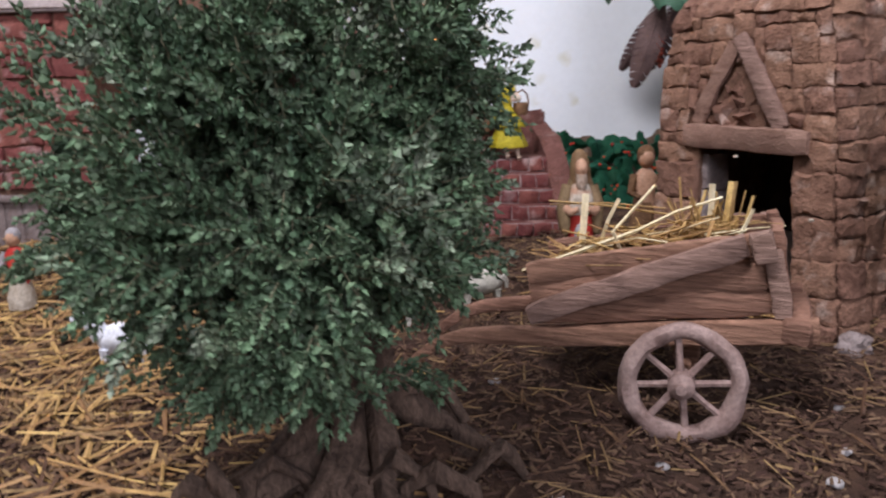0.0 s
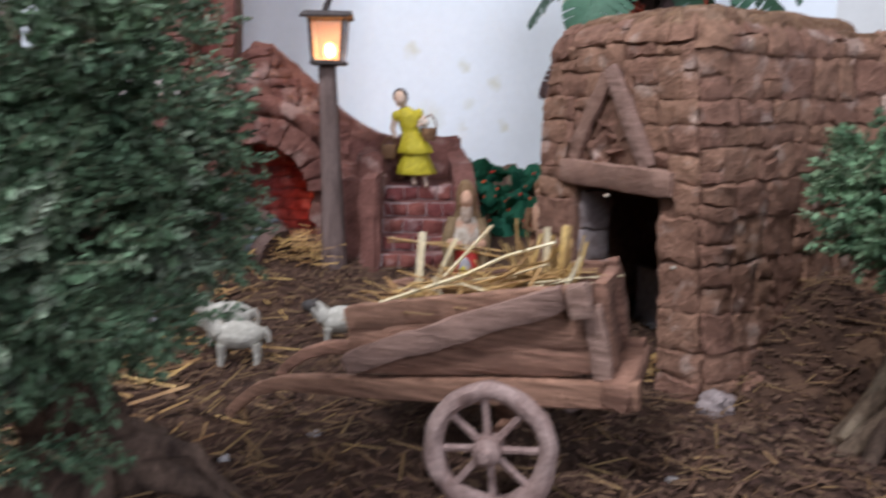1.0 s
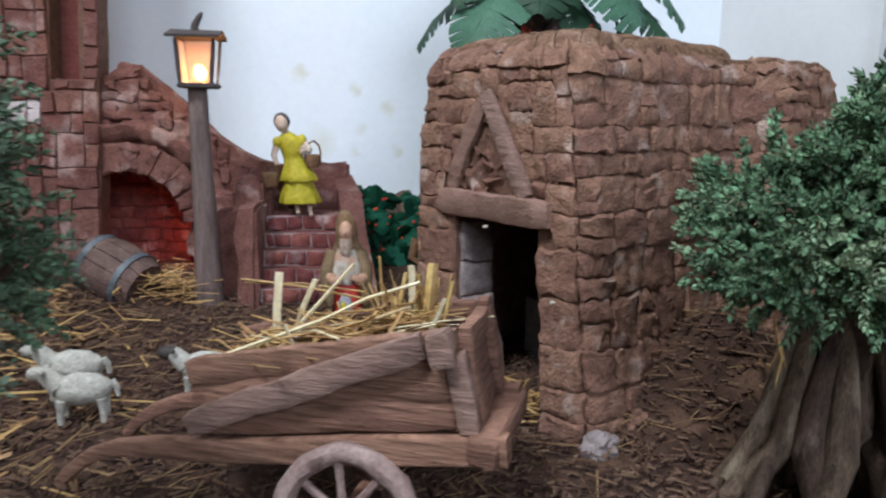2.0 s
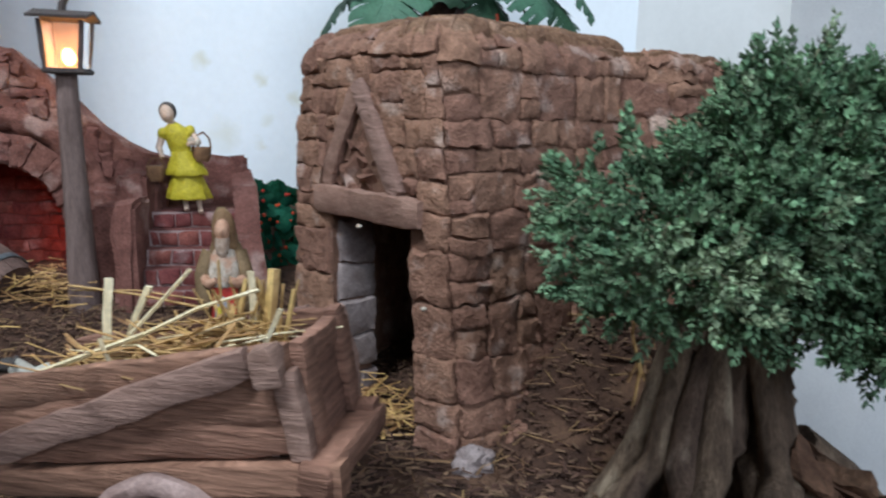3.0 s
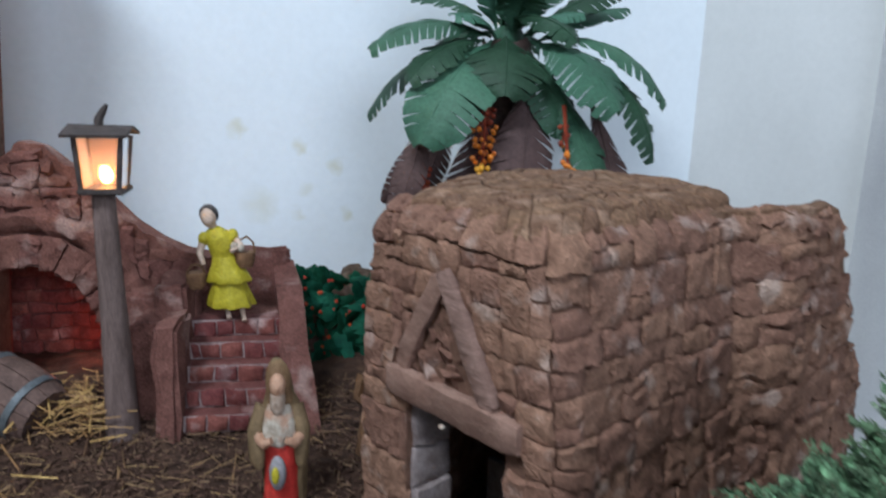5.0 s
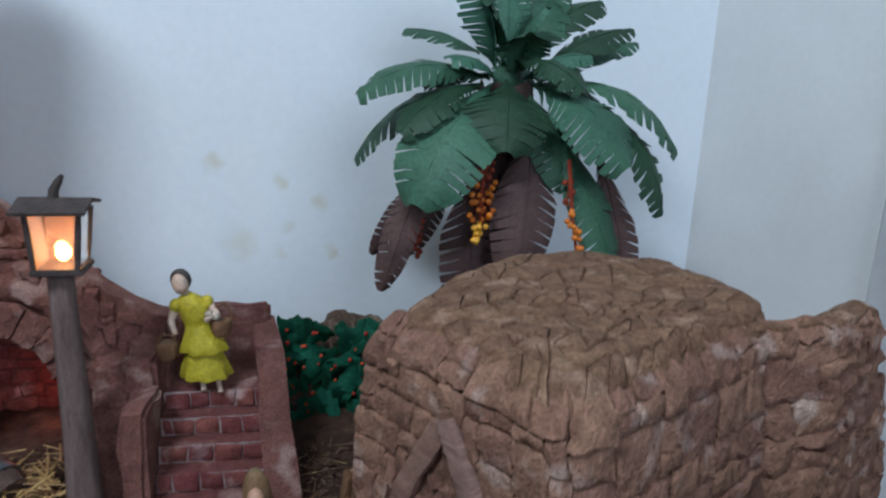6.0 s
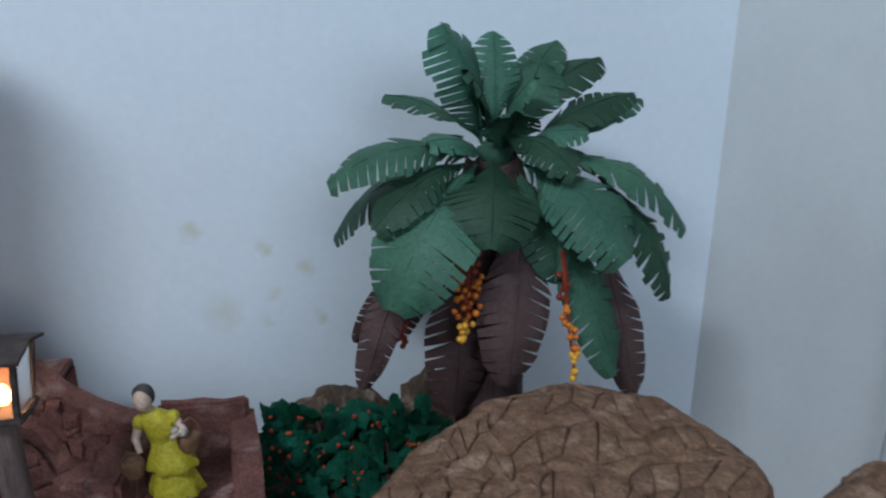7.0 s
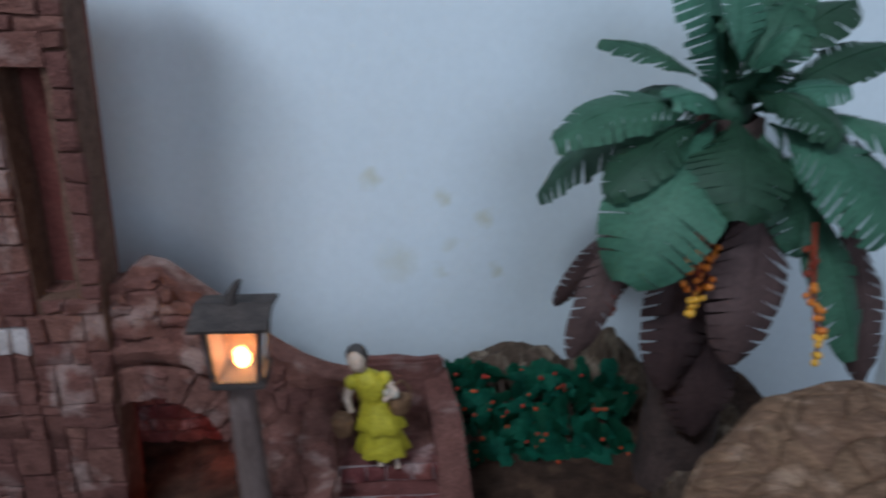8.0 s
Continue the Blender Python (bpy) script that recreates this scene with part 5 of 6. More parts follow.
def build_palm():
    palm = thing("palm_tree", (0.385, 1.03, 0.03), "paper palm with slit green leaves and orange dates", "palm tree")
    bm = bmesh.new()
    rows = []
    for j in range(15):
        t = j / 14
        r = 0.038 - 0.010 * t + 0.0035 * (j % 2)
        c = V((0.382 + 0.004 * t, 1.03, 0.0 + 0.40 * t))
        rows.append([bm.verts.new(c + V((math.cos(w) * r, math.sin(w) * r, 0.004 * math.sin(w * 5))) + wob(c + V((math.cos(w), math.sin(w), 0)) * r, 50, 0.006)) for w in [2 * math.pi * i / 18 for i in range(18)]])
    for a, b in zip(rows, rows[1:]):
        for i in range(18):
            bm.faces.new((a[i], a[(i + 1) % 18], b[(i + 1) % 18], b[i]))
    part("trunk", bm, M_TRUNK, palm, "wrapped dark brown paper trunk")
    bm = bmesh.new()
    ball(bm, (0.388, 1.034, 0.405), 0.018, 1.0, 1.0, 1.1, 0, 14, 10)
    for v in bm.verts:
        v.co += wob(v.co, 60, 0.010)
    part("heart", bm, M_PALM, palm, "tight green heart of the crown")
    green = [((0.372, 1.03, 0.415), (0.332, 1.02, 0.524), 0.047, 0.10), ((0.386, 1.035, 0.425), (0.388, 1.06, 0.517), 0.025, 0.06), ((0.405, 1.035, 0.42), (0.437, 1.06, 0.491), 0.033, 0.06),
             ((0.415, 1.03, 0.41), (0.517, 1.02, 0.462), 0.027, 0.10), ((0.42, 1.04, 0.40), (0.552, 1.08, 0.450), 0.022, 0.08), ((0.36, 1.05, 0.43), (0.288, 1.11, 0.453), 0.019, 0.08),
             ((0.365, 1.02, 0.405), (0.226, 1.0, 0.387), 0.033, 0.16), ((0.36, 1.035, 0.395), (0.232, 1.08, 0.312), 0.034, 0.16), ((0.355, 1.01, 0.400), (0.264, 0.96, 0.354), 0.026, 0.14),
             ((0.362, 1.005, 0.400), (0.275, 0.93, 0.291), 0.048, 0.14), ((0.376, 1.0, 0.405), (0.360, 0.93, 0.342), 0.042, 0.14), ((0.405, 1.0, 0.400), (0.480, 0.92, 0.330), 0.047, 0.16),
             ((0.388, 1.01, 0.425), (0.440, 0.95, 0.400), 0.027, 0.14), ((0.425, 1.01, 0.405), (0.562, 0.98, 0.336), 0.030, 0.18), ((0.48, 1.0, 0.385), (0.547, 0.97, 0.272), 0.030, 0.12),
             ((0.42, 0.99, 0.375), (0.481, 0.93, 0.214), 0.029, 0.06), ((0.39, 1.06, 0.41), (0.44, 1.14, 0.40), 0.031, 0.14), ((0.36, 1.06, 0.41), (0.33, 1.14, 0.39), 0.031, 0.14), ((0.42, 1.05, 0.40), (0.53, 1.09, 0.36), 0.029, 0.16),
             ((0.380, 1.03, 0.41), (0.352, 1.00, 0.485), 0.026, 0.10), ((0.392, 1.03, 0.41), (0.412, 1.00, 0.478), 0.026, 0.10), ((0.39, 1.02, 0.41), (0.39, 0.975, 0.452), 0.028, 0.12), ((0.40, 1.02, 0.405), (0.46, 0.985, 0.432), 0.026, 0.14), ((0.37, 1.02, 0.405), (0.315, 0.985, 0.425), 0.026, 0.14),
             ((0.405, 1.045, 0.43), (0.500, 1.07, 0.492), 0.028, 0.10), ((0.398, 1.05, 0.43), (0.458, 1.08, 0.508), 0.026, 0.08),
             ((0.375, 1.01, 0.395), (0.318, 0.965, 0.325), 0.030, 0.12), ((0.40, 1.01, 0.395), (0.435, 0.955, 0.300), 0.030, 0.10)]
    for k, (a, b, h, dr) in enumerate(green):
        part("leaf", palm_leaf(a, b, h, dr, 100 + k, 15 if h > 0.03 else 12), M_PALM, palm)
    brown = [((0.402, 0.985, 0.375), (0.381, 0.940, 0.206), 0.034, 0.05), ((0.352, 0.992, 0.345), (0.336, 0.965, 0.166), 0.032, 0.04), ((0.300, 1.0, 0.340), (0.252, 0.98, 0.192), 0.018, 0.06),
             ((0.470, 0.985, 0.350), (0.516, 0.96, 0.172), 0.022, 0.06), ((0.33, 1.02, 0.33), (0.285, 1.03, 0.215), 0.018, 0.05), ((0.41, 1.06, 0.35), (0.42, 1.09, 0.20), 0.030, 0.05), ((0.31, 1.03, 0.32), (0.248, 1.04, 0.215), 0.013, 0.05), ((0.38, 0.99, 0.24), (0.372, 0.972, 0.11), 0.034, 0.03)]
    for k, (a, b, h, dr) in enumerate(brown):
        part("dead_leaf", palm_leaf(a, b, h, dr, 300 + k, 14, facing=(0, -1, 0.3)), M_PALMBROWN, palm, "withered brown paper leaf")
    rnd = random.Random(5)
    for a, b, n, wide, nm in (((0.351, 0.968, 0.330), (0.342, 0.948, 0.250), 44, 0.010, "front"), ((0.428, 0.945, 0.315), (0.434, 0.910, 0.228), 26, 0.0055, "side"), ((0.292, 1.02, 0.262), (0.295, 1.015, 0.222), 14, 0.007, "rear")):
        a, b = V(a), V(b)
        bm = bmesh.new()
        tube(bm, [a + V((0, 0, 0.02)), a.lerp(b, 0.5), b], [0.0022, 0.0014, 0.0008], 5)
        spots = []
        for k in range(n):
            t = (k + 0.5) / n
            w = wide * (0.45 + 0.9 * math.sin(math.pi * min(1, t + 0.12)))
            p = a.lerp(b, t) + V((rnd.uniform(-w, w), rnd.uniform(-w, w * 0.4), rnd.uniform(-0.003, 0.003)))
            tube(bm, [a.lerp(b, max(0, t - 0.12)), p], 0.0005, 4)
            spots.append((p, rnd.uniform(0.0026, 0.0034), (M_DATERED if t < 0.22 or nm == "rear" else (M_DATE if t < 0.72 else M_DATEYEL))))
        stalk_ob = part("date_stalk", bm, M_DATERED, palm, "thin red stalk hung with orange dates")
        for p, r, m in spots:
            bm = bmesh.new()
            ball(bm, p, r, u=8, v=6)
            part("date", bm, m, stalk_ob)


build_palm()


# ---- holly bush ----
def build_bush():
    bush = thing("berry_bush", (0.24, 1.06, 0.02), "dark green felt bush dotted with red berries", "bush")
    rnd = random.Random(77)
    bm, berries = bmesh.new(), []
    for k in range(170):
        x = rnd.uniform(0.152, 0.345)
        top = 0.121 - 0.05 * (x - 0.152) + 0.012 * noise.noise(V((x * 40, 0, 0)))
        z = rnd.uniform(0.022, top)
        y = 1.045 + 0.05 * (z / 0.15) + 0.10 * (x - 0.152) * 0.5 + rnd.uniform(-0.010, 0.012)
        p = V((x, y, z))
        nrm = V((rnd.gauss(0, 0.5), -1, rnd.gauss(0.3, 0.5))).normalized()
        a = nrm.cross(V((rnd.gauss(0, 1), rnd.gauss(0, 0.3), rnd.gauss(0, 1)))).normalized()
        b = nrm.cross(a)
        r = rnd.uniform(0.009, 0.015)
        c = bm.verts.new(p + nrm * 0.002)
        rim = []
        for j in range(12):
            w = 2 * math.pi * j / 12
            rr = r * (1 + 0.16 * math.cos(w * 3)) * (1.25 if abs(math.cos(w)) > 0.8 else 0.95)
            rim.append(bm.verts.new(p + a * math.cos(w) * rr + b * math.sin(w) * rr * 0.8 - nrm * 0.003 * abs(math.sin(w))))
        for j in range(12):
            bm.faces.new((c, rim[j], rim[(j + 1) % 12]))
        if rnd.random() < 0.5:
            berries.append((p + nrm * 0.005 + a * rnd.uniform(-r, r), rnd.uniform(0.0018, 0.0027)))
    bmesh.ops.solidify(bm, geom=bm.faces[:], thickness=0.0009)
    part("foliage", bm, M_BUSH, bush)["kind"] = "stuff"
    for c, r in berries:
        bb = bmesh.new()
        ball(bb, c, r, u=7, v=5)
        part("berry", bb, M_BERRY, bush)
    bm = bmesh.new()
    for x, h in ((0.18, 0.11), (0.21, 0.11), (0.245, 0.10), (0.28, 0.10), (0.315, 0.09)):
        tube(bm, [(x, 1.065, 0.0), (x + 0.004, 1.075, h * 0.6), (x - 0.003, 1.09, h)], [0.004, 0.003, 0.0015], 6)
    part("stems", bm, M_ROOT, bush)


build_bush()


def rock(name, at, sx, sy, sz, seed, material, label):
    bm = bmesh.new()
    bmesh.ops.create_icosphere(bm, subdivisions=4, radius=1.0)
    for v in bm.verts:
        d = v.co.copy()
        k = 1 + 0.35 * noise.noise(d * 1.4 + V((seed, 0, 0))) + 0.22 * noise.noise(d * 4 + V((0, seed, 0))) + 0.10 * noise.noise(d * 9 + V((0, seed, 3)))
        v.co = V((at[0] + d.x * sx * k, at[1] + d.y * sy * k, at[2] + d.z * sz * k))
    return lone(name, bm, material, label, "rock", "rocks of the display")


for k, (at, sx, sy, sz) in enumerate((((0.235, 1.15, 0.033), 0.075, 0.045, 0.075), ((0.335, 1.15, 0.026), 0.06, 0.045, 0.080), ((0.445, 1.09, 0.01), 0.045, 0.04, 0.045), ((0.41, 1.0, 0.02), 0.05, 0.03, 0.04))):
    rock("rock", at, sx, sy, sz, k * 3.3, M_BARK, "brown bark rock behind the bush")
rock("bark_mound", (-0.052, 0.325, 0.002), 0.040, 0.028, 0.028, 2.2, M_ROOT, "gnarled dark bark mound under the tree")
rock("bark_mound", (-0.005, 0.372, 0.000), 0.030, 0.022, 0.016, 5.2, M_ROOT, "dark bark lump under the tree")
rock("rock", (0.310, 0.522, 0.004), 0.013, 0.010, 0.012, 4.4, M_GREYSTONE, "grey foundation stone at the hut's corner")
rock("rock", (0.355, 0.545, 0.006), 0.022, 0.014, 0.014, 6.1, M_STONE, "reddish clay lump beside the hut")
rock("rock", (0.375, 0.530, 0.004), 0.014, 0.010, 0.013, 7.7, M_RED, "reddish clay lump beside the hut")


# ---- painted figures: plain shapes ----
def draped(bm, at, rows, n=22, mi=0, flute=0.0, k=7, sy=0.8, twist=60.0):
    """A folded garment through rows of (dx, dy, height, radius), with its folds deepest at the hem."""
    rings = []
    for i, (dx, dy, h, r) in enumerate(rows):
        deep = flute * (1 - i / max(1, len(rows) - 1))
        rings.append([bm.verts.new((at[0] + dx + math.cos(w) * r * (1 + deep * math.sin(w * k + h * twist)), at[1] + dy + math.sin(w) * r * sy * (1 + deep * math.sin(w * k + h * twist)), at[2] + h)) for w in [2 * math.pi * j / n for j in range(n)]])
    for a, b in zip(rings, rings[1:]):
        for j in range(n):
            bm.faces.new((a[j], a[(j + 1) % n], b[(j + 1) % n], b[j])).material_index = mi
    bm.faces.new(rings[0][::-1]).material_index = mi
    bm.faces.new(rings[-1]).material_index = mi


def woman_figure():
    bm = bmesh.new()
    x, y, z = 0.094, 0.955, 0.108
    at = (x, y, z)
    # flared skirt, tunic over it, bodice, all leaning to one side
    draped(bm, at, [(-0.009, 0, 0.0150, 0.0225), (-0.009, 0, 0.0165, 0.0232), (-0.010, 0, 0.026, 0.0205), (-0.0105, 0, 0.037, 0.0170), (-0.011, 0, 0.046, 0.0150)], 26, 0, 0.13, 8)
    draped(bm, at, [(-0.0105, -0.001, 0.0410, 0.0205), (-0.0105, -0.001, 0.0425, 0.0215), (-0.0115, -0.001, 0.050, 0.0190), (-0.0140, 0, 0.061, 0.0135), (-0.0160, 0, 0.067, 0.0112)], 26, 0, 0.12, 7, twist=-90)
    draped(bm, at, [(-0.0160, 0, 0.066, 0.0112), (-0.0175, -0.001, 0.076, 0.0128), (-0.0190, -0.001, 0.086, 0.0140), (-0.0205, 0, 0.092, 0.0120), (-0.0220, 0, 0.096, 0.0065), (-0.0230, 0, 0.098, 0.0040)], 20, 0, 0.03, 5, 0.72)
    for sx, h in ((-0.034, 0.0855), (-0.006, 0.0885)):
        ball(bm, (x + sx, y - 0.001, z + h), 0.0066, 0.9, 0.9, 1.05, 0)
    tube(bm, [(x - 0.035, y - 0.001, z + 0.082), (x - 0.0385, y - 0.003, z + 0.071), (x - 0.0345, y - 0.008, z + 0.060)], [0.0042, 0.0034, 0.0024], 8, 1)
    tube(bm, [(x - 0.004, y - 0.001, z + 0.086), (x + 0.003, y - 0.006, z + 0.078), (x - 0.007, y - 0.014, z + 0.075)], [0.0042, 0.0036, 0.0024], 8, 1)
    tube(bm, [(x - 0.0225, y, z + 0.093), (x - 0.0265, y - 0.001, z + 0.102)], [0.0040, 0.0036], 8, 1)
    turn = pose(0, 0, 0, 0, -16, 0)
    ball(bm, (x - 0.0288, y - 0.0030, z + 0.1070), 0.0084, 0.9, 0.95, 1.2, 1, 12, 9, turn)
    ball(bm, (x - 0.0288, y + 0.0024, z + 0.1095), 0.0096, 0.98, 0.95, 1.1, 2, 12, 9, turn)
    for sx, h in ((-0.014, 0.003), (0.001, 0.0)):
        tube(bm, [(x + sx, y - 0.003, z + 0.020), (x + sx + 0.001, y - 0.003, z + 0.006 + h), (x + sx + 0.003, y - 0.009, z + h)], [0.0036, 0.0026, 0.0028], 8, 1)
    # round basket on the arm with its handle, and another at the hip
    draped(bm, (x + 0.006, y - 0.004, z), [(0, 0, 0.056, 0.0070), (0, 0, 0.062, 0.0098), (0, 0, 0.070, 0.0105), (0, 0, 0.072, 0.0090)], 16, 3, 0.0)
    tube(bm, [(x - 0.003, y - 0.005, z + 0.071), (x + 0.001, y - 0.005, z + 0.084), (x + 0.008, y - 0.004, z + 0.088), (x + 0.014, y - 0.004, z + 0.082), (x + 0.016, y - 0.004, z + 0.071)], 0.0012, 6, 3)
    for dx, dy, h in ((-0.004, -0.009, 0.079), (0.002, -0.008, 0.0765), (-0.001, -0.004, 0.0785)):
        ball(bm, (x + dx, y + dy, z + h), 0.0040, mi=4)
    draped(bm, (x - 0.043, y - 0.003, z), [(0, 0, 0.034, 0.0070), (0, 0, 0.041, 0.0098), (0, 0, 0.049, 0.0102), (0, 0, 0.051, 0.0088)], 16, 3, 0.0)
    tube(bm, [(x - 0.052, y - 0.003, z + 0.050), (x - 0.046, y - 0.005, z + 0.059), (x - 0.037, y - 0.007, z + 0.059), (x - 0.034, y - 0.004, z + 0.050)], 0.0012, 6, 3)
    return lone("woman_figurine", bm, [M_YELLOW, M_FACE, M_HAIR, M_BASKET, M_CREAM], "painted figurine in yellow dress carrying two baskets", "figurine", "figurines")


def elder_figure():
    bm = bmesh.new()
    x, y, z = 0.140, 0.750, 0.004
    at = (x, y, z)
    draped(bm, at, [(0, 0, 0.0, 0.0185), (0, 0, 0.003, 0.0190), (0.001, 0, 0.030, 0.0170), (0.001, -0.001, 0.055, 0.0160), (0.0, -0.001, 0.076, 0.0150), (0, 0, 0.090, 0.0120)], 30, 0, 0.12, 7)
    draped(bm, at, [(-0.001, -0.003, 0.068, 0.0150), (-0.001, -0.003, 0.071, 0.0168), (0, -0.003, 0.082, 0.0165), (0, -0.002, 0.094, 0.0140), (0, 0, 0.103, 0.0080)], 24, 1, 0.14, 6, 0.85)
    # mantle that hangs from the hood down the back and over the arms
    draped(bm, at, [(0.004, 0.008, 0.004, 0.0205), (0.004, 0.008, 0.035, 0.0215), (0.003, 0.008, 0.070, 0.0225), (0.002, 0.008, 0.090, 0.0205), (0.001, 0.006, 0.104, 0.0150)], 30, 2, 0.10, 9, 0.7)
    draped(bm, at, [(0.001, 0.004, 0.100, 0.0140), (0.0, 0.003, 0.112, 0.0132), (-0.001, 0.003, 0.122, 0.0122), (-0.0015, 0.003, 0.130, 0.0090), (-0.002, 0.004, 0.135, 0.0035)], 22, 7, 0.05, 5, 0.85)
    for sx in (-1, 1):
        tube(bm, [(x + sx * 0.016, y + 0.002, z + 0.096), (x + sx * 0.0225, y - 0.003, z + 0.078), (x + sx * 0.0215, y - 0.008, z + 0.058), (x + sx * 0.019, y - 0.007, z + 0.048)], [0.0075, 0.0082, 0.0075, 0.0050], 10, 2, 0.002)
        tube(bm, [(x + sx * 0.020, y - 0.008, z + 0.074), (x + sx * 0.014, y - 0.018, z + 0.072), (x + sx * 0.007, y - 0.021, z + 0.076)], [0.0055, 0.0045, 0.0030], 8, 3)
    ball(bm, (x - 0.001, y - 0.0075, z + 0.1165), 0.0086, 0.92, 0.9, 1.15, 3, 14, 10)
    ball(bm, (x - 0.001, y - 0.0155, z + 0.1160), 0.0022, 0.8, 1, 1.4, 3, 8, 6)
    draped(bm, (x - 0.001, y - 0.0105, z), [(0, -0.001, 0.0930, 0.0030), (0, -0.001, 0.098, 0.0062), (0, 0, 0.105, 0.0076), (0, 0.001, 0.1105, 0.0070)], 14, 6, 0.12, 5)
    ball(bm, (x - 0.002, y - 0.0160, z + 0.046), 0.0100, 0.85, 0.5, 1.5, 8, 12, 9)
    ball(bm, (x - 0.004, y - 0.0205, z + 0.046), 0.0050, 0.8, 0.5, 1.5, 5, 10, 7)
    for v in bm.verts:
        v.co = V((x + (v.co.x - x) * 0.80, y + (v.co.y - y) * 0.9, v.co.z))
    return lone("elder_figurine", bm, [M_REDCLOTH, M_CREAM, M_OLIVE, M_SKIN, M_CREAM, M_YELLOW, M_BEARD, M_HOOD, M_GREYPAINT], "painted bearded figurine in red tunic and olive hood", "figurine", "figurines")


def plain_figure(name, at, h, mats, label):
    bm = bmesh.new()
    x, y, z = at
    k = h / 0.12
    lathe(bm, at, [(0.017 * k, 0.016 * k), (0.0165 * k, 0.03 * k), (0.011 * k, 0.056 * k), (0.010 * k, 0.060 * k)], 16, 0, 0.08, 6)
    lathe(bm, at, [(0.013 * k, 0.040 * k), (0.0125 * k, 0.058 * k), (0.0105 * k, 0.068 * k), (0.013 * k, 0.086 * k), (0.006 * k, 0.095 * k)], 16, 1, 0.05, 5, sy=0.8)
    for s in (-1, 1):
        tube(bm, [(x + s * 0.012 * k, y, z + 0.088 * k), (x + s * 0.017 * k, y - 0.006 * k, z + 0.07 * k), (x + s * 0.009 * k, y - 0.013 * k, z + 0.066 * k)], [0.005 * k, 0.004 * k, 0.003 * k], 7, 2)
        tube(bm, [(x + s * 0.006 * k, y, z + 0.02 * k), (x + s * 0.006 * k, y, z), (x + s * 0.006 * k, y - 0.008 * k, z)], [0.004 * k, 0.0034 * k, 0.0034 * k], 7, 3)
    ball(bm, (x, y, z + 0.106 * k), 0.0095 * k, 0.9, 1, 1.15, 4)
    ball(bm, (x, y + 0.002 * k, z + 0.109 * k), 0.0102 * k, 0.95, 0.95, 1.1, 2)
    return lone(name, bm, mats, label, "figurine", "figurines")


woman_figure()
elder_figure()
plain_figure("girl_figurine", (-0.402, 0.655, 0.002), 0.088, [M_CREAM, M_REDCLOTH, M_GREYPAINT, M_YELLOW, M_SKIN], "painted figurine with red apron and pale skirt")
plain_figure("shepherd_figurine", (0.222, 0.80, 0.012), 0.125, [M_BASKET, M_SKIN, M_BASKET, M_SKIN, M_SKIN], "brown painted figurine standing near the bush")


def sheep(name, at, yaw, size, mats, label, head_up=0.0):
    """A small painted sheep as one plain body."""
    bm = bmesh.new()
    k = size
    ball(bm, (0, 0, 0.024), 0.014, 1.5, 0.82, 0.85, 0, 14, 10)
    for vert in bm.verts:
        vert.co += wob(vert.co, 220, 0.0016)
    for sx in (-1, 1):
        for sy in (-1, 1):
            tube(bm, [(sx * 0.0135, sy * 0.006, 0.018), (sx * 0.0145, sy * 0.006, 0.009), (sx * 0.0145, sy * 0.006, 0.0)], [0.0042, 0.0026, 0.0024], 7, 0)
    tube(bm, [(-0.016, 0, 0.027), (-0.023, 0, 0.035 + head_up), (-0.026, 0, 0.038 + head_up)], [0.0080, 0.0065, 0.0055], 9, 0)
    ball(bm, (-0.029, 0, 0.0375 + head_up), 0.0062, 1.3, 0.8, 0.9, 1)
    for s in (-1, 1):
        ball(bm, (-0.0245, s * 0.0062, 0.0400 + head_up), 0.0030, 0.7, 1.5, 0.6, 1, 6, 5)
    tube(bm, [(0.020, 0, 0.029), (0.0235, 0, 0.024), (0.024, 0, 0.017)], [0.003, 0.0025, 0.0016], 6, 0)
    m = Matrix.Translation(at) @ pose(0, 0, 0, 0, 0, yaw) @ Matrix.Scale(k, 4)
    bmesh.ops.transform(bm, matrix=m, verts=bm.verts[:])
    return lone(name, bm, mats, label, "sheep", "sheep on the peat")


sheep("sheep", (0.030, 0.645, 0.006), 8, 0.98, [M_WOOL, M_HAIR], "small cream sheep figurine with a dark face")
sheep("sheep", (-0.072, 0.655, 0.004), 4, 1.05, [M_WOOL, M_WOOL], "small cream-white woolly sheep figurine lying low")
sheep("sheep", (-0.052, 0.612, 0.002), 6, 1.0, [M_WOOL, M_WOOL], "small greyish cream woolly sheep figurine")
sheep("lamb", (-0.155, 0.665, 0.003), 75, 0.9, [M_WHITEWOOL, M_WHITEWOOL], "small bluish white lamb figurine on straw")
sheep("lamb", (-0.252, 0.525, 0.003), 10, 1.0, [M_WHITEWOOL, M_WHITEWOOL], "small bluish white lamb figurine on straw", 0.004)
sheep("lamb", (0.132, 0.705, 0.004), 200, 0.7, [M_WHITEWOOL, M_WHITEWOOL], "tiny white lamb figurine by the stair")


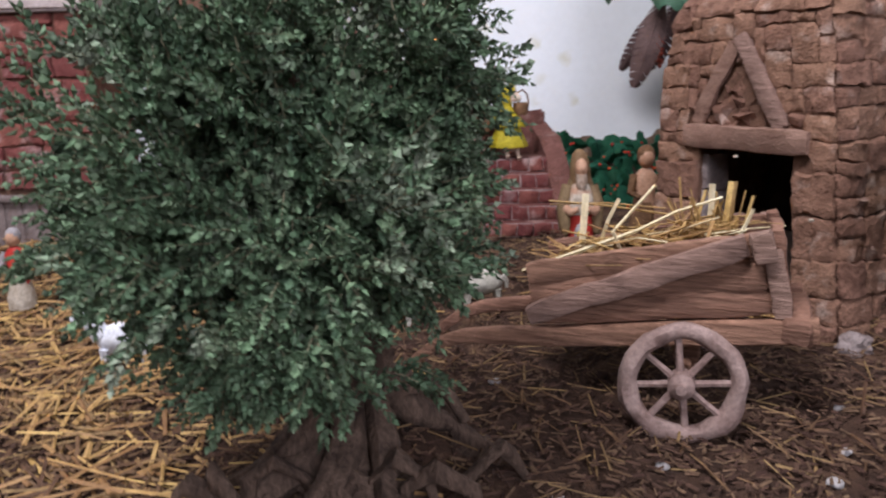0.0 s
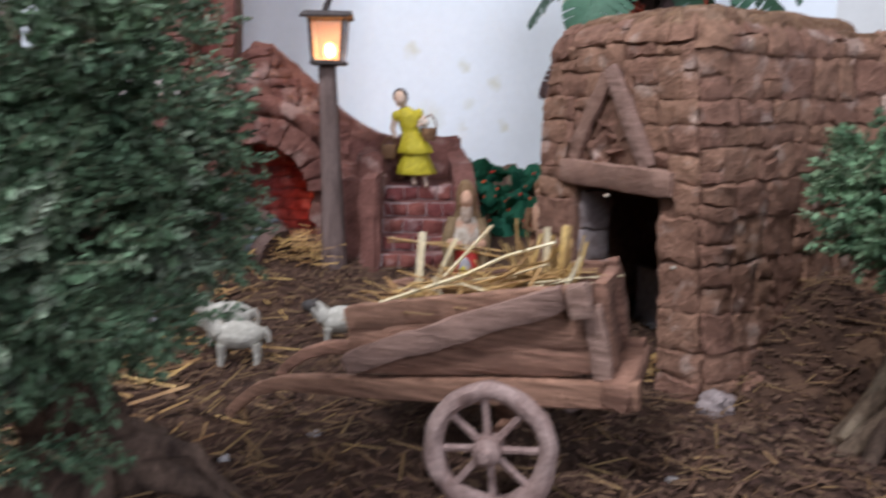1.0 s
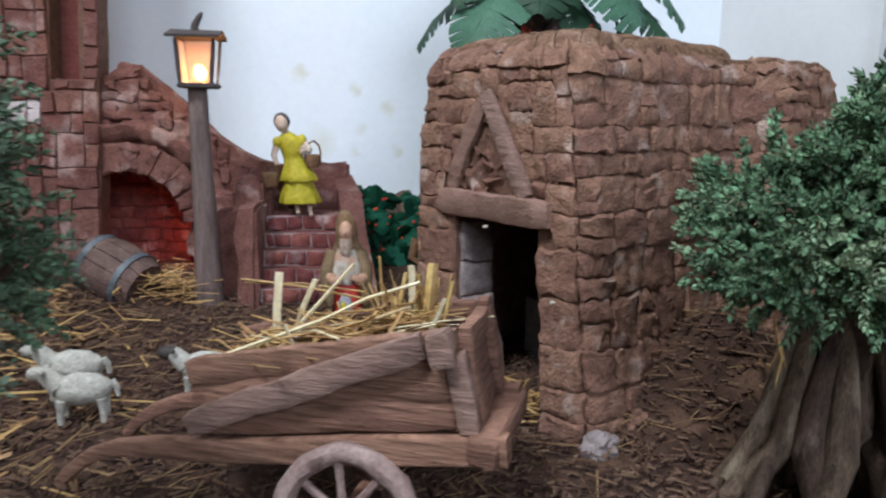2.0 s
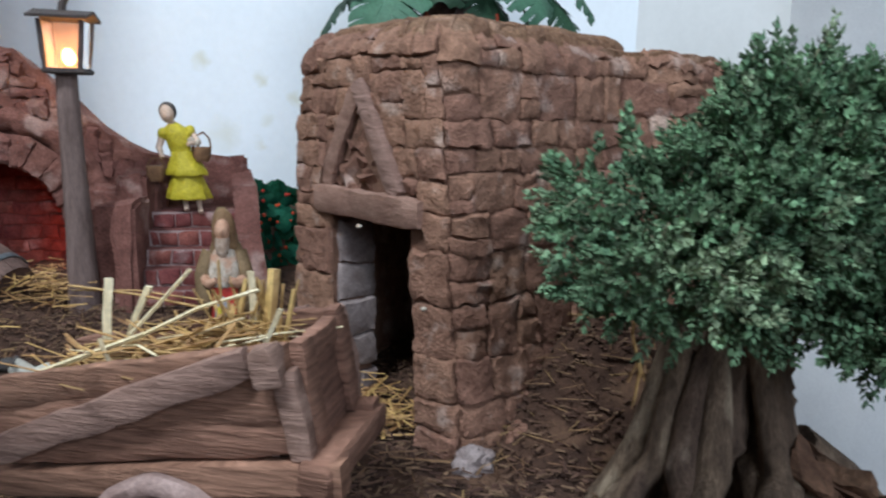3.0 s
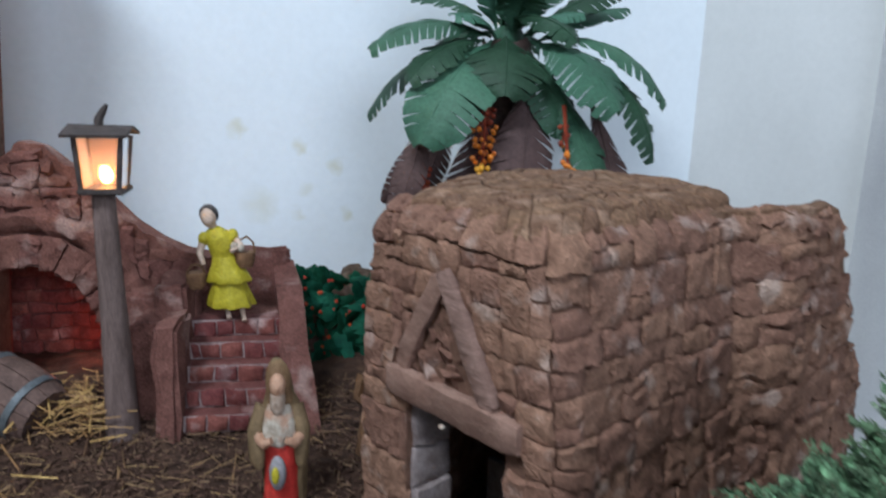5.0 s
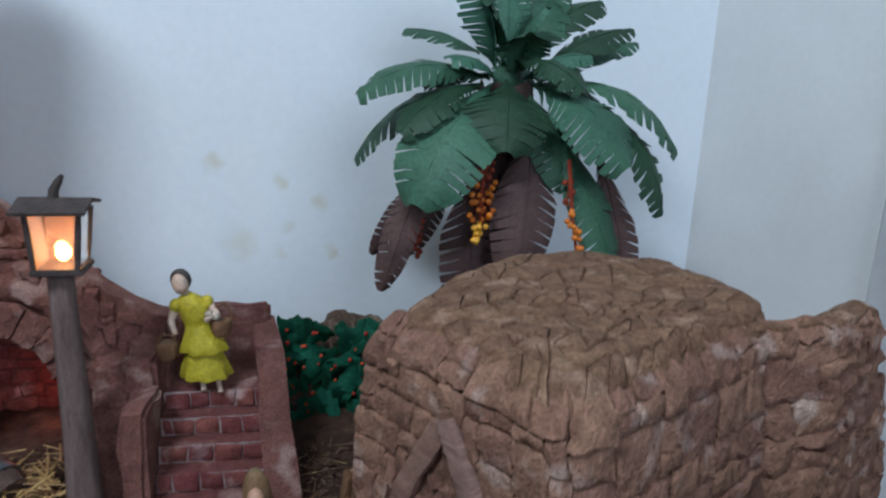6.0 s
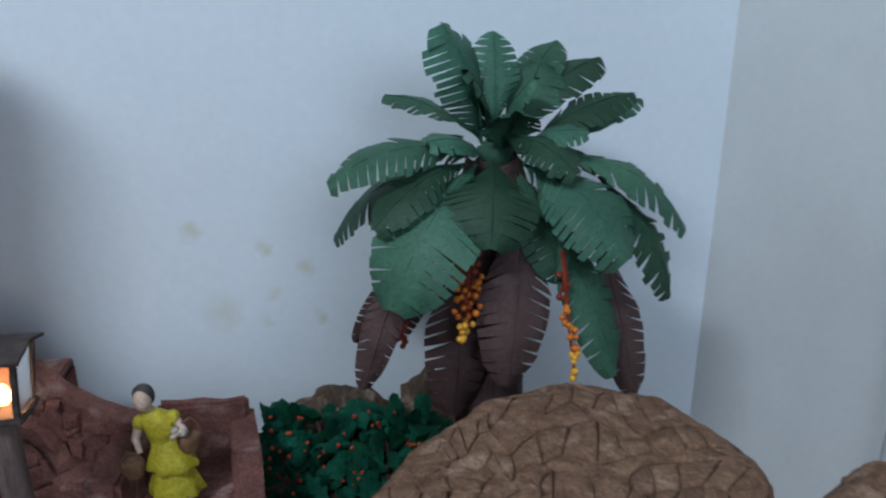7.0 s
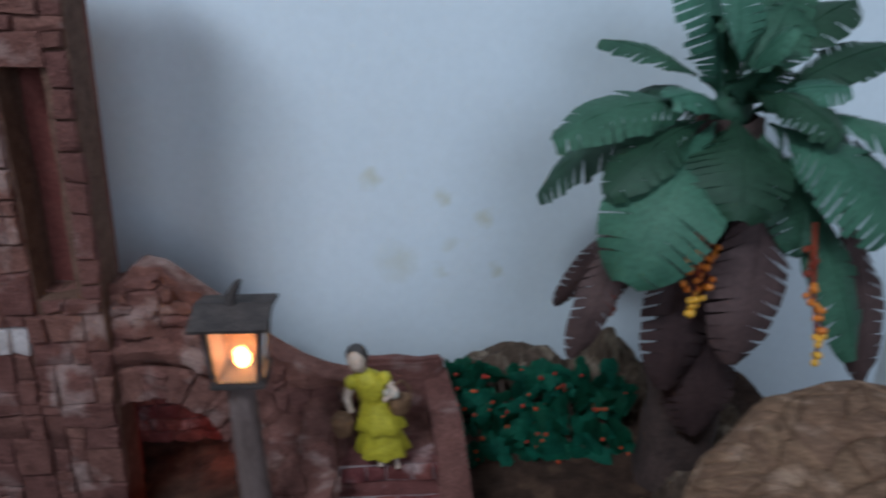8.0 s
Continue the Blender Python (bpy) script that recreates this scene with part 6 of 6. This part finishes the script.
# ---- barrel in front of the arch ----
def build_barrel():
    at = V((-0.112, 0.905, 0.051))
    ax = V((0.74, -0.36, -0.34)).normalized()
    e1 = ax.cross(V((0, 0, 1))).normalized()
    e2 = ax.cross(e1)
    b = thing("barrel", (-0.10, 0.905, 0.02), "tilted brown wooden barrel with grey hoops", "barrel")

    def radius(t):
        return 0.0275 + 0.0075 * (1 - (2 * t - 1) ** 2)

    for k in range(14):
        bm = bmesh.new()
        rows = []
        for j in range(7):
            t = j / 6
            row = []
            for f, o in ((0.03, -0.002), (0.03, 0), (0.5, 0.0006), (0.97, 0), (0.97, -0.002)):
                w = 2 * math.pi * (k + f) / 14
                row.append(bm.verts.new(at + ax * (t - 0.5) * 0.078 + (e1 * math.cos(w) + e2 * math.sin(w)) * (radius(t) + o)))
            rows.append(row)
        for p, q in zip(rows, rows[1:]):
            for i in range(4):
                bm.faces.new((p[i], q[i], q[i + 1], p[i + 1]))
        bmesh.ops.recalc_face_normals(bm, faces=bm.faces[:])
        part("stave", bm, M_BARREL, b)
    for t in (0.05, 0.90):
        bm = bmesh.new()
        tube(bm, [at + ax * (t - 0.5) * 0.078, at + ax * (t + 0.05 - 0.5) * 0.078], radius(t) - 0.003, 20)
        part("lid", bm, M_BARREL, b)
    for t in (0.16, 0.78):
        bm = bmesh.new()
        rows = []
        for i in range(28):
            w = 2 * math.pi * i / 28
            d = e1 * math.cos(w) + e2 * math.sin(w)
            rows.append([bm.verts.new(at + ax * (t + o - 0.5) * 0.078 + d * (radius(t) + h)) for o, h in ((-0.045, 0), (-0.045, 0.0014), (0.045, 0.0014), (0.045, 0))])
        for i in range(28):
            p, q = rows[i], rows[(i + 1) % 28]
            for j in range(3):
                bm.faces.new((p[j], q[j], q[j + 1], p[j + 1]))
        bmesh.ops.recalc_face_normals(bm, faces=bm.faces[:])
        part("hoop", bm, M_BAND, b, "dull grey metal hoop")


build_barrel()


# ---- straw ----
def stalk(bm, p, q, w, bend=0.0, seed=0.0, flat=0.45):
    """One flattened straw from p to q."""
    p, q = V(p), V(q)
    d = q - p
    up = V((0.1, 0.2, 1))
    side = d.cross(up)
    side = side.normalized() if side.length > 1e-6 else V((1, 0, 0))
    nrm = side.cross(d).normalized()
    rows = []
    for t in (0, 0.5, 1):
        c = p + d * t + nrm * bend * d.length * 4 * t * (1 - t)
        rows.append([bm.verts.new(c + side * w * a + nrm * w * flat * b) for a, b in ((-0.5, 0), (0, 0.5), (0.5, 0), (0, -0.5))])
    for a, b in zip(rows, rows[1:]):
        for i in range(4):
            bm.faces.new((a[i], a[(i + 1) % 4], b[(i + 1) % 4], b[i]))
    bm.faces.new(rows[0][::-1])
    bm.faces.new(rows[-1])


def build_cart_straw():
    heap = thing("straw_heap", cart(0.01, 0.033, 0.07), "loose heap of golden straw in the cart", "straw")
    rnd = random.Random(9)
    bm = bmesh.new()
    for k in range(250):
        s, b = rnd.uniform(-0.060, 0.052), rnd.uniform(0.010, 0.058)
        z = 0.078 + 0.19 * s + 0.022 * rnd.random() + 0.010 * math.exp(-((s - 0.02) / 0.05) ** 2)
        w = rnd.uniform(0, math.pi)
        ln = rnd.uniform(0.012, 0.035)
        d = CA * math.cos(w) * ln + CB * math.sin(w) * ln * 0.5 + V((0, 0, rnd.uniform(-0.006, 0.010)))
        c = cart(s, b, z)
        stalk(bm, c - d, c + d, rnd.uniform(0.0008, 0.0034), rnd.uniform(-0.05, 0.08))
    part("straw_bed", bm, M_LITTER, heap)["kind"] = "stuff"
    # single stalks that stick out of the heap, as (along, across, up) from foot to tip, and their width
    lying = [(-0.084, 0.010, 0.080, -0.007, 0.022, 0.111, 0.0046), (-0.009, 0.022, 0.110, 0.046, 0.040, 0.133, 0.0034), (-0.020, 0.004, 0.113, -0.012, 0.004, 0.097, 0.0040), (-0.076, 0.058, 0.123, 0.012, 0.050, 0.118, 0.0026),
             (-0.076, 0.060, 0.120, 0.009, 0.052, 0.122, 0.0018), (-0.004, 0.006, 0.101, 0.041, 0.008, 0.112, 0.0030), (0.020, 0.030, 0.112, 0.062, 0.034, 0.111, 0.0034), (-0.034, 0.010, 0.096, -0.004, 0.012, 0.097, 0.0030)]
    upright = [(-0.050, 0.052, 0.085, -0.048, 0.054, 0.130, 0.0044), (-0.036, 0.050, 0.094, -0.024, 0.054, 0.127, 0.0050), (-0.027, 0.040, 0.104, 0.001, 0.054, 0.138, 0.0036), (0.025, 0.050, 0.100, 0.017, 0.054, 0.144, 0.0026), (0.039, 0.046, 0.100, 0.039, 0.046, 0.141, 0.0036),
               (0.048, 0.044, 0.100, 0.052, 0.046, 0.143, 0.0054), (0.044, 0.040, 0.100, 0.051, 0.048, 0.134, 0.0046), (0.030, 0.046, 0.100, 0.035, 0.050, 0.136, 0.0030), (0.053, 0.044, 0.100, 0.041, 0.052, 0.135, 0.0036), (0.058, 0.020, 0.112, 0.065, 0.022, 0.129, 0.0040), (0.036, 0.050, 0.100, 0.027, 0.050, 0.130, 0.0022)]
    big = [(cart(*r[0:3]), cart(*r[3:6]), r[6], M_PALESTRAW if k in (0, 1, 2, 5, 8, 9, 10, 12, 17) else M_STRAW) for k, r in enumerate(lying + upright)]
    for k in range(32):
        a = cart(0.042 + rnd.uniform(-0.020, 0.016), 0.040 + rnd.uniform(-0.010, 0.012), 0.098)
        d = CA * rnd.uniform(-0.016, 0.014) + CB * rnd.uniform(-0.010, 0.010) + V((0, 0, rnd.uniform(0.012, 0.040)))
        big.append((a, a + d, rnd.uniform(0.0009, 0.0030), M_STRAW))
    for k in range(34):
        a = cart(rnd.uniform(-0.060, 0.040), rnd.uniform(0.006, 0.055), 0.0)
        a.z = 0.1005 + 0.19 * (a - CO).dot(CA) + rnd.uniform(-0.004, 0.010)
        w = rnd.uniform(-0.7, 0.7)
        d = (CA * math.cos(w) + CB * math.sin(w) + V((0, 0, rnd.uniform(-0.05, 0.35)))) * rnd.uniform(0.025, 0.065)
        big.append((a, a + d, rnd.uniform(0.0008, 0.0024), M_PALESTRAW if k % 4 == 0 else M_STRAW))
    for k, (a, b, w, m) in enumerate(big):
        bm = bmesh.new()
        stalk(bm, a, b, w * 1.15, 0.05 * math.sin(k * 2.2), k, 0.5)
        part("straw", bm, m, heap)


build_cart_straw()


def litter(name, count, region, wide, ln, material, seed, label, category, keep=None, rise=0.004):
    rnd = random.Random(seed)
    vs, fs = [], []
    x0, x1, y0, y1 = region
    done = 0
    while done < count:
        x, y = rnd.uniform(x0, x1), rnd.uniform(y0, y1)
        if keep and not keep(x, y, rnd):
            continue
        done += 1
        z = ground_height(x, y) + rnd.uniform(0.0005, rise)
        w = rnd.uniform(0, math.pi * 2)
        l = ln * rnd.uniform(0.35, 1.5)
        d = V((math.cos(w), math.sin(w), rnd.uniform(-0.22, 0.22))) * l * 0.5
        s = V((-math.sin(w), math.cos(w), rnd.uniform(-0.4, 0.4))) * wide * rnd.uniform(0.6, 1.4) * 0.5
        c = V((x, y, z))
        n = len(vs)
        h = V((0, 0, wide * 0.35))
        vs += [c - d - s, c - d + s, c + d + s * 0.8, c + d - s * 0.8, c - d + h, c + d + h]
        fs += [(n, n + 4, n + 5, n + 3), (n + 4, n + 1, n + 2, n + 5), (n, n + 1, n + 4), (n + 3, n + 5, n + 2), (n, n + 3, n + 2, n + 1)]
    me = bpy.data.meshes.new(name)
    me.from_pydata([tuple(v) for v in vs], [], fs)
    me.materials.append(material)
    return tagged(new(name, me), label, category, kind="stuff")


def straw_left(x, y, rnd):
    k = 1 / (1 + math.exp((x + 0.16 + 0.12 * max(0.0, y - 0.5)) / 0.04))
    return rnd.random() < k * (0.55 + 0.9 * (noise.noise(V((x * 14, y * 14, 2))) + 0.3))


def not_house(x, y, rnd):
    if 0.30 < x < 0.52 and 0.44 < y < 0.66 and rnd.random() < 0.85:
        return False
    return y < 0.985 and not (0.23 < x < 0.40 and 0.58 < y < 0.70)


litter("straw_litter", 3400, (-0.62, 0.02, 0.12, 0.90), 0.0026, 0.034, M_LITTER, 3, "golden straw scattered thickly over peat", "straw", straw_left, 0.012)
litter("sparse_straw", 1900, (-0.30, 0.52, 0.12, 1.0), 0.0016, 0.026, M_OLDSTRAW, 4, "dull old straw wisps lying on peat", "straw", not_house, 0.008)
litter("peat_crumbs", 34000, (-0.55, 0.55, 0.10, 1.12), 0.0020, 0.0068, M_CHIP, 5, "dark brown peat crumbs and bark chips", "peat", lambda x, y, rnd: y < 0.985, 0.006)
litter("doorway_straw", 240, (0.195, 0.33, 0.50, 0.66), 0.0020, 0.030, M_LITTER, 6, "tangled straw spilling from the hut door", "straw",
       lambda x, y, rnd: abs((V((x, y, 0)) - HA).dot(HU) - 0.085) < 0.045 and -0.05 < (V((x, y, 0)) - HA).dot(HV) < 0.03, 0.016)
litter("arch_straw", 170, (-0.11, -0.015, 0.86, 0.96), 0.0020, 0.036, M_LITTER, 8, "dry straw heaped by the barrel", "straw", None, 0.030)
litter("bank_grass", 170, (0.32, 0.47, 0.49, 0.61), 0.0009, 0.022, M_OLDSTRAW, 12, "dry brown grass on the bank", "dry grass", None, 0.012)

for k, (x, y, r) in enumerate(((0.03, 0.489, 0.004), (0.20, 0.34, 0.004), (0.115, 0.365, 0.003), (0.225, 0.375, 0.003), (0.05, 0.33, 0.003), (-0.02, 0.45, 0.003), (0.25, 0.43, 0.003))):
    bm = bmesh.new()
    ball(bm, (x, y, ground_height(x, y) + r * 0.6), r, 1.3, 1, 0.7, 0, 8, 6)
    for v in bm.verts:
        v.co += wob(v.co, 200, 0.0015)
    lone("pebble", bm, M_PEBBLE, "small pale pebble lying on the peat", "pebble", "pebbles on the peat")
litter("matted_straw", 5200, (-0.62, 0.02, 0.12, 0.90), 0.0022, 0.026, M_OLDSTRAW, 14, "matted brown straw over peat", "straw", straw_left, 0.010)


# ---- stones, bricks and slabs ----
def set_stones(surface, blocks, wall, material, proud, name, seed, **kw):
    for k, (s0, s1, z0, z1) in enumerate(blocks):
        part(name, pillow(surface, s0, s1, z0, z1, proud, seed + k, **kw), material, wall)


S_CORNER = HL - HR + ARC
COURSES = (0.0, 0.0176, 0.0386, 0.0667, 0.102, 0.135, 0.1616, 0.186, 0.201, 0.2195, 0.252, 0.279)


def hut_courses(s0, s1, z_from, z_to, wide, seed, split=0.3):
    """Blocks in the hut's uneven courses, some of them two to a course."""
    rnd = random.Random(seed)
    out = []
    for z0, z1 in zip(COURSES, COURSES[1:]):
        if z0 < z_from - 0.002 or z1 > z_to + 0.002:
            continue
        a = s0
        while a < s1 - 0.001:
            b = a + wide * rnd.uniform(0.62, 1.45)
            if s1 - b < wide * 0.5:
                b = s1
            lift = rnd.uniform(-0.0025, 0.0025)
            z2 = z0 + (z1 - z0) * rnd.uniform(0.4, 0.6)
            if z1 - z0 > 0.024 and b - a < wide * 1.2 and rnd.random() < split:
                out += [(a, b, z0, z2 + lift), (a, b, z2 + lift, z1)]
            else:
                out.append((a, b, z0, z1))
            a = b
    return out


SOFT = dict(bumpy=0.0026, warp=0.0032, edge=0.0015, gap=0.0004, tilt_by=0.0012, cell=0.0036, dome=0.0)
quoin = S_CORNER - ARC * 0.55
pier = [(D1, quoin, z0, z1) for z0, z1 in zip(COURSES, COURSES[1:]) if z1 < 0.140]
side = hut_courses(quoin, S_STEP, 0.0, 0.30, 0.029, 6, 0.4)
far_pier = hut_courses(0.0, D0, 0.0, 0.163, 0.05, 3, 0.15)
upper = rubble(0.0, quoin, 0.1616, 0.279, 0.0122, 0.0098, 4, in_gable, ((3, 2), (2, 2), (4, 2), (3, 2), (2, 3), (3, 1), (2, 1)))
cap = [(0.168, quoin, 0.135, 0.1616)]
set_stones(hut, pier + side + far_pier + upper + cap, HUT_WALL, M_STONE, 0.0034, "stone", 1000, **SOFT)
rear = rubble(S_STEP - 0.004, S_END, 0.03, 0.275, 0.0135, 0.0120, 8, lambda s, z: z > hut_top(max(s, S_STEP + 0.001)) - 0.006, ((4, 1), (3, 1), (2, 1), (5, 2), (3, 2), (2, 2)))
set_stones(hut, rear, HUT_WALL, M_STONE, 0.0042, "stone", 3000, bumpy=0.0040, warp=0.007, edge=0.004, gap=0.0002, tilt_by=0.0010)


def jamb(s, z, off):
    """The inner face of the doorway's far side."""
    p = hut(D0, z, -0.004 - s) + HU * off
    return p


set_stones(jamb, [(0.0, 0.017, 0.0, 0.026), (0.017, 0.033, 0.0, 0.022), (0.0, 0.033, 0.026, 0.052), (0.0, 0.033, 0.052, 0.080), (0.0, 0.033, 0.080, 0.108), (0.0, 0.033, 0.108, 0.143)], HUT_WALL, M_GREYSTONE, 0.005, "jamb_stone", 4000)


def roof_slabs():
    rnd = random.Random(17)
    nu, nv = 14, 12
    us = [[(i + (0.5 if j % 2 else 0) + rnd.uniform(-0.36, 0.36)) / (nu + 0.5) for i in range(nu + 1)] for j in range(nv + 1)]
    vs = [[(j + rnd.uniform(-0.36, 0.36)) / nv for i in range(nu + 1)] for j in range(nv + 1)]
    for j in range(nv):
        for i in range(nu):
            q = [(us[j][i], vs[j][i]), (us[j][i + 1], vs[j][i + 1]), (us[j + 1][i + 1], vs[j + 1][i + 1]), (us[j + 1][i], vs[j + 1][i])]
            q = [(min(1, max(0, u)), min(1, max(0, v))) for u, v in q]
            cu, cv = sum(u for u, v in q) / 4, sum(v for u, v in q) / 4
            bm = bmesh.new()
            h = rnd.uniform(0.0004, 0.0022) * (1 - 0.85 * min(1.0, max(abs(2 * cu - 1), abs(2 * cv - 1))) ** 4)
            ring = []
            for a, b in zip(q, q[1:] + q[:1]):
                for t in (0.0, 0.5):
                    ring.append((a[0] + (b[0] - a[0]) * t, a[1] + (b[1] - a[1]) * t))
            low, mid, top = [], [], []
            for u, v in ring:
                for lst, k, up in ((low, 0.985, -0.005), (mid, 0.955, -0.0003), (top, 0.78, h)):
                    p = roof_place(cu + (u - cu) * k, cv + (v - cv) * k, up)
                    lst.append(bm.verts.new(p + wob(p, 120, 0.0012)))
            c = bm.verts.new(roof_place(cu, cv, h * 1.2))
            n = len(ring)
            for k in range(n):
                m = (k + 1) % n
                bm.faces.new((low[k], low[m], mid[m], mid[k]))
                bm.faces.new((mid[k], mid[m], top[m], top[k]))
                bm.faces.new((top[k], top[m], c))
            bmesh.ops.recalc_face_normals(bm, faces=bm.faces[:])
            part("roof_slab", bm, M_ROOF, ROOF)


roof_slabs()

# bricks on the stair's risers
rnd = random.Random(41)
for k in range(5):
    y0 = 0.874 + 0.0195 * k

    def riser(s, z, off, y0=y0):
        return V((s, y0 - off, z))

    x = 0.046 - (0.010 if k % 2 else 0)
    out = []
    while x < 0.138:
        w = rnd.uniform(0.018, 0.026)
        out.append((max(x, 0.046), min(x + w, 0.138), 0.0205 + 0.0176 * k, 0.0195 + 0.0176 * (k + 1)))
        x += w
    set_stones(riser, [b for b in out if b[1] - b[0] > 0.005], STAIR, M_BRICK, 0.0026, "brick", 5000 + 40 * k, gap=0.0007, bumpy=0.0008, warp=0.0026)


# bricks of the tower and the far house
def tower_skip(s, z):
    return TWIN[0] - 0.002 < s < TWIN[1] + 0.002 and TWIN[2] < z < TWIN[3]


tb = rubble(0.06, TX1 - TX0, 0.0, 0.60, 0.0168, 0.0125, 21, tower_skip, ((2, 2), (1, 2), (2, 1), (2, 2), (3, 2), (1, 1), (2, 3)))
tb = [(max(a, TWIN[1]) if a < TWIN[1] < b and TWIN[2] < (c + d) / 2 < TWIN[3] and (a + b) / 2 > TWIN[1] else a, min(b, TWIN[0]) if a < TWIN[0] < b and TWIN[2] < (c + d) / 2 < TWIN[3] and (a + b) / 2 < TWIN[0] else b, c, d) for a, b, c, d in tb]
pale = [b for b in tb if 0.19 < b[2] < 0.235 and b[1] < 0.18]
set_stones(tower_face, [b for b in tb if b not in pale], TOWER_WALL, M_RED, 0.0055, "brick", 6000, cell=0.011)
set_stones(tower_face, pale, TOWER_WALL, M_WHITEBRICK, 0.0055, "brick", 7000, cell=0.011)
hb = courses(0.06, 0.235, 0.09, 0.30, 8, 0.034, 25, lambda s, z: False)
set_stones(left_face, hb, BRICK_WALL, M_BRICK, 0.0050, "brick", 8000, gap=0.0012)


# stones round the arch and over the sloping wall
def arch_stone(s, z, off):
    """Round the arch: s is the angle in hundredths of a turn's half, z the distance out from the opening."""
    t = s / 0.10
    return V((AC + (AH + z) * math.cos(t), 0.993 - off, AS + (AK - AS + z) * math.sin(t)))


rnd = random.Random(87)
ring, a = [], 0.004
while a < 0.285:
    b = a + rnd.uniform(0.022, 0.034)
    ring.append((a, b, -0.004, 0.031))
    a = b
set_stones(arch_stone, ring, ARCH_WALL, M_RED, 0.0036, "arch_stone", 9400, gap=0.0, bumpy=0.0032, warp=0.0020, edge=0.002, tilt_by=0.001)


def slope_face(s, z, off):
    return V((-0.20 + s, 0.996 - off, z))


def slope_skip(s, z):
    x = s - 0.20
    return z > SLOPE(x) - 0.010 or ((x - AC) / (AH + 0.054)) ** 2 + (max(0.0, z - AS) / (AK - AS + 0.054)) ** 2 < 1 or z < 0.02


set_stones(slope_face, rubble(0.0, 0.258, 0.02, 0.284, 0.0125, 0.0110, 33, slope_skip, ((2, 2), (3, 2), (2, 3), (3, 3), (2, 1))), ARCH_WALL, M_RED, 0.0036, "stone", 9600, gap=0.0002, bumpy=0.0048, warp=0.006, edge=0.002, tilt_by=0.002)


# bricks at the back of the vault
def vault_face(s, z, off):
    return V((AC - AH + s, 1.109 - off, z))


set_stones(vault_face, courses(0.0, 0.136, 0.02, 0.165, 9, 0.024, 29, lambda s, z: False), VAULT, M_BRICK, 0.0022, "brick", 9000, gap=0.0008)

# pale chips stuck on the hut's face
for p in ((0.280, 0.546, 0.101), (0.2445, 0.612, 0.1440)):
    bm = bmesh.new()
    ball(bm, p, 0.0021, 1.1, 0.9, 0.7, 0, 8, 6)
    part("pale_chip", bm, M_CREAM, HUT, "small pale chip")
